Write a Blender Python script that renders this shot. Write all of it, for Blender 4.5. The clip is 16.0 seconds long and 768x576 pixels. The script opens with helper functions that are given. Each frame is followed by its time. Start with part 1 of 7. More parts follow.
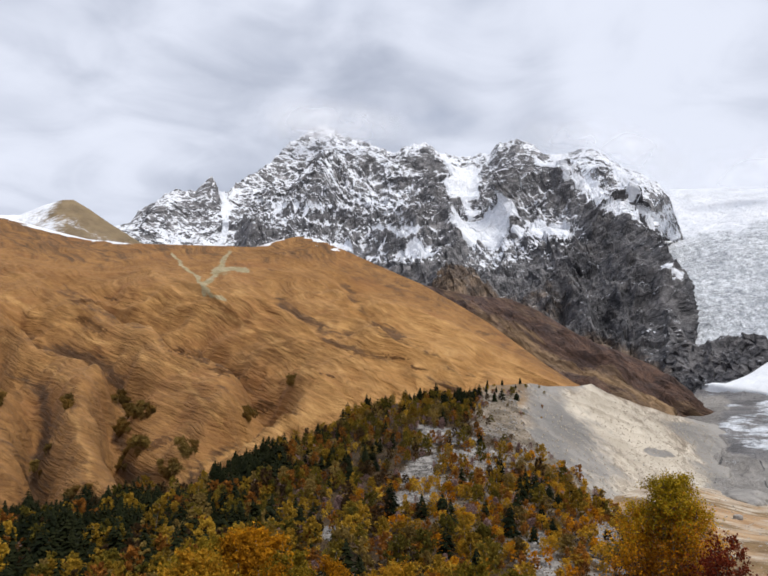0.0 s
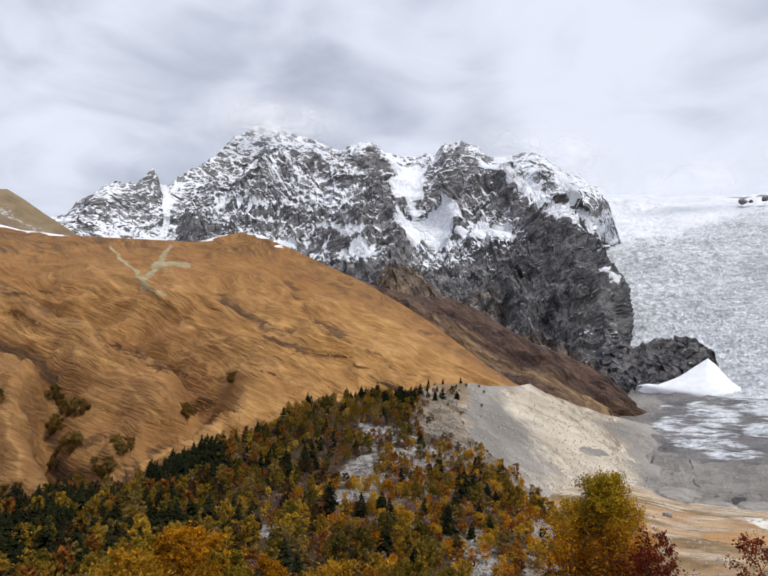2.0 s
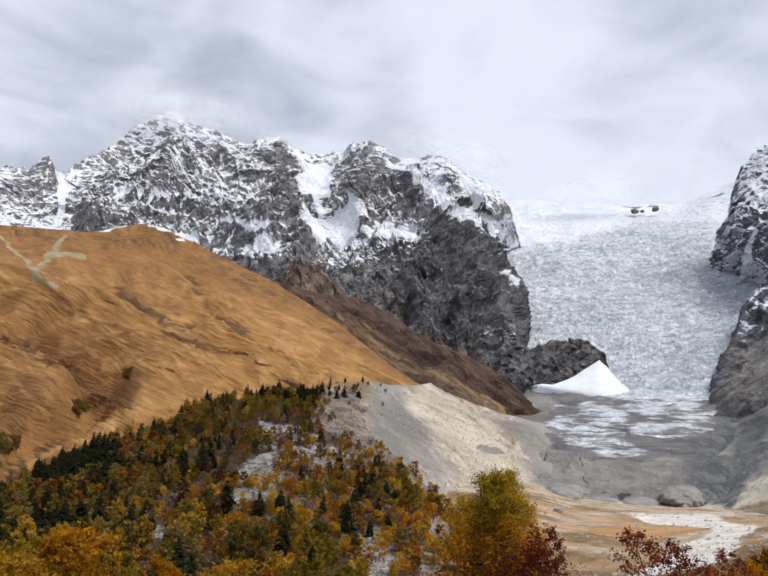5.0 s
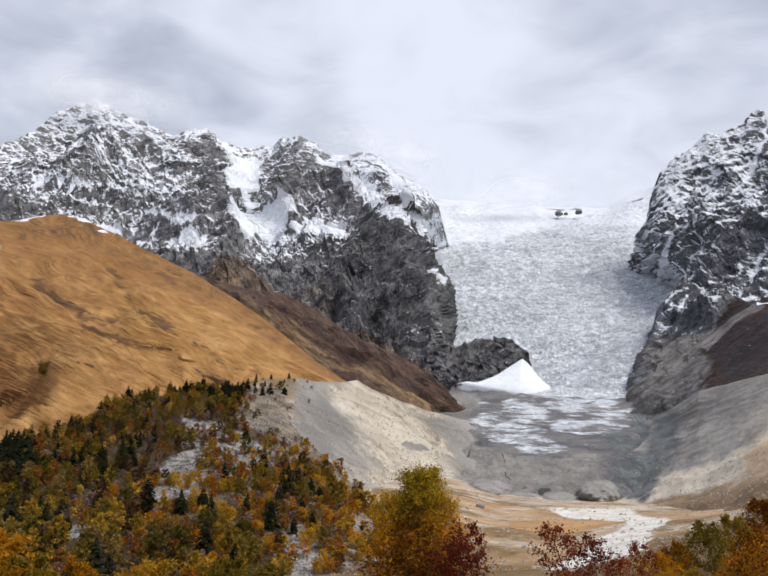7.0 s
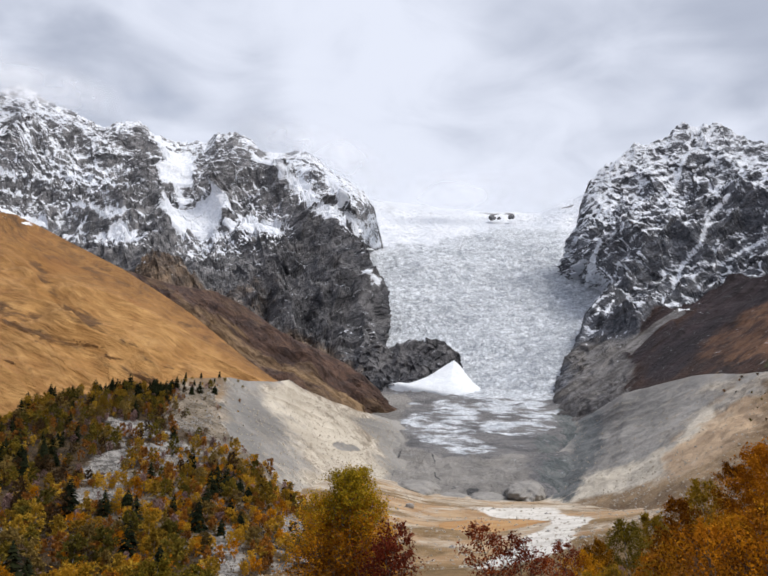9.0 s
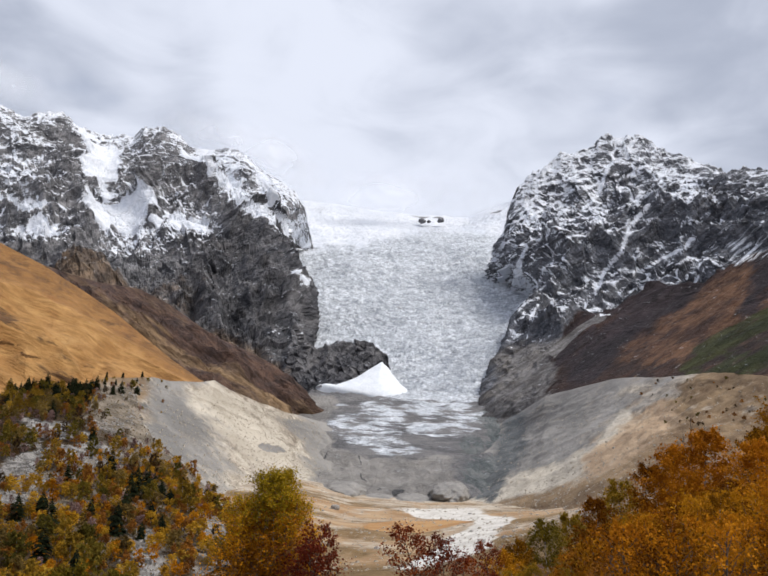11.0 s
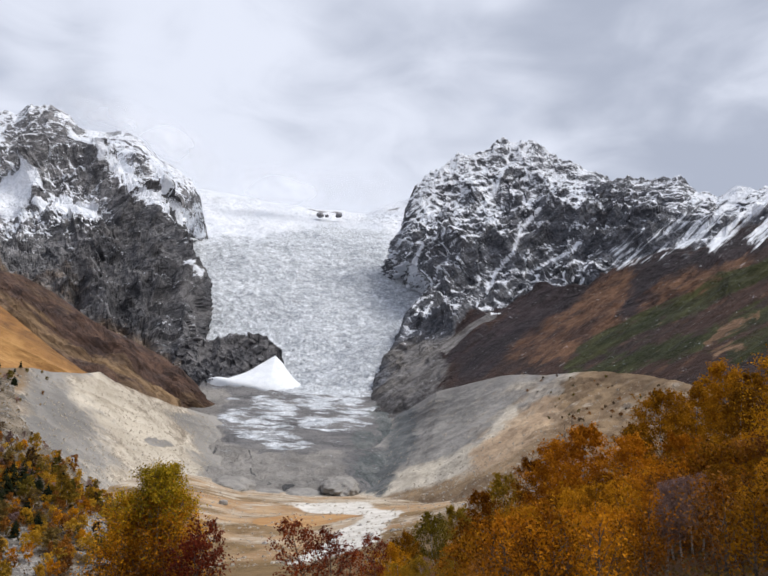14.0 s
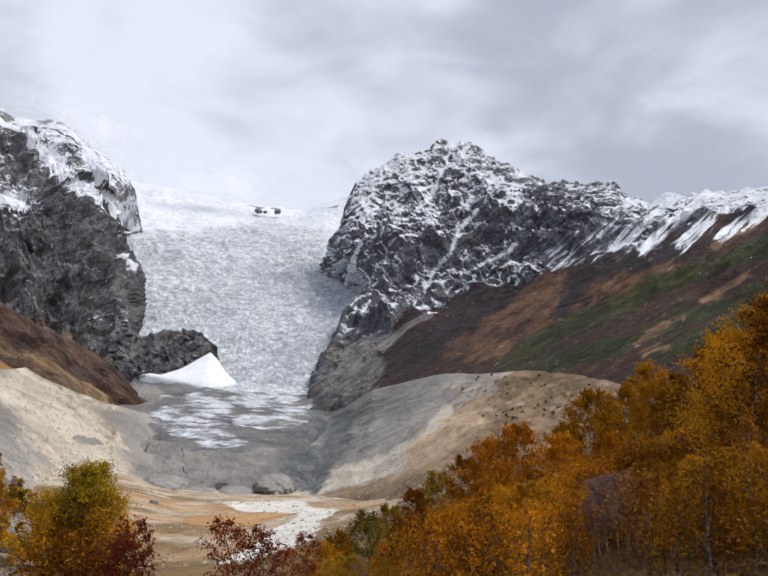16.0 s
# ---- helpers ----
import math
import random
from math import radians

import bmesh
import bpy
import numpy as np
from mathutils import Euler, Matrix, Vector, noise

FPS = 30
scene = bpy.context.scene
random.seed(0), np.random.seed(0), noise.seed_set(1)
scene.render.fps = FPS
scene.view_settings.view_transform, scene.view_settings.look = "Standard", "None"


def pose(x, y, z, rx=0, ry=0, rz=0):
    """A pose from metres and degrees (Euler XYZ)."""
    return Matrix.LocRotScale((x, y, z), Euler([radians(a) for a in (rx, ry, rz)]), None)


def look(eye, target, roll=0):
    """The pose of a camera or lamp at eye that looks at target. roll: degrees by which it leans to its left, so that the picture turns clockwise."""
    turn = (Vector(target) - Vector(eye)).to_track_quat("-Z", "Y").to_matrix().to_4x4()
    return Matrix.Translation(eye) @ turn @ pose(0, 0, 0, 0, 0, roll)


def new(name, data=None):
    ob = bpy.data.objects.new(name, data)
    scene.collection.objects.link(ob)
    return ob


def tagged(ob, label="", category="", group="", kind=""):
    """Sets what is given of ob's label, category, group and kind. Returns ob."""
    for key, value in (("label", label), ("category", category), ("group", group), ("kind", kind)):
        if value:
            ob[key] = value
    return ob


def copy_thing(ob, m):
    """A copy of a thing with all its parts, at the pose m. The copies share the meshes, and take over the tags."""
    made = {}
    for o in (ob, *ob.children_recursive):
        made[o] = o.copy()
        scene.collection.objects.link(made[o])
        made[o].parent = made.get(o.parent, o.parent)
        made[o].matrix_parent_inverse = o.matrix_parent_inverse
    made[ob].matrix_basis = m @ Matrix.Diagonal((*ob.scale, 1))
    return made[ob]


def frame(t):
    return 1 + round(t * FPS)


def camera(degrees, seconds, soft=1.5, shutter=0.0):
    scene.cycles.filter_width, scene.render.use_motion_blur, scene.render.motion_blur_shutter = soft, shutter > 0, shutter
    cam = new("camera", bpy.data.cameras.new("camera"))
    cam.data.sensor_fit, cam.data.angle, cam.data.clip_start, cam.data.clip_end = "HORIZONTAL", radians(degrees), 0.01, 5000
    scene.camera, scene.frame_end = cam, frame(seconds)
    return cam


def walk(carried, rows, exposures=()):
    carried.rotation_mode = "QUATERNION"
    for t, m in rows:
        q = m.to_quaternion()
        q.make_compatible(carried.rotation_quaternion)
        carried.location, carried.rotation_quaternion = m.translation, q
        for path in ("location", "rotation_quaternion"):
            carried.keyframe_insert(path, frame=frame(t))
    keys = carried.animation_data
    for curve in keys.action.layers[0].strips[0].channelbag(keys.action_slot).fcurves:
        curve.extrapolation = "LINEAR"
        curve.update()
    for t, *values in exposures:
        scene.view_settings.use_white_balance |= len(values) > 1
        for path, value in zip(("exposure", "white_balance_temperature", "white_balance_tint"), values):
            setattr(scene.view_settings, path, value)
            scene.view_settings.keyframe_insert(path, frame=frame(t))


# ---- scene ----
cam = camera(52.5, 16.0, soft=1.8)
# seconds, bearing, pitch and lean in degrees; the phone swings round at arm's length
ROWS = [
    (0.0, -0.00, 11.71, 1.10),
    (0.5, 0.98, 11.73, 1.19),
    (1.0, 2.04, 11.74, 1.23),
    (1.5, 3.17, 11.72, 1.27),
    (2.0, 4.26, 11.68, 1.26),
    (2.5, 5.34, 11.65, 1.29),
    (3.0, 6.44, 11.64, 1.27),
    (3.5, 7.55, 11.65, 1.30),
    (4.0, 8.75, 11.69, 1.29),
    (6.5, 15.56, 11.61, 1.09),
    (7.0, 16.82, 11.59, 1.06),
    (7.5, 18.03, 11.59, 1.04),
    (8.0, 19.24, 11.59, 1.07),
    (8.5, 20.48, 11.64, 1.08),
    (9.0, 21.77, 11.71, 1.16),
    (11.5, 28.41, 11.93, 1.03),
    (12.0, 29.73, 11.94, 0.98),
    (12.5, 31.02, 11.92, 0.98),
    (13.0, 32.29, 11.85, 1.02),
    (13.5, 33.58, 11.76, 1.09),
    (14.0, 34.88, 11.67, 1.15),
    (14.5, 36.18, 11.61, 1.18),
    (15.0, 37.43, 11.59, 1.13),
    (15.5, 38.54, 11.60, 1.11),
    (16.0, 39.53, 11.62, 1.11),
]
REACH = 0.25


def eye_at(bearing):
    a, m = radians(bearing), radians(20)
    return REACH * (math.sin(a) - math.sin(m)), REACH * (math.cos(a) - math.cos(m)), 0.0


walk(cam, [(t, pose(*eye_at(b), 90 + p, 0, -b) @ pose(0, 0, 0, 0, 0, r)) for t, b, p, r in ROWS])

# ---- light ----
SUN_BEARING, SUN_HEIGHT = 141.0, 54.0
scene.view_settings.exposure = 0.0
world = bpy.data.worlds.new("sky")
scene.world = world
world.use_nodes = True


def nod(nt, kind, **inputs):
    n = nt.nodes.new(kind)
    for key, value in inputs.items():
        if key.startswith("_"):
            sock = n.inputs[int(key[1:])]
        else:
            sock = n.inputs[key.replace("__", " ")]
        if isinstance(value, bpy.types.NodeSocket):
            nt.links.new(value, sock)
        else:
            sock.default_value = value
    return n


def noise_of(nt, vector, scale, detail=4.0, rough=0.55, distort=0.0):
    return nod(nt, "ShaderNodeTexNoise", Vector=vector, Scale=scale, Detail=detail, Roughness=rough, Distortion=distort).outputs[0]


def calc(nt, op, a, b=0.0, c=0.0, clamp=False):
    n = nt.nodes.new("ShaderNodeMath")
    n.operation, n.use_clamp = op, clamp
    for i, value in enumerate((a, b, c)):
        if isinstance(value, bpy.types.NodeSocket):
            nt.links.new(value, n.inputs[i])
        else:
            n.inputs[i].default_value = value
    return n.outputs[0]


def span(nt, value, lo, hi, smooth=True):
    n = nt.nodes.new("ShaderNodeMapRange")
    n.interpolation_type = "SMOOTHSTEP" if smooth else "LINEAR"
    nt.links.new(value, n.inputs[0])
    n.inputs[1].default_value, n.inputs[2].default_value = lo, hi
    return n.outputs[0]


def blend(nt, fac, a, b, mode="MIX"):
    n = nt.nodes.new("ShaderNodeMix")
    n.data_type, n.blend_type = "RGBA", mode
    for sock, value in ((n.inputs[0], fac), (n.inputs[6], a), (n.inputs[7], b)):
        if isinstance(value, bpy.types.NodeSocket):
            nt.links.new(value, sock)
        elif isinstance(value, (int, float)):
            sock.default_value = value
        else:
            sock.default_value = (*value, 1.0)
    return n.outputs[2]


def build_sky():
    nt = world.node_tree
    nt.nodes.clear()
    way = nod(nt, "ShaderNodeTexCoord").outputs["Generated"]
    sky = nt.nodes.new("ShaderNodeTexSky")
    sky.sky_type, sky.sun_disc = "NISHITA", False
    sky.sun_elevation, sky.sun_rotation = radians(SUN_HEIGHT), radians(SUN_BEARING)
    sky.altitude = 2300
    clear = blend(nt, 1.0, sky.outputs[0], (0.12, 0.12, 0.12), "MULTIPLY")
    # cloud deck: directions laid out on a plane overhead
    s = nod(nt, "ShaderNodeSeparateXYZ", Vector=way)
    up = calc(nt, "ADD", calc(nt, "MAXIMUM", s.outputs[2], 0.0), 0.22)
    deck = nod(nt, "ShaderNodeCombineXYZ", X=calc(nt, "DIVIDE", s.outputs[0], up), Y=calc(nt, "DIVIDE", s.outputs[1], up), Z=calc(nt, "MULTIPLY", s.outputs[2], 1.5)).outputs[0]
    big = noise_of(nt, deck, 1.7, 2.0, 0.5, 0.4)
    mid = noise_of(nt, deck, 4.0, 4.0, 0.48, 0.8)
    fine = noise_of(nt, deck, 11.0, 5.0, 0.55, 0.4)
    body = calc(nt, "ADD", calc(nt, "MULTIPLY", big, 0.62), calc(nt, "ADD", calc(nt, "MULTIPLY", mid, 0.32), calc(nt, "MULTIPLY", fine, 0.06)))
    def lobe(bearing, height, wide):
        b, e = radians(bearing), radians(height)
        c = nod(nt, "ShaderNodeVectorMath", _0=way, _1=(math.sin(b) * math.cos(e), math.cos(b) * math.cos(e), math.sin(e)))
        c.operation = "DOT_PRODUCT"
        return span(nt, c.outputs["Value"], math.cos(radians(wide)), 1.0)
    # thin bright cloud over the icefall, thicker grey banks to either side
    for bearing, height, wide, weight in ((31, 23, 20, 0.115), (-9, 27, 14, -0.06), (56, 27, 24, -0.07), (30, 37, 12, -0.06)):
        body = calc(nt, "ADD", body, calc(nt, "MULTIPLY", lobe(bearing, height, wide), weight))
    tone = span(nt, body, 0.33, 0.60)
    cloud = blend(nt, tone, (0.44, 0.485, 0.60), (0.80, 0.845, 0.97))
    hole = calc(nt, "MULTIPLY", span(nt, noise_of(nt, deck, 2.1, 3.0), 0.60, 0.80), 0.45)
    colour = blend(nt, hole, cloud, clear)
    low = span(nt, s.outputs[2], -0.05, 0.02)
    colour = blend(nt, low, (0.16, 0.14, 0.12), colour)
    back = nod(nt, "ShaderNodeBackground", Color=colour, Strength=1.0)
    out = nt.nodes.new("ShaderNodeOutputWorld")
    nt.links.new(back.outputs[0], out.inputs[0])


build_sky()
sun = new("sun", bpy.data.lights.new("sun", "SUN"))
sun.data.energy, sun.data.angle, sun.data.color = 3.2, radians(28), (1.0, 0.95, 0.87)
a, h = radians(SUN_BEARING), radians(SUN_HEIGHT)
sun.matrix_world = look((math.sin(a) * math.cos(h) * 900, math.cos(a) * math.cos(h) * 900, math.sin(h) * 900), (0, 0, 0))


# ---- materials ----
def material(name, rough=0.9):
    m = bpy.data.materials.new(name)
    m.use_nodes = True
    nt = m.node_tree
    shader = nt.nodes["Principled BSDF"]
    shader.inputs["Roughness"].default_value = rough
    shader.inputs["Specular IOR Level"].default_value = 0.2
    return m, nt, shader


def terrain_material(name, dark, light, grain, overlays=(), rough=0.95, bump=0.6, bump_size=4.0, third=None, stretch=(1, 1, 1), spin=0.0, flow=None, strata=None, bend=0.5):
    """Ground of two tones, with cover (snow, dirt, grass) or painted shade where a mesh attribute says so, its edge
    broken up by noise.
    grain: metres of the large blotches. overlays: attribute, two colours, metres of the broken edge, its strength.
    A ("flow", fall, reach) edge is drawn out along a fall line, in degrees as seen from the valley head.
    flow: fall, reach, degrees, strength of streaks in tone and relief, of painted terrace shade and light lines.
    strata: dip in degrees, metres, strength of beds and cracks."""
    m, nt, shader = material(name, rough)
    pos = nod(nt, "ShaderNodeNewGeometry").outputs["Position"]
    turned = nod(nt, "ShaderNodeMapping", Vector=pos, Rotation=(0, radians(spin), 0)).outputs[0]
    spun = nod(nt, "ShaderNodeMapping", Vector=turned, Scale=stretch).outputs[0]
    broad = noise_of(nt, spun, 1.0 / grain, 5.0, 0.6)
    close = noise_of(nt, spun, 7.0 / grain, 5.0, 0.65)
    colour = blend(nt, span(nt, calc(nt, "ADD", calc(nt, "MULTIPLY", broad, 0.55), calc(nt, "MULTIPLY", close, 0.45)), 0.36, 0.64), dark, light)
    if third:
        colour = blend(nt, span(nt, noise_of(nt, pos, 0.6 / grain, 4.0), 0.5, 0.68), colour, third)
    way = nod(nt, "ShaderNodeAttribute")
    way.attribute_name = "ang"
    sway = nod(nt, "ShaderNodeTexNoise", Vector=pos, Scale=0.6 / grain, Detail=2.0).outputs[1]
    sway = nod(nt, "ShaderNodeVectorMath", _0=sway, _1=(0.5, 0.5, 0.5))
    sway.operation = "SUBTRACT"
    bent = nod(nt, "ShaderNodeVectorMath", _0=sway.outputs[0], _1=(bend, bend, 0.0), _2=way.outputs["Vector"])
    bent.operation = "MULTIPLY_ADD"

    def drawn(fall, reach, size, detail=5.0, rough=0.62):
        turned_ = nod(nt, "ShaderNodeMapping", Vector=bent.outputs[0], Rotation=(0, 0, -math.atan(fall))).outputs[0]
        return noise_of(nt, nod(nt, "ShaderNodeMapping", Vector=turned_, Scale=(reach, 1, 1)).outputs[0], 1.0 / size, detail, rough, 0.3)

    def creases(value, wide):
        """1 along the thin lines where a noise crosses its middle, 0 beside them."""
        off = calc(nt, "ABSOLUTE", calc(nt, "SUBTRACT", value, 0.5))
        return calc(nt, "SUBTRACT", 1.0, span(nt, off, 0.0, wide))

    beds = None
    if strata:
        dip, thick, force, under, squeeze = strata
        lie = nod(nt, "ShaderNodeMapping", Vector=pos, Rotation=(0, radians(dip), 0)).outputs[0]
        beds = noise_of(nt, nod(nt, "ShaderNodeMapping", Vector=lie, Scale=(squeeze, squeeze, 1.0)).outputs[0], 1.0 / thick, 6.0, 0.68, 0.8)
        blocks = nod(nt, "ShaderNodeTexNoise", Vector=pos, Scale=1.0 / (thick * 1.3), Detail=7.0, Roughness=0.72, Distortion=1.2).outputs[0]
        both = calc(nt, "ADD", calc(nt, "MULTIPLY", beds, 0.5), calc(nt, "MULTIPLY", blocks, 0.5))
        shade = blend(nt, span(nt, both, 0.38, 0.61), (0.36, 0.36, 0.37), (1.55, 1.52, 1.50))
        slabs = nod(nt, "ShaderNodeMapping", Vector=lie, Scale=(0.55, 0.55, 1.0)).outputs[0]
        cracks = creases(noise_of(nt, slabs, 0.42 / thick, 3.5, 0.6, 0.9), 0.035)
        seams = creases(noise_of(nt, nod(nt, "ShaderNodeMapping", Vector=slabs, Location=(310, 70, 130)).outputs[0], 0.3 / thick, 4.0, 0.62, 1.1), 0.028)
        shade = blend(nt, calc(nt, "MULTIPLY", cracks, 0.6), shade, (0.34, 0.34, 0.36))
        beds = calc(nt, "SUBTRACT", both, calc(nt, "MULTIPLY", cracks, 0.22))
    if flow:
        fall, reach, size, streaky, lines = flow
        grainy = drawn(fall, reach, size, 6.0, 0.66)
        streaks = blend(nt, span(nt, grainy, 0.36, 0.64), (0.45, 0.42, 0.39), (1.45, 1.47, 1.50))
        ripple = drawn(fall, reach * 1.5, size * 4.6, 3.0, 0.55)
        # terrace steps: a shaded line beside a lit one, painted into the colour
        lip_shade = calc(nt, "MULTIPLY", creases(calc(nt, "ADD", ripple, 0.018), 0.020), lines)
        edge_light = calc(nt, "MULTIPLY", creases(calc(nt, "SUBTRACT", ripple, 0.018), 0.020), lines)
        streaks = blend(nt, lip_shade, streaks, (0.42, 0.38, 0.35))
        streaks = blend(nt, edge_light, streaks, (1.75, 1.80, 1.85))
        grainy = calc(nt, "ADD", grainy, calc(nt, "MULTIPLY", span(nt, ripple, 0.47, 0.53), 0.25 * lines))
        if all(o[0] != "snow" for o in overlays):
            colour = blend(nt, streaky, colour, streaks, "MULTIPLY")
    for attr, c1, c2, size, strength, *rest in overlays:
        soft = rest[0] if rest else 0.10
        if strata and attr == under:
            colour = blend(nt, force, colour, shade, "MULTIPLY")
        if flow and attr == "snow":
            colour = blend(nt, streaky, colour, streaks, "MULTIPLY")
        value = nod(nt, "ShaderNodeAttribute")
        value.attribute_name = attr
        edge = noise_of(nt, spun, 1.0 / size, 5.0, 0.65)
        if len(rest) > 1 and isinstance(rest[1], tuple) and rest[1][0] == "flow":
            edge = drawn(rest[1][1], rest[1][2], size, 6.0, 0.66)
        elif len(rest) > 1 and isinstance(rest[1], tuple):
            turn, scale = rest[1]
            tilt = nod(nt, "ShaderNodeMapping", Vector=pos, Rotation=(0, 0, radians(turn))).outputs[0]
            edge = noise_of(nt, nod(nt, "ShaderNodeMapping", Vector=tilt, Scale=scale).outputs[0], 1.0 / size, 5.0, 0.62, 0.5)
        elif len(rest) > 1:
            tilt = nod(nt, "ShaderNodeMapping", Vector=pos, Rotation=(0, radians(rest[1]), radians(25))).outputs[0]
            edge = noise_of(nt, nod(nt, "ShaderNodeMapping", Vector=tilt, Scale=(0.22, 0.5, 1.0)).outputs[0], 1.0 / size, 6.0, 0.68, 0.6)
        mask = calc(nt, "ADD", value.outputs["Fac"], calc(nt, "MULTIPLY", calc(nt, "SUBTRACT", edge, 0.5), strength))
        inside = drawn(rest[1][1], rest[1][2], size * 2.0) if len(rest) > 1 and isinstance(rest[1], tuple) and rest[1][0] == "flow" else noise_of(nt, spun, 0.37 / size, 4.0)
        if strata and attr == "snow":
            mask = calc(nt, "ADD", mask, calc(nt, "MULTIPLY", seams, 0.28))
        cover = blend(nt, span(nt, inside, 0.35, 0.65), c1, c2)
        colour = blend(nt, span(nt, mask, 0.5 - soft, 0.5 + soft), colour, cover)
    nt.links.new(colour, shader.inputs["Base Color"])
    relief = noise_of(nt, spun, 1.0 / bump_size, 6.0, 0.7)
    if flow:
        relief = calc(nt, "ADD", calc(nt, "MULTIPLY", relief, 0.45), calc(nt, "MULTIPLY", grainy, 0.9))
    if beds:
        relief = calc(nt, "ADD", calc(nt, "MULTIPLY", relief, 0.5), beds)
    b = nod(nt, "ShaderNodeBump", Strength=bump, Distance=bump_size * 0.5, Height=relief)
    nt.links.new(b.outputs[0], shader.inputs["Normal"])
    return m


SNOW = ("snow", (0.74, 0.76, 0.81), (0.63, 0.66, 0.72))
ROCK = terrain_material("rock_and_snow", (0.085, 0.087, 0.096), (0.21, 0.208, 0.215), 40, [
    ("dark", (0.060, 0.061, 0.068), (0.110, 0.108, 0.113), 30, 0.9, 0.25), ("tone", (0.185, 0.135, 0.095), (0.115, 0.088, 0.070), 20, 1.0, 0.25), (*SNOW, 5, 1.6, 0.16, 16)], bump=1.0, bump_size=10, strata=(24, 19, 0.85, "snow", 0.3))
SLOPE = terrain_material("mountainside", (0.058, 0.063, 0.075), (0.140, 0.144, 0.160), 40, [
    ("tone", (0.044, 0.023, 0.017), (0.026, 0.017, 0.016), 0.7, 0.9, 0.2, ("flow", 0.75, 0.2)), ("light", (0.120, 0.063, 0.036), (0.080, 0.042, 0.026), 0.5, 1.9, 0.22, ("flow", 0.62, 0.22)),
    ("dark", (0.029, 0.020, 0.022), (0.019, 0.015, 0.018), 0.6, 1.3, 0.2, ("flow", 0.8, 0.2)), ("green", (0.017, 0.021, 0.007), (0.036, 0.037, 0.012), 0.5, 2.0, 0.16, ("flow", 0.46, 0.22)),
    ("tan", (0.12, 0.069, 0.041), (0.18, 0.112, 0.068), 0.5, 2.4, 0.16, ("flow", 0.46, 0.25)), ("scree", (0.105, 0.099, 0.100), (0.165, 0.156, 0.152), 0.5, 0.9, 0.2, ("flow", 0.8, 0.2)),
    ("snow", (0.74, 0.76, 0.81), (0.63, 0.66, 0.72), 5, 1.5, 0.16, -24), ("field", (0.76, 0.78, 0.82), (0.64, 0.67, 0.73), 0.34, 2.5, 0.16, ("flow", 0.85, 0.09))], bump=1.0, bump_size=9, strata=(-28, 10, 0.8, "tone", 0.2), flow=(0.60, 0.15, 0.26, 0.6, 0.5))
SCREE_M = terrain_material("brown_scree", (0.040, 0.028, 0.026), (0.085, 0.050, 0.036), 40, [
    ("tone", (0.19, 0.125, 0.07), (0.12, 0.08, 0.05), 0.5, 1.3, 0.2, ("flow", -0.7, 0.25)), (*SNOW, 9, 0.8)], bump=0.9, bump_size=6, flow=(-0.75, 0.2, 0.4, 0.7, 0.5))
KNOB_M = terrain_material("pale_ridge", (0.13, 0.10, 0.065), (0.29, 0.225, 0.145), 26, [("tone", (0.22, 0.165, 0.10), (0.16, 0.12, 0.075), 20, 0.8), (*SNOW, 6, 1.2, 0.2, 20)], bump=0.8, bump_size=6)
# draws, banks and spurs get relief shade and light put into the colour
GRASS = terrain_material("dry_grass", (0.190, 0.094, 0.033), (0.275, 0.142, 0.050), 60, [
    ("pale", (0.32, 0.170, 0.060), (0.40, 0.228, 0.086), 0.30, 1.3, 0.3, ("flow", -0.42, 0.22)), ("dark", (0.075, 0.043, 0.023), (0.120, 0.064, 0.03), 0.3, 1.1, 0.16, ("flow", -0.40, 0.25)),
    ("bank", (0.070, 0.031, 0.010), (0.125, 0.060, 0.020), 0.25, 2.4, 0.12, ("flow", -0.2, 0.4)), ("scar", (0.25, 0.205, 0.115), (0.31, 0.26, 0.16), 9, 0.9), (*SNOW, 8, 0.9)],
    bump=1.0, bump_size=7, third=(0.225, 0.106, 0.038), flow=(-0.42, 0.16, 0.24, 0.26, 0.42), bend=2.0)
ICE = terrain_material("glacier_ice", (0.42, 0.455, 0.50), (0.66, 0.69, 0.735), 26, [
    ("crack", (0.30, 0.325, 0.365), (0.42, 0.45, 0.49), 0.25, 2.2, 0.2, ("flow", -0.12, 0.7)), ("tone", (0.105, 0.102, 0.107), (0.185, 0.178, 0.178), 0.22, 2.8, 0.2, ("flow", -0.04, 0.10)), ("silt", (0.17, 0.16, 0.152), (0.27, 0.254, 0.237), 0.5, 1.3, 0.2, ("flow", 0.0, 0.5)), ("rift", (0.05, 0.05, 0.052), (0.08, 0.078, 0.078), 5, 0.5, 0.15), ("teal", (0.065, 0.077, 0.080), (0.16, 0.167, 0.165), 0.28, 2.4, 0.16, ("flow", -0.6, 0.35)), (*SNOW, 0.4, 1.6, 0.2, ("flow", -0.15, 0.3))], rough=0.7, bump=1.0, bump_size=9, strata=(6, 6, 0.5, "tone", 0.6))
SNOW_M = terrain_material("old_snow", (0.62, 0.65, 0.70), (0.74, 0.765, 0.80), 14, [("tone", (0.5, 0.5, 0.5), (0.6, 0.6, 0.6), 6, 0.6)], rough=0.8, bump=0.4)
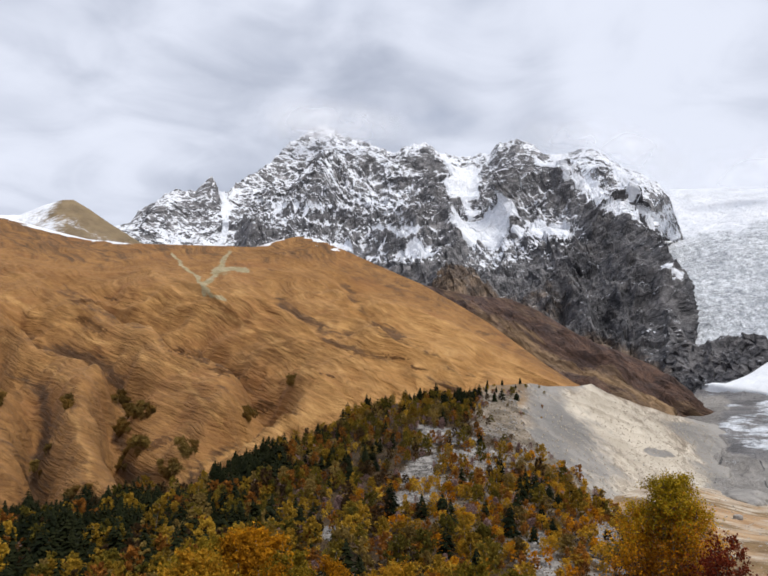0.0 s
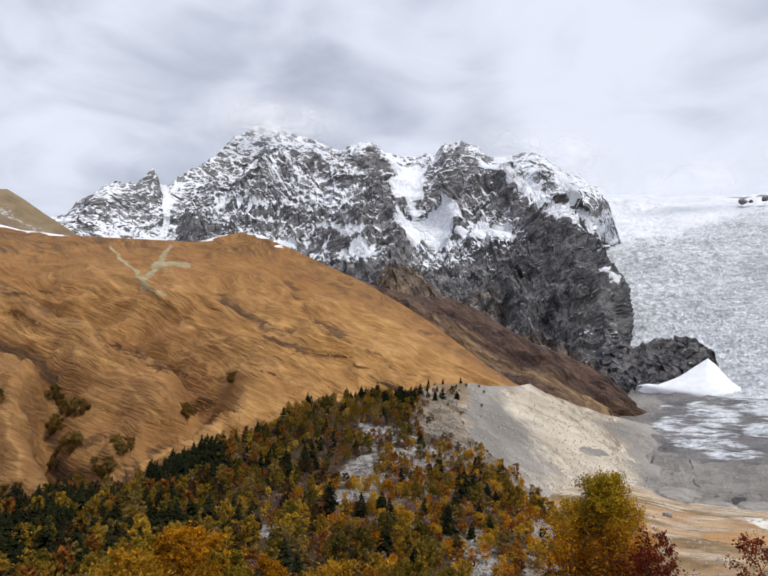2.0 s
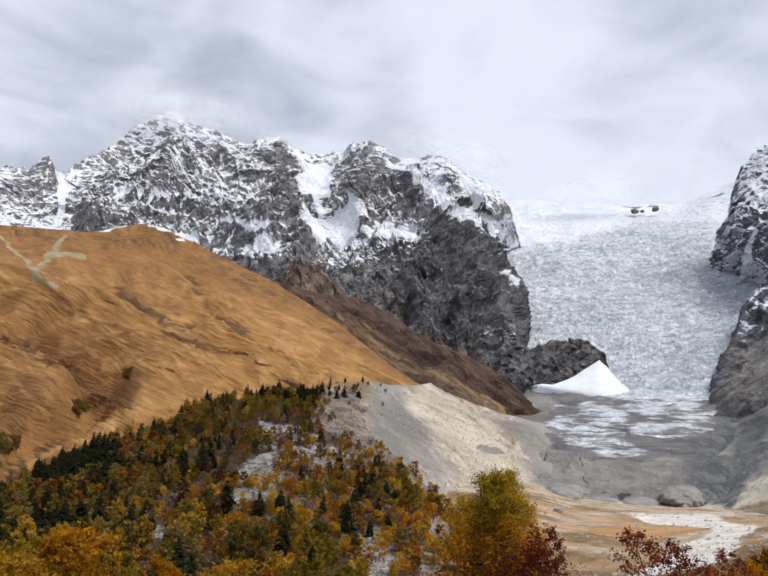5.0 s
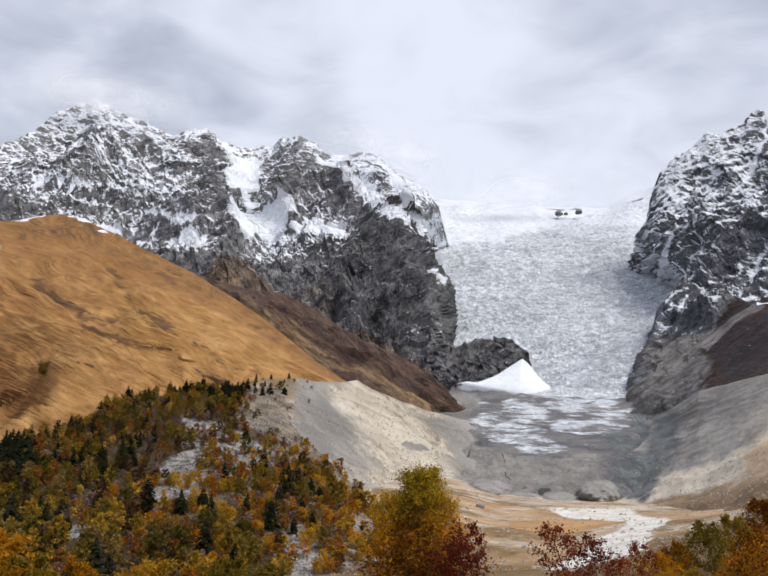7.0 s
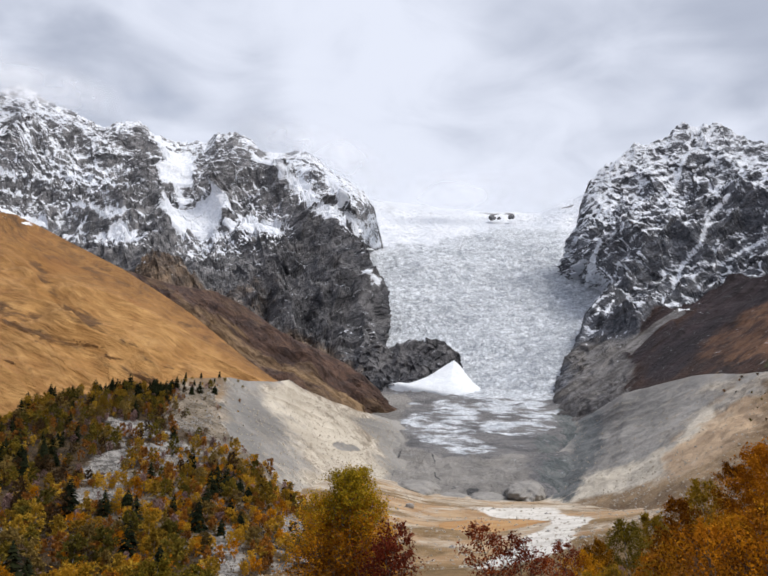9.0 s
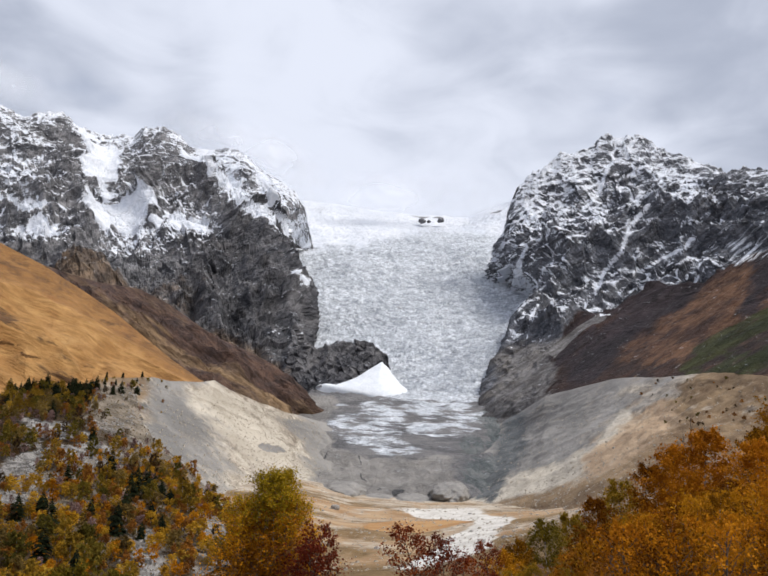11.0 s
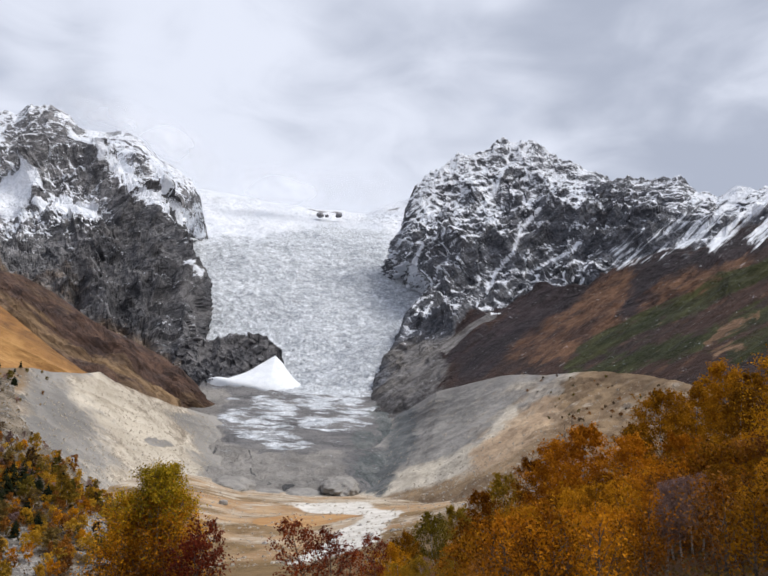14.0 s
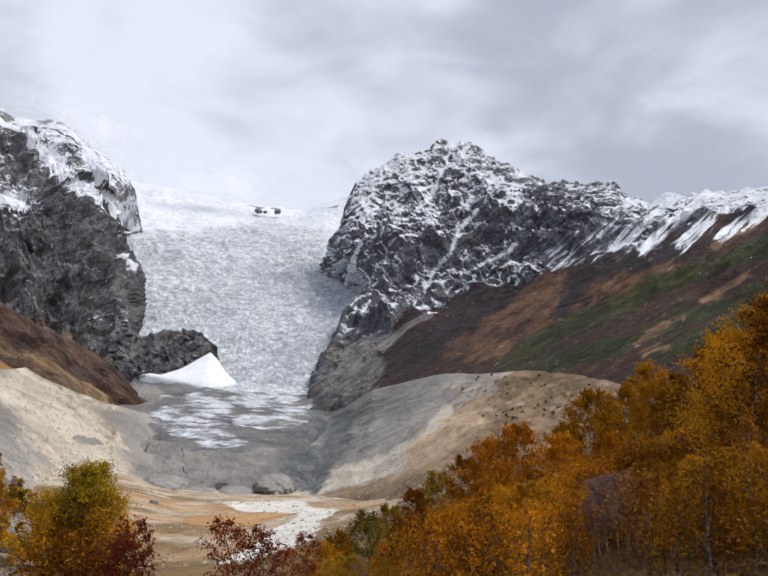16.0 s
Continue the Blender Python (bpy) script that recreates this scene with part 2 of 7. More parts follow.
MORAINE_LAYERS = [
    ("tone", (0.15, 0.100, 0.060), (0.25, 0.175, 0.105), 0.5, 1.2, 0.2), ("grey", (0.17, 0.163, 0.156), (0.28, 0.266, 0.25), 0.6, 1.2, 0.25),
    ("pale", (0.52, 0.470, 0.395), (0.41, 0.367, 0.305), 0.4, 1.5, 0.25), ("peach", (0.43, 0.315, 0.21), (0.31, 0.22, 0.145), 0.5, 1.2, 0.25), ("wet", (0.085, 0.092, 0.096), (0.15, 0.155, 0.157), 0.4, 1.8, 0.2)]
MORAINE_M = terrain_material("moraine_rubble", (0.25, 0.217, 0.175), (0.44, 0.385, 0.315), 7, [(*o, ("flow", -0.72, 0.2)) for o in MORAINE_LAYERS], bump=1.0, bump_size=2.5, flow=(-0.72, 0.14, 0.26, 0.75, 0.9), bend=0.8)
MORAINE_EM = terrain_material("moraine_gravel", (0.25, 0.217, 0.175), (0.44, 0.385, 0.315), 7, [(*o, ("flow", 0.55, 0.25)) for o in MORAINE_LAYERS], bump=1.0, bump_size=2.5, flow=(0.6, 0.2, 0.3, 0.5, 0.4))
MOUND_M = terrain_material("silty_ice", (0.17, 0.162, 0.155), (0.30, 0.285, 0.268), 14, bump=0.5, bump_size=5)
GROUND_M = terrain_material("valley_ground", (0.11, 0.07, 0.033), (0.21, 0.135, 0.062), 12, [
    ("rust", (0.28, 0.170, 0.088), (0.41, 0.285, 0.17), 8, 0.9, 0.25), ("ochre", (0.33, 0.175, 0.07), (0.42, 0.25, 0.115), 9, 0.6), ("gravel", (0.32, 0.262, 0.20), (0.50, 0.435, 0.355), 5, 1.1, 0.25), ("stream", (0.50, 0.47, 0.43), (0.64, 0.61, 0.57), 5, 0.9, 0.2), ("litter", (0.045, 0.026, 0.014), (0.10, 0.054, 0.026), 1.5, 0.8, 0.3)], bump=0.8, bump_size=1.2)
# talus: shaded gaps between the stones are put into its darker colour
WOOD_M = terrain_material("hillside_turf", (0.026, 0.019, 0.012), (0.075, 0.046, 0.022), 9, [
    ("tone", (0.055, 0.050, 0.046), (0.29, 0.275, 0.26), 2.2, 1.3, 0.25), ("sand", (0.11, 0.090, 0.068), (0.24, 0.20, 0.155), 5, 1.2, 0.3)], bump=0.9, bump_size=2)


# ---- shape tools ----
def lattice(ix, iy, iz, seed):
    h = (ix * 374761393 + iy * 668265263 + iz * 2147483647 + seed * 1274126177) & 0xFFFFFFFF
    h = ((h ^ (h >> 13)) * 1274126177) & 0xFFFFFFFF
    h = ((h ^ (h >> 16)) * 2246822519) & 0xFFFFFFFF
    return ((h ^ (h >> 15)) & 0xFFFF) / 65535.0


def value_noise(p, seed=0):
    """Smooth noise, 0 to 1, at points (..., 3)."""
    q = np.floor(p).astype(np.int64)
    f = p - q
    f = f * f * f * (f * (f * 6 - 15) + 10)
    x, y, z = q[..., 0], q[..., 1], q[..., 2]
    total = 0.0
    for dx in (0, 1):
        wx = f[..., 0] if dx else 1 - f[..., 0]
        for dy in (0, 1):
            wy = f[..., 1] if dy else 1 - f[..., 1]
            for dz in (0, 1):
                wz = f[..., 2] if dz else 1 - f[..., 2]
                total = total + wx * wy * wz * lattice(x + dx, y + dy, z + dz, seed)
    return total


def fbm(p, size, octaves=4, seed=0, rough=0.5):
    total, amp, norm = 0.0, 1.0, 0.0
    for i in range(octaves):
        total = total + amp * (value_noise(p / size + 17.3 * i, seed + i) * 2 - 1)
        norm += amp
        amp, size = amp * rough, size * 0.47
    return total / norm


def ridged(p, size, octaves=5, seed=0, rough=0.55):
    """Sharp crests and wide gullies, 0 to 1."""
    total, amp, norm, weight = 0.0, 1.0, 0.0, 1.0
    for i in range(octaves):
        v = 1 - np.abs(value_noise(p / size + 11.7 * i, seed + i) * 2 - 1)
        v = v * v * weight
        weight = np.clip(v * 1.8, 0, 1)
        total = total + amp * v
        norm += amp
        amp, size = amp * rough, size * 0.47
    return total / norm


def facets(p, size, seed=0):
    """Broken blocks: a random tilted plane in each cell, in cells about size metres across."""
    q = p / size
    base = np.floor(q - 0.5).astype(np.int64)
    best, tilt = np.full(q.shape[:-1], 9.0), np.zeros(q.shape[:-1])
    for k in range(8):
        c = base + np.array([k & 1, k >> 1 & 1, k >> 2 & 1])
        x, y, z = c[..., 0], c[..., 1], c[..., 2]
        d = q - c - np.stack([lattice(x, y, z, seed + i) for i in range(3)], -1) * 0.8 - 0.1
        far = (d * d).sum(-1)
        a, e = lattice(x, y, z, seed + 3) * 6.283, lattice(x, y, z, seed + 4) * 1.6 - 0.8
        t = d[..., 0] * np.cos(a) + d[..., 1] * np.sin(a) + d[..., 2] * e + lattice(x, y, z, seed + 5) * 0.5
        near = far < best
        best, tilt = np.where(near, far, best), np.where(near, t, tilt)
    return tilt


def joints(p, size, seed=0):
    """Distance from the cracks between blocks about size metres across: 0 on a crack, up to about 1."""
    q = p / size
    base = np.floor(q - 0.5).astype(np.int64)
    first, second = np.full(q.shape[:-1], 9.0), np.full(q.shape[:-1], 9.0)
    for k in range(8):
        c = base + np.array([k & 1, k >> 1 & 1, k >> 2 & 1])
        d = q - c - np.stack([lattice(c[..., 0], c[..., 1], c[..., 2], seed + i) for i in range(3)], -1) * 0.8 - 0.1
        far = np.sqrt((d * d).sum(-1))
        second = np.minimum(second, np.maximum(first, far))
        first = np.minimum(first, far)
    return second - first


def angles(p):
    """Bearing and height angle of points, in degrees, from the viewpoint."""
    return np.degrees(np.arctan2(p[..., 0], p[..., 1])), np.degrees(np.arctan2(p[..., 2], np.hypot(p[..., 0], p[..., 1])))


def downslope(p, fall, reach=0.15):
    """Coordinates in degrees, drawn out along a fall line that drops fall degrees for each degree to the left."""
    bear, high = angles(p)
    n = math.hypot(1, fall)
    return np.stack([(fall * bear - high) / n, (bear + fall * high) / n * reach, 0 * bear], -1)


def step(lo, hi, x):
    t = np.clip((x - lo) / (hi - lo), 0, 1)
    return t * t * (3 - 2 * t)


def resample(line, n):
    p = np.array(line, float)
    d = np.r_[0, np.cumsum(np.hypot(*np.diff(p[:, :2], axis=0).T) + 1e-3)]
    s = np.linspace(0, d[-1], n)
    return np.stack([np.interp(s, d, p[:, k]) for k in range(3)], 1)


def loft(rows, nu, nv, back=(300, 250), wrap=(0, 0), sink=(0, 0)):
    """A slope from its crest line (first row) down to its foot (last row), with a far side falling away behind the crest.
    wrap, sink: metres by which its left and right rim turn away behind or dive under.
    Returns the points (nv', nu, 3) and how far down each row lies, 0 at the crest."""
    lines = [resample(r, nu) for r in rows]
    gaps = [np.linalg.norm(a - b, axis=1).mean() for a, b in zip(lines, lines[1:])]
    knots = np.r_[0, np.cumsum(gaps)]
    v = np.linspace(0, knots[-1], nv)
    k = np.clip(np.searchsorted(knots, v, side="right") - 1, 0, len(gaps) - 1)
    f = ((v - knots[k]) / np.array(gaps)[k])[:, None, None]
    stack = np.array([2 * lines[0] - lines[1], *lines, 2 * lines[-1] - lines[-2]])
    p0, p1, p2, p3 = (stack[k + i] for i in range(4))
    grid = 0.5 * (2 * p1 + (p2 - p0) * f + (2 * p0 - 5 * p1 + 4 * p2 - p3) * f * f + (3 * p1 - p0 - 3 * p2 + p3) * f ** 3)
    u = np.linspace(0, 1, nu)
    left, right = step(0.035, 0, u), step(0.965, 1, u)
    away = grid * [1, 1, 0] / np.linalg.norm(grid[..., :2], axis=-1)[..., None]
    grid = grid + away * (wrap[0] * left ** 2 + wrap[1] * right ** 2)[None, :, None]
    grid[..., 2] -= sink[0] * left + sink[1] * right
    out = grid[0] * [1, 1, 0]
    out /= np.linalg.norm(out, axis=1)[:, None]
    nb = 10
    behind = [grid[0] + out * back[0] * s - np.array([0, 0, back[1]]) * s ** 1.3 for s in np.linspace(1, 1.0 / nb, nb)]
    down = np.r_[np.linspace(-1, -1.0 / nb, nb), v / knots[-1]]
    return np.concatenate([behind, grid]), down[:, None] * np.ones(nu)


def normals(p):
    n = np.cross(np.gradient(p, axis=1), np.gradient(p, axis=0))
    n /= np.linalg.norm(n, axis=-1)[..., None] + 1e-9
    return n * np.sign(n[..., 2:3] + 1e-9)


def sheet(name, p, mat, attrs, label, category, smooth=True):
    """A grid of points as one piece of the setting, with its covers as point attributes."""
    nv, nu = p.shape[:2]
    idx = np.arange(nv * nu, dtype=np.int32).reshape(nv, nu)
    quads = np.stack([idx[:-1, :-1], idx[:-1, 1:], idx[1:, 1:], idx[1:, :-1]], -1).reshape(-1, 4)
    a, b, c = p[0, 0], p[0, 1], p[1, 0]
    if normals(p)[..., 2].mean() * np.cross(np.gradient(p, axis=1), np.gradient(p, axis=0))[..., 2].mean() > 0:
        quads = quads[:, ::-1]
    me = bpy.data.meshes.new(name)
    me.vertices.add(nv * nu)
    me.vertices.foreach_set("co", p.astype(np.float32).ravel())
    me.loops.add(quads.size)
    me.loops.foreach_set("vertex_index", np.ascontiguousarray(quads, dtype=np.int32).ravel())
    me.polygons.add(len(quads))
    me.polygons.foreach_set("loop_start", np.arange(0, quads.size, 4, dtype=np.int32))
    soft = np.broadcast_to(smooth, (nv, nu))[:-1, :-1].ravel()
    me.polygons.foreach_set("use_smooth", np.ascontiguousarray(soft, dtype=bool))
    for key, value in attrs.items():
        at = me.attributes.new(key, "FLOAT", "POINT")
        at.data.foreach_set("value", np.ascontiguousarray(np.broadcast_to(value, (nv, nu)), dtype=np.float32).ravel())
    at = me.attributes.new("ang", "FLOAT_VECTOR", "POINT")
    bear, high = angles(p)
    at.data.foreach_set("vector", np.stack([bear, high, 0 * bear], -1).astype(np.float32).ravel())
    me.update()
    me.validate()
    me.materials.append(mat)
    return tagged(new(name, me), label, category, kind="structure")


def patch(p, x, y, z, wide, tall, lean=0.0):
    """How far points lie inside an upright oval on a slope that faces the origin: 1 at its middle, 0 at its rim."""
    c = np.array([x, y, z], float)
    side = np.array([y, -x, 0]) / math.hypot(x, y)
    d = p - c
    s, t = d @ side, d[..., 2]
    s = s - lean * t
    return 1 - np.sqrt((s / wide) ** 2 + (t / tall) ** 2)


def crag(p, dip, seed, calm, soft):
    """Relief of broken rock, in metres: buttresses and gullies, tilted ledges, blocks. soft: 1 where ice lies over it."""
    q = p * [1, 1, 0.6] + 25 * np.stack([fbm(p, 150, 2, seed + 40), fbm(p, 150, 2, seed + 41), fbm(p, 150, 2, seed + 42)], -1)
    big = (ridged(q, 430, 4, seed) - 0.45) * 150 + (ridged(q, 150, 3, seed + 5) - 0.45) * 40
    small = facets(q, 75, seed + 30) * 17 + facets(q, 30, seed + 36) * 9 + (ridged(q, 60, 3, seed + 10) - 0.45) * 20 + fbm(p, 14, 2, seed + 15) * 4
    c = (p[..., 2] + dip * (p[..., 0] * 0.8 - p[..., 1] * 0.6) + 14 * fbm(p, 70, 3, seed + 20)) / 24.0
    ledge = (c - np.floor(c)) * 5 * np.clip(0.2 + fbm(p, 90, 2, seed + 25) * 1.8, 0, 1)
    return (big * (1 - 0.3 * soft) + (small + ledge) * (1 - 0.85 * soft)) * calm


def along(p, lines, wide):
    """1 on lines given by bearing and height angle, falling to 0 at wide degrees from them."""
    bear = np.degrees(np.arctan2(p[..., 0], p[..., 1]))
    high = np.degrees(np.arctan2(p[..., 2], np.hypot(p[..., 0], p[..., 1])))
    best = np.full(bear.shape, 99.0)
    for line in lines:
        for (b0, h0), (b1, h1) in zip(line, line[1:]):
            t = np.clip(((bear - b0) * (b1 - b0) + (high - h0) * (h1 - h0)) / ((b1 - b0) ** 2 + (h1 - h0) ** 2), 0, 1)
            best = np.minimum(best, np.hypot(bear - b0 - t * (b1 - b0), high - h0 - t * (h1 - h0)))
    return np.exp(-(best / wide) ** 2)


def blotches(p, ovals, size, seed):
    """Ovals with ragged rims, 0 to 1."""
    p = p + size * 0.5 * np.stack([fbm(p, size, 3, seed + 1), fbm(p, size, 3, seed + 2), fbm(p, size, 3, seed + 3)], -1)
    best = np.max([patch(p, *o) for o in ovals], 0)
    return step(0.0, 0.4, best + 0.45 * fbm(p, size, 3, seed))


def stone_mesh(seed, mat, squash=0.7):
    bm = bmesh.new()
    bmesh.ops.create_icosphere(bm, subdivisions=2, radius=1.0)
    for v in bm.verts:
        d = 1 + 0.38 * noise.noise(v.co * 1.1 + Vector((seed * 7.1, 0, 0))) + 0.16 * noise.noise(v.co * 2.7 + Vector((0, seed * 3.3, 0)))
        v.co = Vector((v.co.x * d, v.co.y * d * 0.8, v.co.z * d * squash))
    me = bpy.data.meshes.new("boulder")
    bm.to_mesh(me)
    bm.free()
    me.materials.append(mat)
    return me


# ---- the land ----
MASSIF = [
    [(-819, 2149, 584), (-761, 2223, 643), (-743, 2282, 703), (-691, 2298, 745), (-657, 2329, 783), (-599, 2345, 793), (-569, 2352, 826), (-555, 2355, 839), (-535, 2370, 810), (-520, 2425, 812), (-505, 2499, 869), (-464, 2609, 952), (-440, 2715, 1020), (-409, 2800, 1098), (-374, 2876, 1174), (-299, 2965, 1271), (-251, 2989, 1291), (-180, 2985, 1252), (-108, 2958, 1223), (21, 2930, 1158), (88, 2899, 1180), (145, 2876, 1188), (228, 2951, 1165), (339, 2981, 1172), (403, 2872, 1143), (429, 2787, 1150), (486, 2737, 1146), (547, 2726, 1119), (594, 2736, 1082), (655, 2722, 1078), (722, 2664, 1082)],
    [(-801, 2103, 557), (-643, 2156, 633), (-505, 2295, 677), (-376, 2522, 799), (-218, 2591, 860), (-13, 2550, 851), (152, 2495, 836), (296, 2603, 875), (418, 2414, 831), (563, 2354, 813), (714, 2344, 796), (795, 2317, 726), (833, 2283, 669)],
    [(-764, 2010, 519), (-522, 2086, 544), (-328, 2226, 615), (-126, 2246, 609), (94, 2248, 614), (282, 2232, 614), (431, 2106, 597), (553, 2047, 582), (661, 2014, 548), (740, 2019, 524), (793, 2031, 494)],
    [(-704, 1872, 409), (-361, 1967, 437), (-45, 2000, 450), (145, 1945, 429), (321, 1873, 429), (479, 1787, 401), (583, 1756, 385), (702, 1744, 339)],
    [(-627, 1687, 280), (-95, 1797, 310), (130, 1745, 305), (233, 1684, 296), (327, 1617, 266), (410, 1547, 216), (483, 1473, 180), (551, 1416, 139), (579, 1406, 130)],
    [(-566, 1550, 159), (-84, 1648, 179), (120, 1596, 177), (295, 1471, 130), (409, 1391, 90), (475, 1338, 64), (537, 1315, 56)],
]
MASSIF_E = [
    [(722, 2664, 1082), (744, 2648, 1074), (778, 2617, 1035), (823, 2572, 979), (877, 2533, 947), (906, 2501, 908), (940, 2467, 851), (954, 2440, 792), (964, 2415, 747)],
]
SCREE = [
    [(41, 1800, 393), (126, 1695, 352), (185, 1640, 327), (260, 1579, 310), (310, 1529, 276), (349, 1490, 241), (384, 1450, 208), (426, 1407, 184), (471, 1361, 154), (511, 1314, 112), (537, 1293, 83)],
    [(16, 1450, 252), (146, 1372, 205), (245, 1297, 163), (309, 1232, 125), (377, 1181, 92), (480, 1240, 79), (531, 1252, 65)],
    [(14, 1150, 112), (150, 1090, 88), (244, 1052, 77), (298, 1017, 60), (370, 1078, 51), (468, 1213, 44), (523, 1239, 38)],
    [(13, 1000, 23), (133, 971, 13), (215, 936, 3), (291, 998, 16), (362, 1060, 18), (459, 1195, 21), (517, 1225, 23)],
]
HILL = [
    [(-817, 1258, 408), (-686, 1334, 395), (-592, 1324, 368), (-513, 1303, 346), (-429, 1280, 334), (-323, 1290, 336), (-221, 1281, 332), (-181, 1287, 347), (-146, 1272, 350), (-110, 1245, 339), (-68, 1228, 317), (-4, 1210, 285), (57, 1179, 252), (115, 1144, 212), (152, 1100, 179), (186, 1054, 142), (215, 1007, 109), (240, 971, 85), (260, 955, 74)],
    [(-615, 972, 207), (-518, 1027, 221), (-394, 1048, 222), (-264, 1068, 225), (-126, 1063, 223), (11, 1020, 184), (104, 974, 140), (157, 927, 104), (188, 880, 81), (221, 862, 66)],
    [(-448, 722, 89), (-377, 762, 95), (-248, 813, 105), (-146, 817, 107), (-41, 799, 97), (34, 779, 79), (84, 786, 65), (138, 818, 61), (206, 845, 48)],
    [(-311, 513, 15), (-261, 540, 17), (-210, 583, 24), (-147, 623, 30), (-73, 656, 34), (-13, 690, 37), (55, 738, 43), (108, 783, 41), (186, 809, 19)],
    [(-203, 345, -35), (-174, 371, -35), (-142, 406, -30), (-113, 436, -24), (-98, 490, -14), (-61, 557, -5), (-11, 620, 10), (52, 688, 19), (101, 733, 14), (163, 753, -12)],
    [(-134, 235, -54), (-116, 255, -55), (-96, 284, -52), (-81, 320, -47), (-73, 373, -42), (-47, 447, -36), (-8, 530, -26), (47, 618, -19), (92, 674, -16), (150, 694, -15)],
]
KNOB = [
    [(-1122, 1716, 457), (-969, 1750, 517), (-856, 1752, 520), (-798, 1746, 545), (-753, 1744, 557), (-734, 1753, 561), (-695, 1747, 539), (-642, 1735, 504), (-590, 1722, 471), (-541, 1717, 440)],
    [(-923, 1428, 304), (-760, 1498, 353), (-627, 1526, 373), (-484, 1546, 360)],
    [(-807, 1264, 203), (-660, 1324, 217), (-546, 1354, 224), (-427, 1386, 232)],
]
GLACIER = [
    [(1131, 3889, 1337), (1422, 3685, 1287), (1602, 3578, 1262), (1823, 3448, 1236), (1923, 3370, 1215), (2036, 3268, 1209), (2101, 3190, 1188), (2209, 3092, 1238), (2334, 2871, 1276)],
    [(997, 3250, 963), (1391, 3103, 979), (1685, 2953, 989), (1932, 2675, 932), (2027, 2476, 893)],
    [(907, 2755, 750), (1166, 2600, 749), (1412, 2476, 758), (1610, 2291, 728), (1715, 2150, 716)],
    [(804, 2283, 512), (1053, 2157, 512), (1253, 2047, 511), (1462, 1840, 492)],
    [(733, 1915, 328), (887, 1815, 326), (1053, 1724, 326), (1232, 1576, 319)],
    [(665, 1608, 191), (799, 1512, 184), (891, 1460, 185), (1025, 1381, 196)],
    [(556, 1393, 108), (680, 1326, 105), (783, 1268, 106), (864, 1226, 112)],
    [(475, 1232, 58), (571, 1168, 55), (676, 1110, 57), (784, 1062, 59)],
    [(421, 1070, 12), (514, 973, 4), (588, 929, 6), (702, 886, 24)],
    [(376, 927, -20), (448, 849, -25), (499, 820, -24), (608, 769, -7)],
    [(337, 824, -37), (376, 768, -45), (417, 735, -47), (465, 717, -43), (553, 710, -25)],
    [(322, 787, -57), (365, 745, -64), (404, 713, -65), (451, 697, -61), (534, 686, -41)],
]
CLIFF = [
    [(563, 1540, 207), (597, 1528, 216), (626, 1516, 216), (654, 1504, 225), (692, 1487, 231), (725, 1471, 225), (748, 1471, 212), (762, 1475, 189)],
    [(550, 1502, 159), (583, 1490, 165), (611, 1479, 170), (653, 1450, 180), (694, 1442, 192), (732, 1445, 192), (762, 1475, 184)],
    [(528, 1436, 104), (559, 1424, 110), (585, 1414, 115), (629, 1395, 116), (677, 1383, 127), (714, 1410, 145), (753, 1457, 161)],
]
SNOWCONE = [
    [(579, 1416, 124), (596, 1409, 129), (616, 1401, 127), (640, 1401, 136), (668, 1399, 149), (696, 1396, 168), (711, 1394, 177), (722, 1383, 163), (732, 1355, 133), (743, 1315, 106)],
    [(579, 1415, 122), (593, 1404, 125), (610, 1388, 121), (629, 1371, 119), (647, 1355, 117), (666, 1335, 112), (678, 1323, 108), (695, 1315, 107), (713, 1311, 106), (743, 1311, 105)],
    [(578, 1414, 107), (593, 1403, 107), (610, 1387, 102), (628, 1370, 99), (647, 1354, 98), (665, 1334, 93), (678, 1322, 89), (694, 1314, 88), (713, 1310, 90), (742, 1310, 91)],
]
MORAINE_W = [
    [(36, 599, 37), (60, 637, 44), (91, 674, 56), (138, 727, 63), (158, 754, 63), (192, 777, 65), (212, 792, 69), (235, 817, 62), (294, 893, 55), (376, 1012, 50), (483, 1164, 47), (535, 1185, 42)],
    [(39, 559, 15), (65, 597, 24), (108, 641, 23), (158, 682, 18), (222, 748, 11), (299, 849, 9), (414, 997, 4), (461, 1021, 1)],
    [(46, 488, -6), (79, 514, -6), (114, 528, -23), (141, 552, -31), (193, 631, -34), (264, 734, -32), (340, 817, -38), (365, 806, -43)],
    [(43, 418, -41), (71, 444, -44), (102, 469, -39), (129, 504, -42), (173, 564, -44), (238, 658, -45), (315, 757, -50), (338, 747, -54)],
]
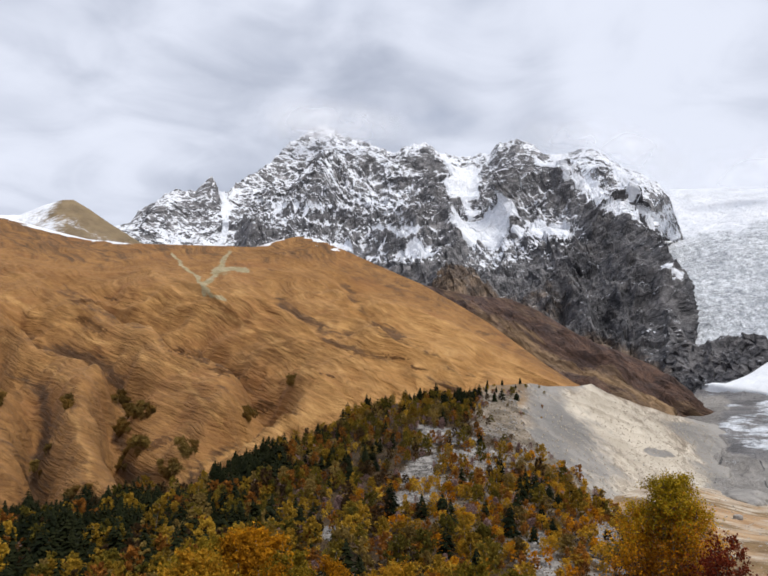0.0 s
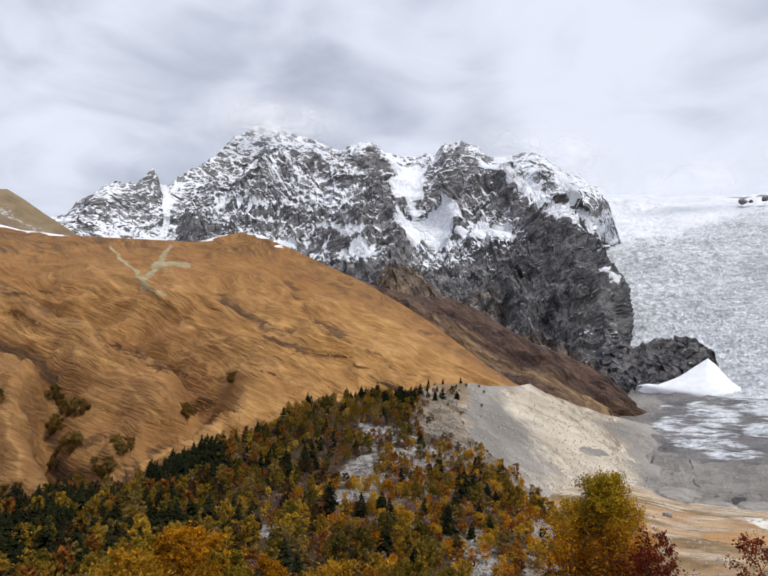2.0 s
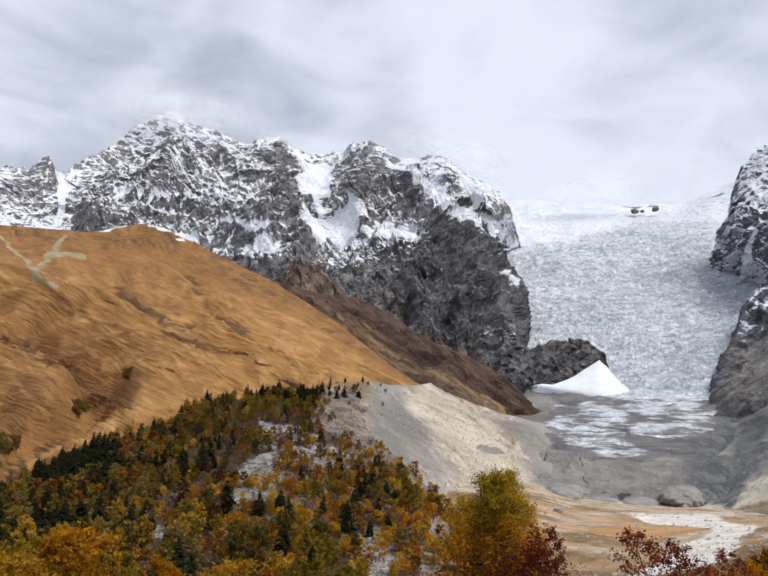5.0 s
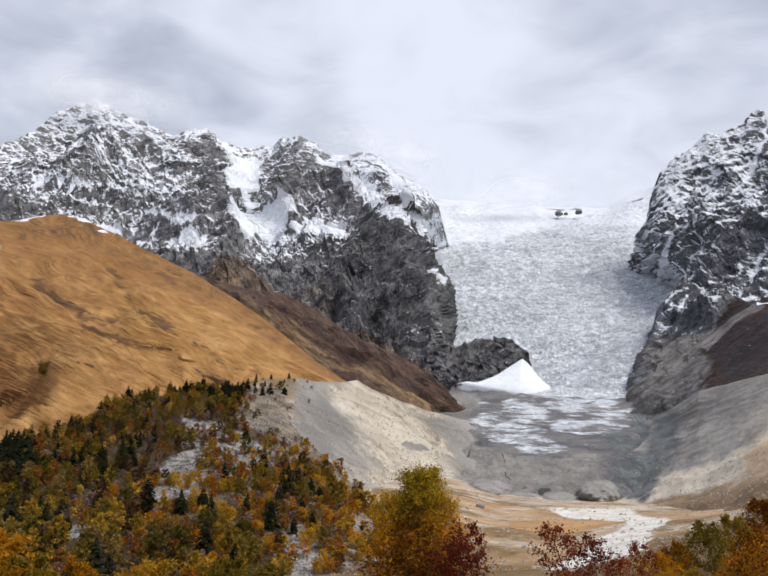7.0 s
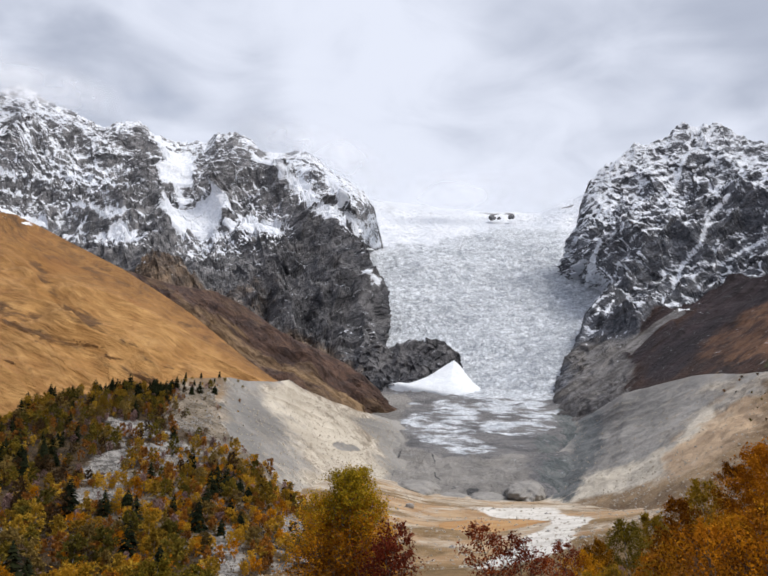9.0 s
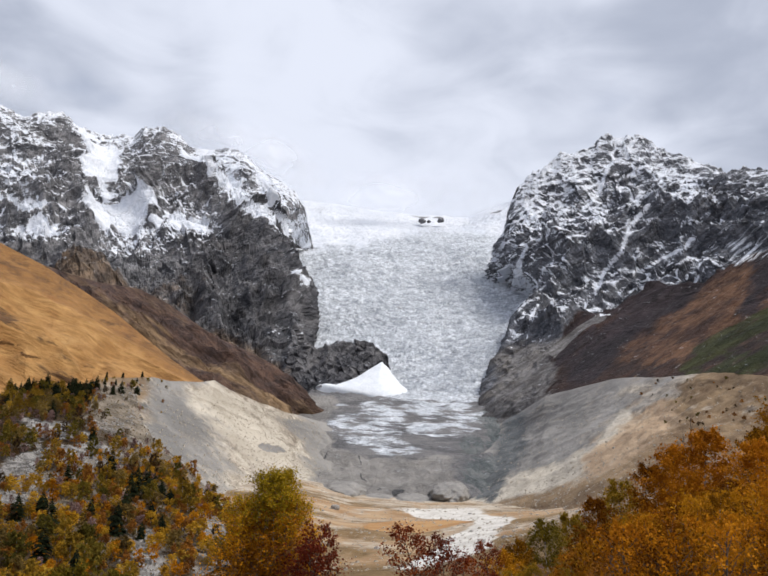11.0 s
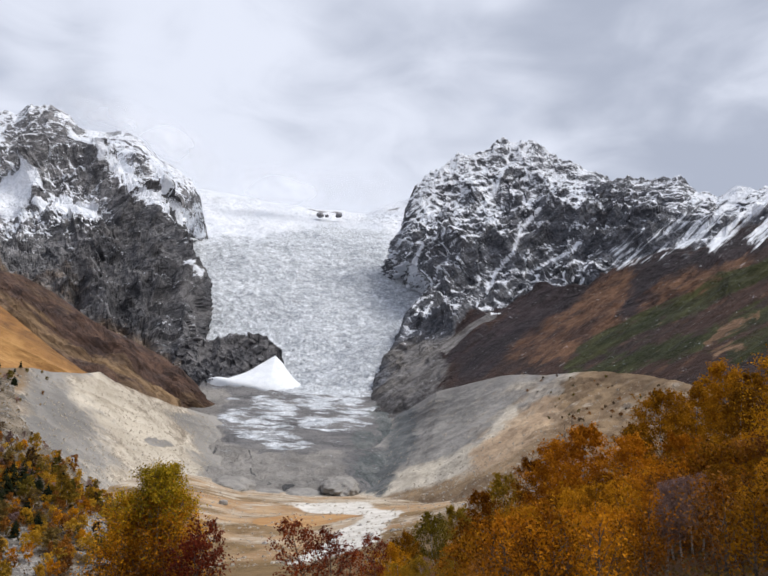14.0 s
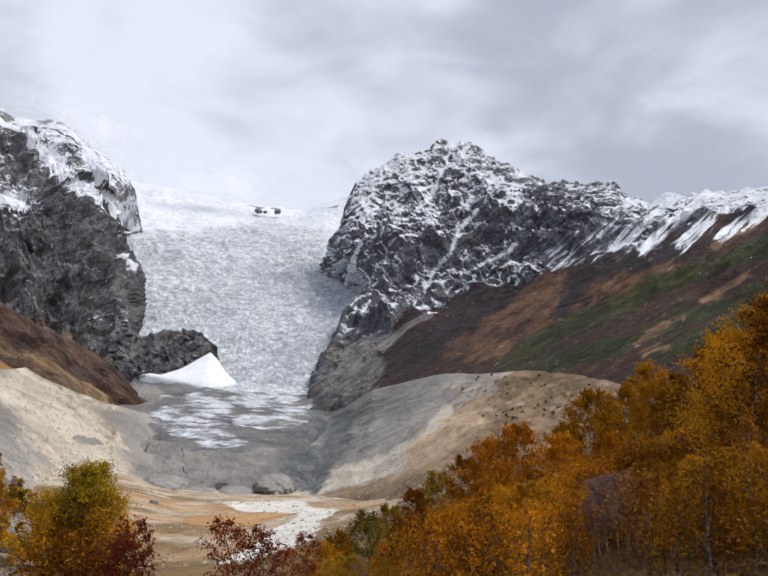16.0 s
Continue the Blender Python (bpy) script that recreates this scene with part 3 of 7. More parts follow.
PEAK = [
    [(1389, 1932, 624), (1389, 1933, 656), (1420, 1935, 744), (1449, 1938, 809), (1498, 1926, 876), (1542, 1904, 924), (1592, 1875, 958), (1648, 1840, 980), (1691, 1814, 1002), (1713, 1807, 1027), (1745, 1776, 1016), (1796, 1710, 1001), (1822, 1668, 959), (1849, 1607, 915), (1876, 1529, 864), (1889, 1481, 825), (1901, 1433, 828), (1911, 1350, 797), (1915, 1274, 793), (1910, 1208, 728), (1917, 1159, 700), (1909, 1093, 708), (1899, 1030, 682), (1895, 973, 683), (1889, 918, 660), (1877, 849, 652), (1866, 799, 646), (1840, 645, 621), (1785, 486, 587)],
    [(1343, 1867, 595), (1432, 1800, 716), (1591, 1661, 765), (1659, 1520, 716), (1691, 1328, 664), (1733, 1150, 619), (1736, 1052, 584), (1721, 874, 567), (1709, 735, 544), (1620, 446, 486)],
    [(1276, 1755, 504), (1322, 1657, 559), (1432, 1495, 562), (1474, 1352, 529), (1509, 1187, 504), (1540, 1025, 490), (1554, 848, 480), (1542, 666, 461), (1426, 396, 395)],
    [(1249, 1600, 427), (1284, 1428, 406), (1301, 1273, 374), (1318, 1136, 379), (1330, 1009, 388), (1331, 832, 383), (1309, 669, 368), (1284, 557, 355), (1175, 329, 299)],
    [(1080, 1478, 300), (1109, 1314, 285), (1121, 1169, 270), (1119, 1028, 263), (1130, 860, 262), (1118, 702, 256), (1085, 559, 246), (1054, 461, 240), (933, 265, 195)],
    [(916, 1336, 182), (932, 1175, 171), (917, 1018, 158), (908, 888, 155), (901, 731, 149), (880, 592, 148), (840, 466, 143), (805, 356, 138), (692, 200, 110)],
    [(818, 1221, 100), (777, 1042, 74), (769, 908, 84), (755, 786, 85), (736, 677, 79), (715, 547, 66), (667, 424, 58), (620, 325, 51), (566, 254, 44), (460, 138, 28)],
    [(729, 1112, 25), (707, 945, 10), (679, 801, 10), (665, 692, 16), (647, 596, 15), (635, 487, 15), (590, 377, 14), (548, 290, 13), (510, 231, 15), (402, 122, 12)],
]
MORAINE_E = [
    [(756, 1095, 40), (747, 1002, 60), (690, 857, 79), (673, 766, 86), (665, 693, 90), (647, 626, 86), (618, 554, 80), (585, 500, 76), (548, 435, 69), (515, 380, 60), (484, 337, 52), (442, 274, 38)],
    [(654, 958, 12), (646, 865, 22), (602, 747, 29), (576, 638, 35), (543, 545, 36), (508, 467, 35), (476, 397, 32), (444, 341, 26), (388, 247, 17)],
    [(480, 767, -45), (497, 726, -37), (474, 632, -28), (459, 568, -21), (430, 488, -11), (395, 411, -3), (369, 352, 4), (348, 301, 6), (333, 256, 5), (303, 194, 3)],
    [(430, 651, -55), (426, 605, -47), (390, 507, -39), (350, 411, -27), (321, 343, -15), (296, 283, -8), (276, 231, -5), (259, 188, -4), (246, 154, -4)],
    [(398, 600, -69), (372, 521, -58), (322, 408, -43), (285, 322, -29), (260, 264, -18), (230, 207, -15), (214, 165, -12), (202, 130, -10)],
]
WOOD = [
    [(-161, 300, -32), (-140, 332, -32), (-128, 358, -28), (-98, 419, -26), (-79, 474, -11), (-66, 496, -3), (-48, 518, 2), (-33, 549, 13), (-15, 600, 29), (11, 620, 36), (31, 639, 39), (67, 647, 44), (93, 653, 47), (112, 671, 49)],
    [(-141, 265, -35), (-110, 311, -33), (-81, 341, -31), (-51, 397, -19), (-20, 440, -11), (21, 480, 1), (61, 516, 11), (105, 560, 13)],
    [(-119, 225, -36), (-93, 264, -35), (-53, 295, -34), (-23, 329, -29), (17, 370, -21), (57, 416, -14), (91, 451, -14), (131, 483, -26)],
    [(-97, 186, -36), (-75, 217, -36), (-42, 236, -37), (-2, 270, -36), (33, 298, -31), (65, 323, -30), (97, 357, -31), (119, 392, -36)],
    [(-75, 147, -39), (-58, 171, -40), (-21, 179, -39), (11, 200, -38), (46, 225, -36), (77, 259, -36), (107, 312, -38)],
]
MIST_N = [
    [(-510, 2773, 1328), (-326, 2801, 1366), (-175, 2815, 1365), (-22, 2820, 1340), (131, 2817, 1311)],
    [(-494, 2715, 1193), (-315, 2742, 1218), (-168, 2755, 1217), (-19, 2760, 1202), (129, 2757, 1184)],
    [(-481, 2677, 1071), (-306, 2703, 1104), (-163, 2715, 1102), (-17, 2720, 1088), (128, 2717, 1080)],
]
MIST_E = [
    [(424, 2626, 1210), (622, 2566, 1186), (769, 2484, 1134), (901, 2396, 1045), (1013, 2329, 961)],
    [(418, 2597, 1112), (610, 2527, 1078), (754, 2447, 1020), (882, 2361, 921), (991, 2295, 834)],
    [(412, 2567, 1017), (601, 2499, 977), (741, 2419, 906), (866, 2334, 805), (973, 2270, 723)],
]
MIST_ICE = [
    [(1081, 3329, 1331), (1449, 3241, 1347), (1761, 3082, 1343), (1966, 2895, 1335), (2131, 2713, 1334)],
    [(1070, 3280, 1168), (1430, 3195, 1182), (1736, 3039, 1167), (1935, 2856, 1152), (2096, 2677, 1166)],
    [(1059, 3231, 1012), (1411, 3148, 1035), (1710, 2996, 1033), (1905, 2816, 1010), (2061, 2641, 1005)],
]
MASSIF_SNOW = [(287, 2332, 680, 95, 73, 0.0), (284, 2735, 985, 51, 110, 0.1), (370, 2321, 695, 46, 38, 0.0), (466, 2201, 651, 103, 20, -0.5), (-216, 2340, 689, 40, 30, 1.0), (-305, 2431, 738, 54, 22, 1.5), (-499, 2348, 733, 18, 86, -0.1), (-1, 2250, 613, 95, 16, 0.0), (684, 2321, 769, 83, 41, -0.8), (614, 2629, 1018, 61, 29, -1.2), (117, 2447, 799, 45, 16, 0.0), (755, 2024, 482, 30, 9, -1.5), (118, 2147, 537, 62, 13, 0.0), (-119, 2147, 546, 83, 11, -1.5), (52, 2399, 728, 78, 18, 0.0)]
PEAK_SNOW = [(1293, 1717, 505, 19, 27, 0.5), (1257, 1619, 438, 34, 15, 0.0), (1146, 1229, 299, 15, 6, 1.5)]
TALUS = [(25, 429, -9, 16, 18, 0.3), (45, 448, -4, 25, 11, 0.0), (13, 360, -23, 11, 6, 0.8), (59, 446, -9, 16, 8, 0.0), (34, 499, 10, 18, 9, 0.0), (-20, 299, -36, 17, 4, 1.0), (60, 304, -35, 7, 4, 0.0), (105, 386, -28, 7, 10, -0.6), (104, 365, -31, 9, 7, 0.0)]
# dark banks, brown soil and painted shade: bearing, height angle, half width and half height in degrees, lean
HILL_BANK_SHADE = [(-13.9, 6.2, 1.7, 0.45, -0.25), (-11.4, 5.2, 1.7, 0.42, -0.15), (-21.4, 9.6, 0.9, 0.16, 0.0), (-19.4, 9.9, 0.7, 0.13, 0.0), (-20.7, 8.1, 1.1, 0.45, -0.3), (-1.9, 6.8, 0.8, 0.2, -0.1), (0.5, 6.6, 1.4, 0.22, -0.1), (-8.8, 2.9, 1.2, 0.5, 0.2), (-4.0, 5.3, 0.9, 0.14, -0.3), (2.6, 5.8, 0.8, 0.12, -0.2), (-15.5, 0.2, 1.0, 0.4, 0.2)]
NUNATAKS = [(1870, 3260, 1180, 38, 16, -0.6), (1950, 3215, 1176, 30, 13, -0.6), (1830, 3280, 1193, 22, 8, 0.0), (2150, 3011, 1156, 40, 10, 0.0)]
# bearing, height angle, half width and half height in degrees
HILL_THICKETS = [(-18.3, 3.0, 0.7, 0.9), (-16.9, 2.1, 1.2, 0.6), (-18.0, 1.0, 0.7, 0.6), (-14.5, 2.6, 0.6, 0.45), (-9.7, 2.0, 0.45, 0.35), (-17.2, -0.4, 1.1, 0.6), (-17.6, -1.5, 0.9, 0.7), (-21.7, 2.5, 0.45, 0.35), (-15.0, -1.9, 0.8, 0.6), (-23.4, -2.0, 0.6, 0.3), (-22.5, -0.9, 0.35, 0.3), (-6.5, 4.5, 0.35, 0.2), (-13.6, -0.4, 0.8, 0.5), (-20.6, -3.2, 1.0, 0.6), (-26.5, 2.6, 1.0, 0.5)]
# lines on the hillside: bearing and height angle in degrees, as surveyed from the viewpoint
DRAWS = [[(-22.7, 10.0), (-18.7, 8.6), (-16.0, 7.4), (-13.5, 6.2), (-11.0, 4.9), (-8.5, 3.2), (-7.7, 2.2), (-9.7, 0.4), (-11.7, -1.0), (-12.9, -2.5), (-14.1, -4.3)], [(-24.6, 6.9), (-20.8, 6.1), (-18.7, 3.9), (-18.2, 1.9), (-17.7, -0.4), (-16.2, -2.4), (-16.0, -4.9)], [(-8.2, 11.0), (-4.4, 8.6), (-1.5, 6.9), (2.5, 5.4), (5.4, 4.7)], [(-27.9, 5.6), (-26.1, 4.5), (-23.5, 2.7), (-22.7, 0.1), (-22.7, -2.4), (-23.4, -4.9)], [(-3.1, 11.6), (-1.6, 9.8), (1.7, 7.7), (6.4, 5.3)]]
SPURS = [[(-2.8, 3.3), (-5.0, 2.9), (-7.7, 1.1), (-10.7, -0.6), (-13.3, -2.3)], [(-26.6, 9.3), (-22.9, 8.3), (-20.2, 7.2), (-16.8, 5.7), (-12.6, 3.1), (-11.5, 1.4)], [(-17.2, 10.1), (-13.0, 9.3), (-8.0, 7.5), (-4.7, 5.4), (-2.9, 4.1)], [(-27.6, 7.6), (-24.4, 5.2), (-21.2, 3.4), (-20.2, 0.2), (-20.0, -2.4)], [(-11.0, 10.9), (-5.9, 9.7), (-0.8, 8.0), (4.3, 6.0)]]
SCARS = [[(-15.7, 13.3), (-14.7, 12.4), (-13.5, 11.4)], [(-11.6, 13.7), (-12.1, 12.7), (-13.3, 11.3)], [(-10.4, 12.7), (-11.7, 12.5), (-12.5, 12.2)], [(-13.4, 11.4), (-12.4, 10.6), (-11.6, 10.2)], [(-13.3, 11.3), (-13.1, 10.7)]]
# lines on the mountains and the moraine
RIBS = [[(9.9, 22.4), (12.2, 20.7), (14.1, 18.5), (15.7, 16.8), (18.4, 16.1), (20.5, 14.5), (21.3, 12.8)], [(13.2, 12.9), (14.5, 11.1), (16.6, 8.9)], [(20.1, 13.0), (21.4, 11.6), (21.8, 9.8), (22.3, 8.2)], [(8.7, 18.9), (9.9, 17.3), (9.3, 15.9)], [(3.8, 18.7), (5.3, 15.6), (5.3, 14.0)], [(11.0, 15.6), (13.2, 14.4), (16.8, 14.3), (18.8, 12.3)]]
CLEFTS = [[(16.1, 10.0), (16.8, 8.3)], [(18.7, 10.4), (18.9, 7.7), (18.0, 6.4)], [(13.1, 12.2), (12.8, 10.0)], [(20.3, 11.9), (20.0, 9.8)], [(13.4, 21.0), (16.3, 18.0), (19.2, 15.7)]]
FACE_SNOW = [[(14.6, 18.9), (16.4, 17.6), (18.2, 17.2), (19.8, 16.3)], [(14.0, 19.8), (15.6, 18.8)], [(12.9, 21.0), (13.9, 20.2)], [(15.4, 18.9), (16.4, 17.7), (17.4, 17.2)], [(17.4, 19.4), (18.6, 18.2)], [(11.0, 16.3), (12.4, 15.9), (13.8, 15.9)], [(20.6, 12.6), (21.3, 12.1)], [(19.2, 16.3), (20.4, 15.4), (21.0, 15.0)], [(1.2, 14.1), (3.2, 14.3)], [(1.0, 15.6), (2.2, 16.1)]]
COULOIRS = [[(-12.5, 18.3), (-12.1, 17.2), (-12.0, 15.8), (-12.1, 14.7)], [(4.4, 21.4), (5.2, 20.2), (5.9, 18.5), (6.5, 17.0)]]
PEAK_EDGE = [(33.2, 2.8), (34.9, 4.3), (36.6, 5.9), (38.7, 7.4), (41.3, 8.9), (43.0, 10.1), (46.2, 11.8), (49.3, 12.4), (53.4, 13.7), (56.7, 14.4), (60.8, 15.3), (63.6, 15.5), (66.5, 15.4)]
PEAK_FIELD = [[(60.8, 17.8), (59.2, 16.5), (56.4, 14.3)], [(63.3, 17.6), (62.0, 16.9), (58.5, 14.1)], [(65.7, 17.5), (63.9, 16.5), (61.1, 14.2)], [(66.7, 16.1), (63.5, 14.5)], [(57.6, 17.1), (56.5, 15.9), (52.1, 13.9)], [(55.4, 14.1), (52.1, 13.1)], [(59.7, 17.5), (62.8, 17.9), (66.8, 17.9)]]
PEAK_COULOIRS = [[(46.6, 17.3), (45.1, 16.1), (44.5, 14.3), (43.2, 12.9), (42.6, 11.4)], [(43.9, 20.3), (43.0, 18.4), (41.9, 17.3)], [(49.6, 14.8), (47.5, 13.7), (45.3, 12.7)], [(39.3, 15.9), (37.8, 14.8), (37.0, 13.3)]]
GREEN_BANDS = [[(66.5, 13.5), (62.9, 12.8), (59.9, 11.7), (56.3, 10.0), (53.6, 9.0), (50.3, 7.4), (48.7, 6.0)], [(66.3, 10.6), (61.8, 9.5), (59.2, 8.3), (56.1, 7.3), (52.4, 6.3), (49.0, 5.0)], [(59.5, 6.8), (63.4, 8.6), (66.2, 9.4)]]
TAN_PATCHES = [[(57.7, 7.5), (59.2, 8.6), (60.8, 9.0)], [(62.3, 10.3), (63.8, 11.1), (65.2, 11.8)], [(58.2, 6.9), (59.7, 7.2)], [(63.2, 14.0), (65.8, 15.1)]]
WARM_PATCHES = [[(47.1, 9.4), (49.8, 10.4), (52.6, 11.7)], [(44.3, 7.2), (47.9, 7.7)], [(54.8, 11.7), (55.9, 12.8)], [(51.0, 8.6), (53.4, 10.4)], [(57.0, 11.3), (59.6, 12.8)]]
PURPLE_PATCHES = [[(48.8, 11.6), (45.1, 9.1), (41.5, 6.0)], [(52.5, 9.8), (54.2, 12.2), (56.4, 14.0)], [(58.0, 13.0), (61.0, 14.0)]]
GULLY = [[(42.9, 9.8), (41.4, 8.9), (40.0, 7.7)], [(40.0, 7.7), (38.2, 6.2), (36.7, 4.7)], [(36.7, 4.5), (34.9, 3.4)], [(39.1, 6.8), (37.9, 5.2), (36.2, 3.7)], [(42.4, 8.8), (40.2, 6.9), (38.8, 5.4)]]
PALE_BAND = [[(31.0, -3.4), (34.1, -2.9), (37.6, -1.9), (40.3, -1.0), (42.1, -0.2), (43.3, 0.9), (44.2, 2.3)]]
WET_FOOT = [[(36.7, 2.2), (36.1, -0.2), (34.4, -2.5)]]
PEACH = [[(42.1, -0.6), (44.5, 1.1), (46.7, 2.9)]]
BROWN_STRIP = [[(36.6, -3.6), (40.0, -2.4), (43.2, -1.3)]]

# on the glacier's foot: bearing, height angle, half width and half height in degrees
ICE_DOMES = [(32.1, -2.4, 1.4, 0.8), (29.4, -3.1, 1.6, 0.6), (24.2, -2.5, 1.9, 0.9), (26.8, -3.1, 1.5, 0.55)]
ICE_LANES = [(31.8, 4.6, 2.2, 1.6), (30.8, 3.4, 2.6, 0.9), (33.2, 2.6, 2.0, 0.5), (31.4, 1.7, 2.4, 0.6), (27.2, 2.7, 1.8, 0.9), (25.0, 1.9, 1.9, 0.8), (26.6, 0.9, 2.2, 0.8), (28.0, 0.2, 1.9, 0.35), (24.2, 3.3, 0.6, 0.12)]
ICE_RIFTS = [[(25.5, -0.3), (25.8, -1.8), (27.4, -2.8)], [(23.2, -0.1), (22.6, -1.9)]]

KNOTS = [0, 8, 30, 100, 300, 850, 4900]
BEARINGS = [-180, -90, -45, -25, 0, 19, 22.5, 25, 30, 38, 46, 60, 80, 130, 180]
LEVELS = np.array([
    [-1.7, -1.6, -1, 3, 20, 60, 60], [-1.7, -2.4, -6, -16, -30, -44, -60], [-1.7, -2.8, -9, -28, -48, -52, -60],
    [-1.7, -2.8, -9.5, -28, -48, -52, -60], [-1.7, -2.8, -9.5, -27, -44, -52, -60], [-1.7, -2.8, -9.4, -24, -41, -22, -60],
    [-1.7, -2.8, -9.0, -23, -40, -33, -60], [-1.7, -2.8, -8.6, -22, -39, -44, -60],
    [-1.7, -2.7, -8.0, -21, -38, -48, -60], [-1.7, -2.5, -6.2, -15, -27, -48, -60], [-1.7, -2.3, -4.4, -9, -12, -40, -60],
    [-1.7, -2.0, -2.2, 1, 14, 0, -60], [-1.7, -1.8, 0, 9, 35, 30, -60], [-1.7, -1.5, 1, 10, 40, 60, -60], [-1.7, -1.6, -1, 3, 20, 60, 60]], float)


def ground_level(x, y):
    x, y = np.asarray(x, float), np.asarray(y, float)
    d, b = np.hypot(x, y), np.degrees(np.arctan2(x, y))
    cols = np.stack([np.interp(b, BEARINGS, LEVELS[:, k]) for k in range(len(KNOTS))])
    k = np.clip(np.searchsorted(KNOTS, d, side="right") - 1, 0, len(KNOTS) - 2)
    lo, hi = np.array(KNOTS, float)[k], np.array(KNOTS, float)[k + 1]
    f = np.clip((d - lo) / (hi - lo), 0, 1)
    take = lambda j: np.take_along_axis(cols, j[None], 0)[0]
    return take(k) * (1 - f) + take(k + 1) * f


def ground_z(x, y):
    x, y = np.asarray(x, float), np.asarray(y, float)
    flat = np.stack([x, y, 0 * x], -1)
    return ground_level(x, y) + fbm(flat, 40, 4, 3) * np.clip(np.hypot(x, y) / 100, 0.1, 1) * 1.6 + fbm(flat, 3, 3, 5) * 0.12


def build_ground():
    bearing = np.radians(np.r_[np.linspace(-180, -42, 24)[:-1], np.linspace(-42, 76, 240), np.linspace(76, 180, 20)[1:]])
    dist = np.r_[np.linspace(0.001, 30, 41), np.geomspace(31, 300, 70), np.linspace(302, 950, 160), np.geomspace(960, 4900, 30)]
    D, B = np.meshgrid(dist, bearing, indexing="ij")
    x, y = D * np.sin(B), D * np.cos(B)
    p = np.stack([x, y, ground_z(x, y)], -1)
    flat = p * [1, 1, 0]
    bear = np.degrees(B)
    # stream gravel winding down the outwash, and a wide pale apron below the ice
    mid = np.interp(D, [250, 330, 400, 470, 560, 700, 850], [31, 33, 34.5, 34.5, 32, 30, 28]) + 1.2 * fbm(flat, 60, 3, 9)
    width = np.interp(D, [250, 330, 420, 520, 620, 850], [3.4, 2.4, 1.4, 1.8, 3.5, 12])
    stream = step(1.2, 0.7, np.abs(bear - mid) / width) * step(200, 280, D) * step(740, 600, D + 60 * fbm(flat, 80, 3, 16))
    gravel = np.maximum(stream, (0.33 + 0.75 * fbm(flat, 22, 4, 12) + 0.35 * step(600, 740, D)) * step(240, 320, D) * step(46, 40, bear))
    pool = step(1.3, 0.7, np.hypot((bear - 29.6) / 3.4, (D - 462) / 52) + 0.3 * fbm(flat, 50, 3, 13))
    rust = 0.36 + step(-0.25, 0.35, fbm(flat, 60, 3, 15)) * 0.6 * step(10, 19, bear)
    gravel = gravel * (1 - 0.9 * pool)
    rust = rust * step(230, 330, D)
    # the ground is darker brown within about 90 m of the viewpoint
    sheet("ground", p, GROUND_M, {"gravel": gravel, "rust": rust, "ochre": pool, "stream": stream * (1 - pool), "litter": step(110, 70, D)}, "rust-brown valley floor with pale gravel and dry grass", "ground")


build_ground()


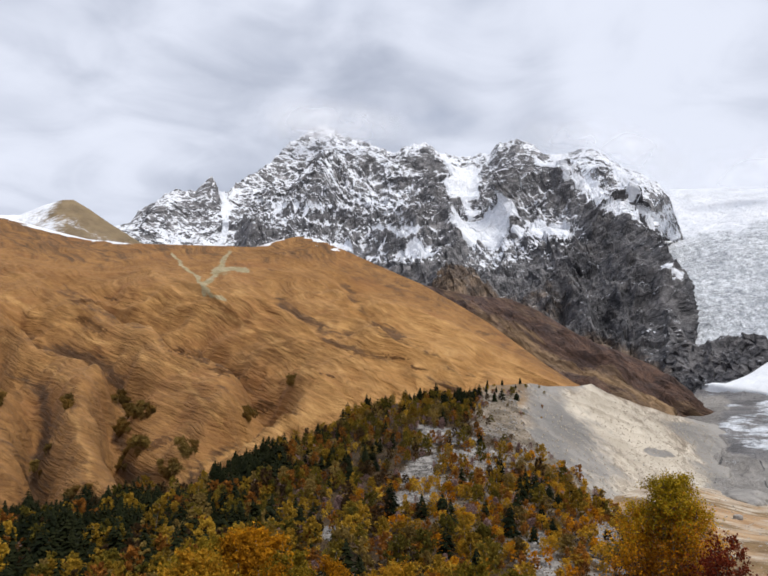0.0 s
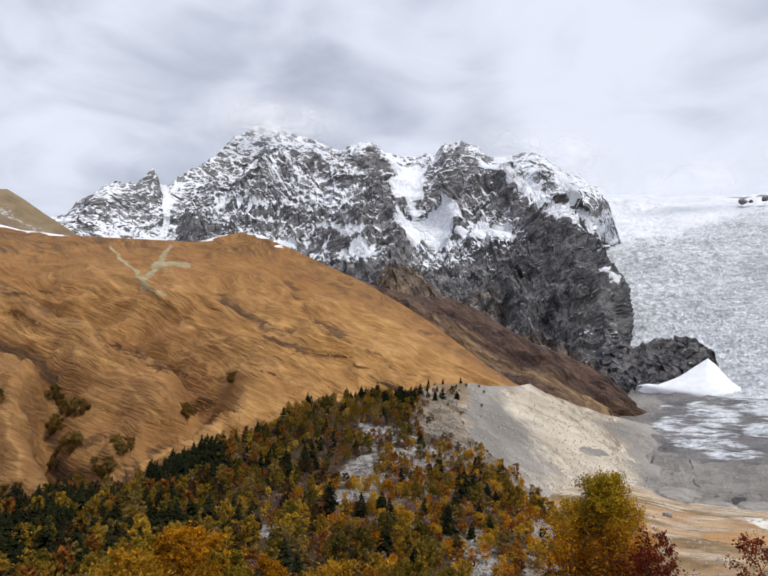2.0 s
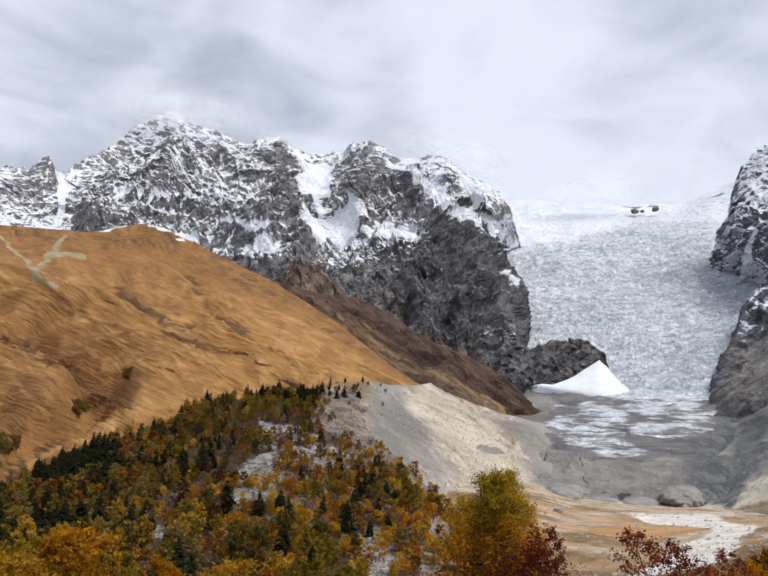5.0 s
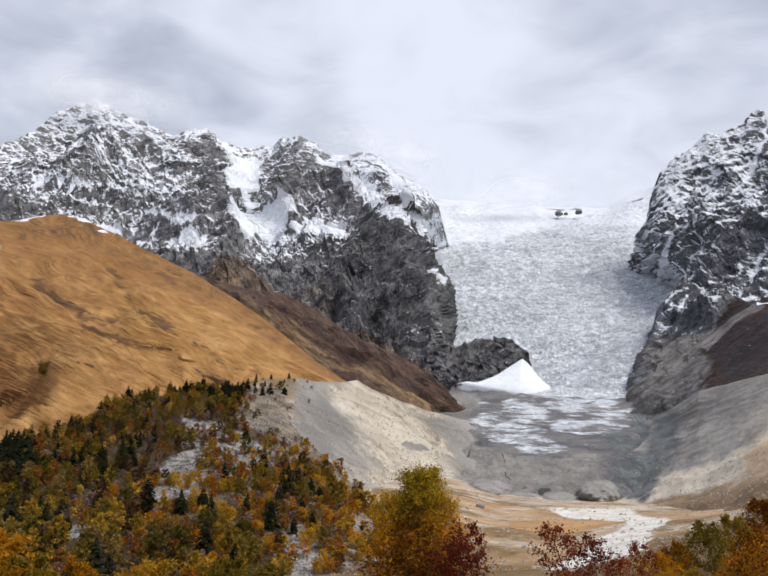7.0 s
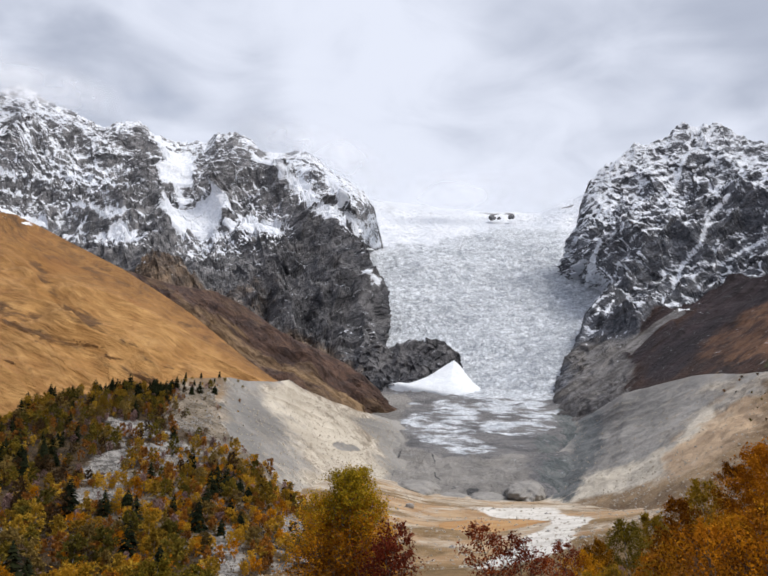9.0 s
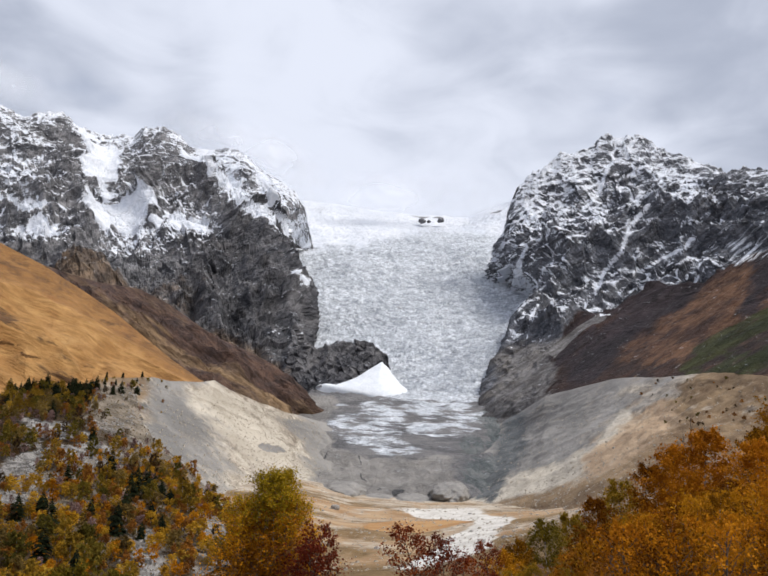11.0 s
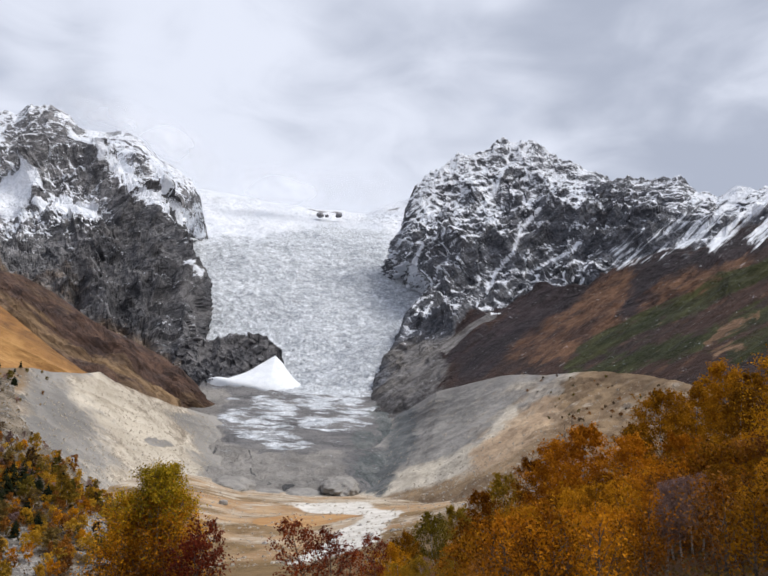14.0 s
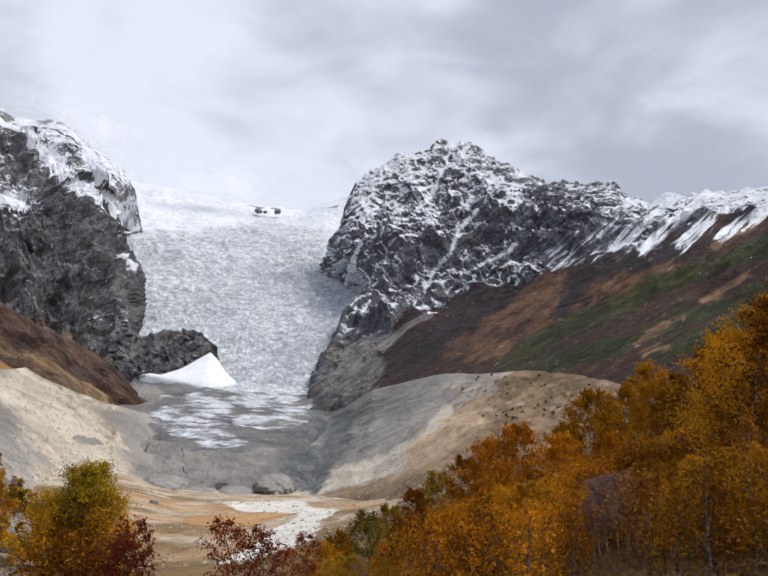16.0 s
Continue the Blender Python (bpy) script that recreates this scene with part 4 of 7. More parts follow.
def build_massif():
    crest = [MASSIF[0] + MASSIF_E[0][1:]]
    p, down = loft(crest + MASSIF[1:], 720, 400, (500, 420), wrap=(0, 260))
    n = normals(p)
    bear, high = angles(p)
    field = blotches(p, MASSIF_SNOW, 70, 48)
    u = np.linspace(0, 1, p.shape[1])[None, :]
    calm = np.clip(down / 0.20, 0.06, 1) * (1 - 0.55 * step(0.955, 0.985, u)) * (1 - 0.6 * step(-10, -11.5, bear))
    wobble = 30 * np.stack([fbm(p, 120, 3, 40), fbm(p, 120, 3, 41), fbm(p, 120, 3, 42)], -1)
    ribs = along(p + wobble, RIBS, 0.75) * 40 - along(p + wobble, CLEFTS, 0.5) * 34 + (facets(p * [1, 1, 0.7], 19, 33) * 7 + (ridged(p * [1, 1, 0.8], 33, 3, 34) - 0.4) * 14) * (1 - 0.8 * field) * calm
    p = p + n * (crag(p, 0.35, 21, calm, field) + ribs * step(0.02, 0.3, down) * (1 - step(0.90, 0.96, u)))[..., None]
    p[..., 2] += ((ridged(p * [1, 1, 0], 45, 4, 44) - 0.45) * 15 + fbm(p, 14, 2, 45) * 5) * step(0.10, 0.0, np.abs(down))
    n = normals(p)
    z = p[..., 2]
    # the foot of the snow cover climbs to the right along the dark buttress
    line = np.interp(bear, [-14, -4, 1, 5, 8, 10, 13, 15, 17, 19, 21, 24], [13.4, 13.6, 13.6, 14.0, 14.6, 15.4, 15.6, 17.0, 16.8, 16.2, 15.4, 15.0]) + 0.7 * fbm(p, 120, 3, 56)
    over = high - line
    net = p * [1, 1, 1.4] + 20 * np.stack([fbm(p, 60, 2, 46), fbm(p, 60, 2, 47), fbm(p, 60, 2, 49)], -1)
    veins = 0.34 * step(0.15, 0.03, joints(net, 70, 53)) + 0.2 * step(0.2, 0.03, joints(net, 30, 55))
    snow = 0.22 - 0.12 * step(-9, -11, bear) + 1.0 * (n[..., 2] - 0.50) + 0.09 * np.clip(over, -4.0, 0.6) + 0.40 * fbm(p, 190, 3, 51) + 0.24 * fbm(p, 30, 2, 52) + veins * step(-0.8, 0.6, over)
    snow = snow - 0.42 * along(p + wobble, RIBS[:1] + RIBS[3:5], 0.6) * step(11, 13, bear + 20 * step(11, 8, bear)) + 0.12 * step(13, 15.5, bear) * step(0, 1.5, over)
    snow = np.where(over < -1.2, np.minimum(snow, 0.12 + 0.25 * fbm(p, 40, 3, 57)), snow)
    snow = np.maximum(snow, field * 1.3 * step(-2.6, -1.6, over))
    snow = np.maximum(snow, step(0.4, 0.85, along(p + 0.4 * wobble, FACE_SNOW, 0.58) + 0.7 * fbm(p, 26, 3, 58) + 0.5 * (n[..., 2] - 0.45)) * 1.0)
    snow = np.maximum(snow, step(0.3, 0.8, along(p, COULOIRS, 0.28)) * 1.1)
    tone = step(-1.6, -3.2, over + 1.2 * fbm(p, 130, 3, 54)) * np.interp(bear, [-10, 8, 12, 15, 22], [0.75, 0.66, 0.42, 0.22, 0.10]) + 0.42 * along(p, [[(14.9, 8.0), (17.5, 6.8), (20.0, 5.6)]], 0.6)
    # rock darker low on the right; shade in the clefts is painted in too
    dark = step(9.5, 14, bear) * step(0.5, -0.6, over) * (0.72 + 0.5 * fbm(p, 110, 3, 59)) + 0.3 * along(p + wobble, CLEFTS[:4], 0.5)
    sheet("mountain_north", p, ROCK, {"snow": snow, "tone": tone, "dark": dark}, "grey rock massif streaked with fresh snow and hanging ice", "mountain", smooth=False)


def build_peak():
    p, down = loft(PEAK, 640, 320, (500, 420), wrap=(260, 0))
    n = normals(p)
    bear, high = angles(p)
    fall = downslope(p, 0.55)
    edge_b, edge_h = zip(*PEAK_EDGE)
    below = np.where(down < 0.02, 5, high - np.interp(bear, edge_b, edge_h) + 1.1 * fbm(fall, 0.9, 4, 60) + 0.3 * fbm(p, 60, 3, 62))
    upper = step(-0.3, 0.3, below)
    corner = step(41, 38, bear) * step(10, 7, high)
    calm = np.clip(down / 0.20, 0.06, 1) * (1 - 0.8 * step(0.62, 0.80, down)) * (1 - 0.65 * corner) * (1 - 0.75 * step(0.07, 0.01, np.linspace(0, 1, p.shape[1])[None, :]) * step(0.2, 0.35, down))
    rough = crag(p, -0.5, 61, calm, 1 - upper) * (0.3 + 0.7 * upper) * (1 - 0.45 * step(52, 57, bear))
    rough = rough + ((ridged(fall, 1.7, 4, 64) - 0.4) * 30 + (ridged(fall, 0.6, 2, 72) - 0.4) * 9 + fbm(p, 14, 2, 63) * 2) * (1 - upper) * calm
    rough = rough + (facets(p, 36, 51) * 6 + (ridged(p, 40, 4, 52) - 0.4) * 11) * corner
    p = p + n * rough[..., None]
    p[..., 2] += ((ridged(p * [1, 1, 0], 38, 4, 65) - 0.42) * 27 + fbm(p, 14, 2, 59) * 6) * step(0.10, 0.0, np.abs(down)) * np.interp(bear, [46, 50, 56, 60], [1, 0.55, 0.55, 0.4])
    n = normals(p)
    bear, high = angles(p)
    fall = downslope(p, 0.55)
    net = p * [1, 1, 1.5] + 20 * np.stack([fbm(p, 60, 2, 76), fbm(p, 60, 2, 77), fbm(p, 60, 2, 78)], -1)
    snow = 0.18 + 0.95 * (n[..., 2] - 0.50) + 0.085 * np.clip((high - 16) / 4, -1.4, 1.2) + 0.28 * fbm(p, 150, 3, 66) + 0.2 * fbm(p, 30, 2, 67)
    snow = snow + 0.42 * step(0.13, 0.02, joints(net, 75, 79)) + 0.24 * step(0.2, 0.03, joints(net, 32, 57)) + 0.22 * step(42, 38.5, bear) * step(14.5, 17.5, high) - 0.30 * step(49.5, 51.5, bear) * step(58.5, 57, bear)
    snow = snow - 2.4 * (1 - upper) - 0.9 * corner
    field = 0.80 * np.maximum(along(p, PEAK_FIELD[:4], 0.62), np.maximum(0.72 * along(p, PEAK_FIELD[4:6], 0.7), 1.15 * along(p, PEAK_FIELD[6:], 0.55))) - 0.12 + 0.2 * fbm(p, 60, 2, 68)
    snow = np.maximum(snow, blotches(p, PEAK_SNOW, 40, 69) * 1.2)
    snow = np.maximum(snow, 0.8 * along(p + 8 * np.stack([fbm(p, 30, 2, 56), fbm(p, 30, 2, 57), fbm(p, 30, 2, 58)], -1), PEAK_COULOIRS, 0.16))
    bare = 1 - upper
    lean = bear - 1.1 * (high - 8)
    green = (0.92 * along(p, GREEN_BANDS, 1.0) - 0.10 + 0.25 * fbm(p, 60, 3, 71)) * bare
    light = (0.60 * along(p, WARM_PATCHES, 1.3) + 0.16 * step(43, 51, lean) + 0.25 * fbm(p, 90, 3, 73)) * bare
    tan = 0.66 * along(p, TAN_PATCHES, 0.45) * bare
    dark = (0.40 * step(48, 41, lean + 1.5 * fbm(p, 90, 3, 50)) + 0.7 * along(p, PURPLE_PATCHES, 1.1) + 0.35 * step(-1.8, -0.1, below) + 0.2 * fbm(p, 70, 3, 70)) * bare
    gully = np.maximum(along(p, GULLY[:1], 0.35), np.maximum(along(p, GULLY[1:2], 0.75), 0.9 * along(p, GULLY[2:3], 1.3)))
    dark = np.maximum(dark, step(0.35, 0.7, along(p, GULLY[3:], 0.35) + 0.3 * fbm(fall, 0.4, 3, 54)))
    gully = gully - 1.2 * along(p, GULLY[3:], 0.35)
    scree = step(0.3, 0.7, gully + 0.5 * fbm(fall, 0.5, 3, 75)) + corner * (0.45 + 0.45 * step(34.8, 36.5, bear) * step(8.5, 6.0, high) + 0.5 * fbm(fall, 0.5, 3, 53))
    sheet("mountain_east", p, SLOPE, {"snow": snow, "tone": 1 - upper, "field": field, "light": light, "dark": dark, "green": green, "tan": tan, "scree": scree}, "dark rocky peak dusted with snow above brown autumn slopes", "mountain", smooth=upper < 0.5)


def build_hill():
    p, down = loft(HILL, 600, 360, (400, 120))
    n = normals(p)
    calm = np.clip(down / 0.08, 0.1, 1)
    bear = np.degrees(np.arctan2(p[..., 0], p[..., 1]))
    low = step(0.10, 0.55, down)
    warp = 60 * fbm(p, 260, 3, 80)
    # spurs and draws run down to the right
    c = p[..., 0] * 0.50 + p[..., 2] * 1.25 + warp
    a_ = p[..., 0] * 0.16 - p[..., 2] * 0.10 + p[..., 1] * 0.06
    draw = np.stack([c, a_, 0 * c], -1)
    folds = ridged(draw, 170, 3, 82)
    gully = ridged(draw, 62, 3, 81)
    wobble = 14 * np.stack([fbm(p, 60, 3, 92), fbm(p, 60, 3, 93), fbm(p, 60, 3, 94)], -1)
    hollow = along(p + wobble, DRAWS, 1.1)
    spur = along(p + wobble, SPURS, 1.9)
    grooves = ridged(downslope(p, -0.45), 1.1, 4, 97)
    east = 1 - step(5, 10, bear) * step(0.4, 0.55, down)
    rough = (folds - 0.4) * 30 * low * east + (gully - 0.4) * 15 * (0.2 + 0.8 * low) * east + (grooves - 0.35) * 15 * low * east + (spur * 26 - hollow * 32) * (0.3 + 0.7 * low) * east + fbm(p, 30, 3, 83) * 2.0
    p = p + n * (rough * calm)[..., None]
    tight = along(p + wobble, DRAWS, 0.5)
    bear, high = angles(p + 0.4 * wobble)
    bank = np.max([1 - np.hypot((bear - b) / w, (high - h - k * (bear - b)) / t) for b, h, w, t, k in HILL_BANK_SHADE], 0)
    # dark: brown growth, with relief shade painted into draws and gullies
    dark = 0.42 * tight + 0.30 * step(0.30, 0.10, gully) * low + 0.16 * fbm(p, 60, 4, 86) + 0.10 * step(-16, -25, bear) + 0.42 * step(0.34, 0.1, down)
    # pale: dry grass, with lit spur edges and a sunlit right side painted in
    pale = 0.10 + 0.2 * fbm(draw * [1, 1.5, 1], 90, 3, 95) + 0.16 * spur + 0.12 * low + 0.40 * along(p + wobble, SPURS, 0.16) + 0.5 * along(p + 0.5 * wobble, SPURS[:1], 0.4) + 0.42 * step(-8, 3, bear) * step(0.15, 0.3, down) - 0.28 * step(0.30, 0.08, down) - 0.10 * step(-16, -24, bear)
    scar = np.maximum(along(p + 0.6 * wobble, SCARS[:1], 0.17), along(p + 0.6 * wobble, SCARS[1:], 0.27)) * 0.72 + 0.2 * fbm(p, 14, 3, 76)
    snow = 0.8 * step(0.03, 0.0, down + 0.03 * fbm(p, 40, 3, 87)) * step(-17, -20, bear) + 0.85 * step(0.03, 0.0, down + 0.05 * fbm(p, 14, 2, 91)) * step(-11, -8, bear) * step(-2, -5, bear)
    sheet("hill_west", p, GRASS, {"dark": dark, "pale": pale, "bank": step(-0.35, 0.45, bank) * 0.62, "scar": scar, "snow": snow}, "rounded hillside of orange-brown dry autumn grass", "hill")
    return p


def build_glacier():
    p, down = loft(GLACIER, 400, 440, (300, 30))
    n = normals(p)
    z = p[..., 2]
    fall = step(75, 130, z)
    stretch = np.stack([p[..., 0] * 0.8, p[..., 1] * 1.0, z * 1.9], -1)
    sheared = stretch + 30 * np.stack([fbm(p, 240, 2, 90), fbm(p, 240, 2, 91), 0 * z], -1)
    broken = ridged(sheared, 30, 5, 92, 0.66)
    d = np.hypot(p[..., 0], p[..., 1])
    bear = np.degrees(np.arctan2(p[..., 0], p[..., 1]))
    bands = np.stack([bear * 3.0 + 2 * fbm(p, 200, 2, 88), d * 0.42, 0 * d], -1)
    streak = fbm(bands, 8, 4, 93, 0.65)
    _, high = angles(p)
    domes = np.max([1 - np.hypot((bear - b) / w, (high - h) / t) for b, h, w, t in ICE_DOMES], 0)
    p = p + n * ((broken - 0.4) * 10 * fall * np.clip(down / 0.06, 0.15, 1) + streak * 5 * (1 - fall) + fbm(p, 300, 3, 94) * 22 * fall + (fbm(p, 70, 3, 78) * 7 + ridged(p, 40, 3, 77) * 3) * step(1250, 1050, d))[..., None]
    crack = step(0.34, 0.12, broken) * fall * 0.35 + fbm(p, 160, 3, 95) * 0.22 + (0.30 + 0.14 * step(900, 250, z) + 0.06 * step(29, 34, bear)) * fall
    # white ice comes down between grey margins and fans out in bands
    lane = np.max([1 - np.hypot((bear - b) / w, (high - h) / t) for b, h, w, t in ICE_LANES], 0)
    lane = step(-0.75, 0.25, lane + 0.25 * fbm(p, 70, 3, 80))
    foot = 1 - step(3.4, 5.2, high + 0.35 * fbm(p, 60, 3, 89) + 0.5 * step(26, 30, bear))
    tone = foot * (1.5 - 1.05 * lane) + 0.25 * fbm(p, 90, 3, 79) * foot
    silt = step(0.6, -0.6, high + 0.5 * fbm(p, 120, 3, 86)) * (0.75 + 0.4 * fbm(p, 70, 3, 87)) * step(34, 31, bear)
    silt = np.maximum(silt, step(24.6, 23.0, bear + fbm(p, 80, 2, 83)) * step(4.4, 3.6, high)) * (1 - 0.9 * lane)
    # silt lightened on the domes, painting in their lit relief
    silt = np.maximum(silt, 0.8 * step(0.15, 0.35, domes))
    # dark outline round the domes, shade put into the colour
    rim = step(0.06, 0.0, np.abs(domes - 0.03)) * step(-0.2, 0.3, fbm(p, 60, 2, 75))
    rift = np.maximum(along(p + 8 * fbm(p, 30, 3, 81)[..., None], ICE_RIFTS, 0.07), 0.3 * rim) * np.clip(0.8 + fbm(p, 30, 2, 82), 0, 1.2)
    # cave mouth: only its dark inside, painted on the ice
    rift = np.maximum(rift, step(0.0, 0.3, 1 - np.hypot((bear - 28.3 - (high + 3.0)) / 0.55, (high + 2.9) / 0.22)))
    teal = np.max([1 - np.hypot((bear - b) / w, (high - h) / t) for b, h, w, t in ((34.6, -1.4, 2.2, 1.6), (36.2, 0.8, 2.2, 1.8), (35.2, 2.4, 1.6, 1.0), (33.6, 0.6, 1.3, 0.9))], 0)
    teal = step(-0.2, 0.6, teal) * 0.75
    nunatak = blotches(p, NUNATAKS, 25, 99)
    tone = np.maximum(tone, nunatak * 1.6)
    firn = np.interp(bear, [18, 22, 25, 28, 31, 35, 40], [13.2, 14.6, 14.8, 15.4, 16.0, 15.2, 14.2])
    snow = (0.06 + 0.66 * step(-0.7, 0.9, high - firn + 0.5 * fbm(p, 200, 3, 97)) + 0.2 * step(35.0, 37.0, bear) * step(7, 10, high) + 0.4 * step(1.0, 0.4, np.hypot((bear - 22.5) / 5.5, (high - 15.5 - 0.05 * (bear - 22.5)) / 0.8))) * fall * (1 - nunatak) + 0.2 * fbm(p, 130, 3, 98) * fall
    sheet("glacier", p, ICE, {"crack": crack, "tone": tone, "silt": silt, "rift": rift, "teal": teal, "snow": snow}, "crevassed white icefall above a dirty grey glacier tongue", "glacier")


def build_land():
    p, down = loft(KNOB, 220, 120, (300, 150))
    n = normals(p)
    p = p + n * (((ridged(p, 200, 5, 101) - 0.4) * 40 + fbm(p, 30, 3, 102) * 4) * np.clip(down / 0.1, 0.12, 1))[..., None]
    bear = np.degrees(np.arctan2(p[..., 0], p[..., 1]))
    snow = 0.72 - 1.0 * down + 0.5 * fbm(p, 110, 3, 103) - 0.9 * step(-24.5, -22.5, bear) * step(0.25, 0.05, down)
    sheet("hill_north", p, KNOB_M, {"snow": snow, "tone": 0.75 + 0.3 * fbm(p, 80, 3, 104)}, "small pale brown summit with thin snow", "hill", smooth=False)

    p, down = loft(SCREE, 280, 150, (250, 160), sink=(0, 30))
    n = normals(p)
    bear = np.degrees(np.arctan2(p[..., 0], p[..., 1]))
    run = np.stack([bear * 9 + p[..., 2] * 0.6, p[..., 2] * 0.2, 0 * bear], -1)
    p = p + n * (((ridged(run, 16, 4, 111) - 0.4) * 24 + (ridged(p, 150, 4, 112) - 0.4) * 24 + facets(p, 40, 115) * 3 + fbm(p, 16, 3, 113) * 4) * np.clip(down / 0.15, 0.04, 1))[..., None]
    sheet("scree_slope", p, SCREE_M, {"snow": 0, "tone": 0.34 + 0.7 * fbm(run, 34, 4, 114) + 0.12 * step(0.3, 0.0, down)}, "dark brown scree slope below the rock massif", "slope", smooth=False)

    p, down = loft(CLIFF, 150, 90, (120, 5))
    n = normals(p)
    p = p + n * ((facets(p * [1, 1, 0.5], 16, 125) * 7 + (ridged(p * [1, 1, 0.4], 34, 4, 121) - 0.4) * 12 + fbm(p, 9, 3, 122) * 3) * np.clip(down / 0.1, 0.35, 1))[..., None]
    p[..., 2] += (ridged(p * [1, 1, 0], 24, 3, 123) - 0.4) * 12 * step(0.25, 0.0, np.abs(down))
    sheet("rock_outcrop", p, ROCK, {"snow": 0.05 * fbm(p, 40, 2, 124) + 0.2 * step(0.08, 0, down), "tone": 0, "dark": 0.95}, "black rock outcrop beside the icefall", "rock", smooth=False)

    p, down = loft(SNOWCONE, 150, 60, (60, 25))
    p[..., 2] += fbm(p, 40, 3, 131) * 2
    sheet("snow_cone", p, SNOW_M, {"tone": step(0.1, 0.5, fbm(p, 30, 3, 132)) * 0.3}, "clean white avalanche snow cone at the cliff foot", "snow")

    p, down = loft(MORAINE_W, 320, 180, (160, 60), sink=(0, 26))
    n = normals(p)
    bear = np.degrees(np.arctan2(p[..., 0], p[..., 1]))
    run = np.stack([bear * 8 + p[..., 2] * 1.6, p[..., 2] * 0.4, 0 * bear], -1)
    p = p + n * (((ridged(run, 14, 4, 141) - 0.4) * 2.2 + fbm(p, 70, 3, 142) * 4 + fbm(p, 7, 3, 143) * 0.7) * np.clip(down / 0.06, 0.25, 1))[..., None]
    tone = step(14.0, 9.5, bear + 2 * fbm(p, 60, 2, 144)) * (0.62 + 0.6 * fbm(run, 14, 4, 145)) + 0.45 * step(0.05, 0, down) + 0.6 * step(0.62, 0.85, down + 0.12 * fbm(p, 40, 3, 148)) * step(18, 14, bear)
    grey = 0.9 * step(0.0, 0.6, 0.4 * fbm(run, 30, 3, 146) + 0.2 * (bear - 19.0)) + 0.85 * step(17.0, 13.0, bear + 2.5 * fbm(run, 24, 3, 147) - 1.5 * down) * step(8.0, 12.5, bear + fbm(p, 50, 2, 136))
    fall = downslope(p, -0.75, 0.2)
    pale = 0.40 + 0.35 * fbm(fall, 0.7, 4, 139) + 0.5 * along(p, [[(14.5, 3.3), (17.0, 1.6), (19.5, -0.2), (21.5, -1.6)]], 1.3) - 0.4 * step(16, 11, bear) - 0.3 * step(19, 21, bear)
    grey = grey + 0.35 * fbm(fall, 0.5, 4, 138)
    wet = 0.05 + 0.30 * step(15, 10, bear + 1.2 * down) + 0.2 * fbm(fall, 0.45, 4, 137)
    rise = angles(p)[1] - 0.1
    spot = step(0.0, 0.35, 1 - np.hypot((bear - 19.2 + 1.3 * rise) / 0.9, rise / 0.4) + 0.35 * fbm(p, 14, 3, 135))
    pale, grey = pale - spot, grey + spot
    sheet("moraine_west", p, MORAINE_M, {"tone": tone, "grey": grey, "pale": pale, "wet": wet}, "steep pale rubble wall of a side moraine", "moraine")
    west = p

    p, down = loft(MORAINE_E, 320, 200, (160, 40), sink=(26, 0))
    n = normals(p)
    bear = np.degrees(np.arctan2(p[..., 0], p[..., 1]))
    run = np.stack([bear * 8 - p[..., 2] * 1.2, p[..., 2] * 0.4, 0 * bear], -1)
    p = p + n * (((ridged(run, 16, 4, 151) - 0.4) * 3.0 + fbm(p, 60, 3, 152) * 5 + fbm(p, 18, 3, 158) * 4.2 * step(43, 47, bear) + fbm(p, 7, 3, 153) * 1.1) * np.clip(down / 0.06, 0.25, 1))[..., None]
    rise = angles(p)[1]
    tone = step(43, 47, bear - 1.2 * (rise - 3) + 3 * fbm(p, 60, 3, 154)) * (0.78 + 0.25 * step(46, 49, bear) + 0.8 * fbm(p, 18, 4, 155)) + 0.55 * step(0.62, 0.80, down + 0.1 * fbm(p, 60, 3, 156)) * (0.8 + fbm(p, 30, 3, 159))
    grey = (0.78 + 0.5 * fbm(p, 70, 3, 157)) * step(47.5, 44, bear - 1.2 * (rise - 3))
    fall = downslope(p, 0.5)
    pale = 1.2 * along(p, PALE_BAND, 0.85) + 0.2 * fbm(p, 50, 3, 150)
    peach = 0.9 * along(p, PEACH, 1.2) + 0.4 * fbm(p, 30, 3, 148)
    tone = np.maximum(tone, 0.7 * along(p, BROWN_STRIP, 0.6))
    wet = 0.9 * along(p, WET_FOOT, 1.1) + 0.15 * fbm(p, 60, 3, 149)
    high = angles(p)[1]
    under = np.interp(bear, [31, 34.1, 37.6, 40.3, 42.1, 43.3, 44.2, 48], [-3.4, -2.9, -1.9, -1.0, -0.2, 0.9, 2.0, 2.6]) - high
    tone = np.maximum(tone, step(0.5, 1.3, under + 0.4 * fbm(p, 40, 3, 146)) * 0.72)
    grey = grey * step(1.0, 0.4, under)
    sheet("moraine_east", p, MORAINE_EM, {"tone": tone, "grey": grey, "pale": pale, "wet": wet, "peach": peach}, "grey and rust-coloured rubble moraine", "moraine")
    return west, p


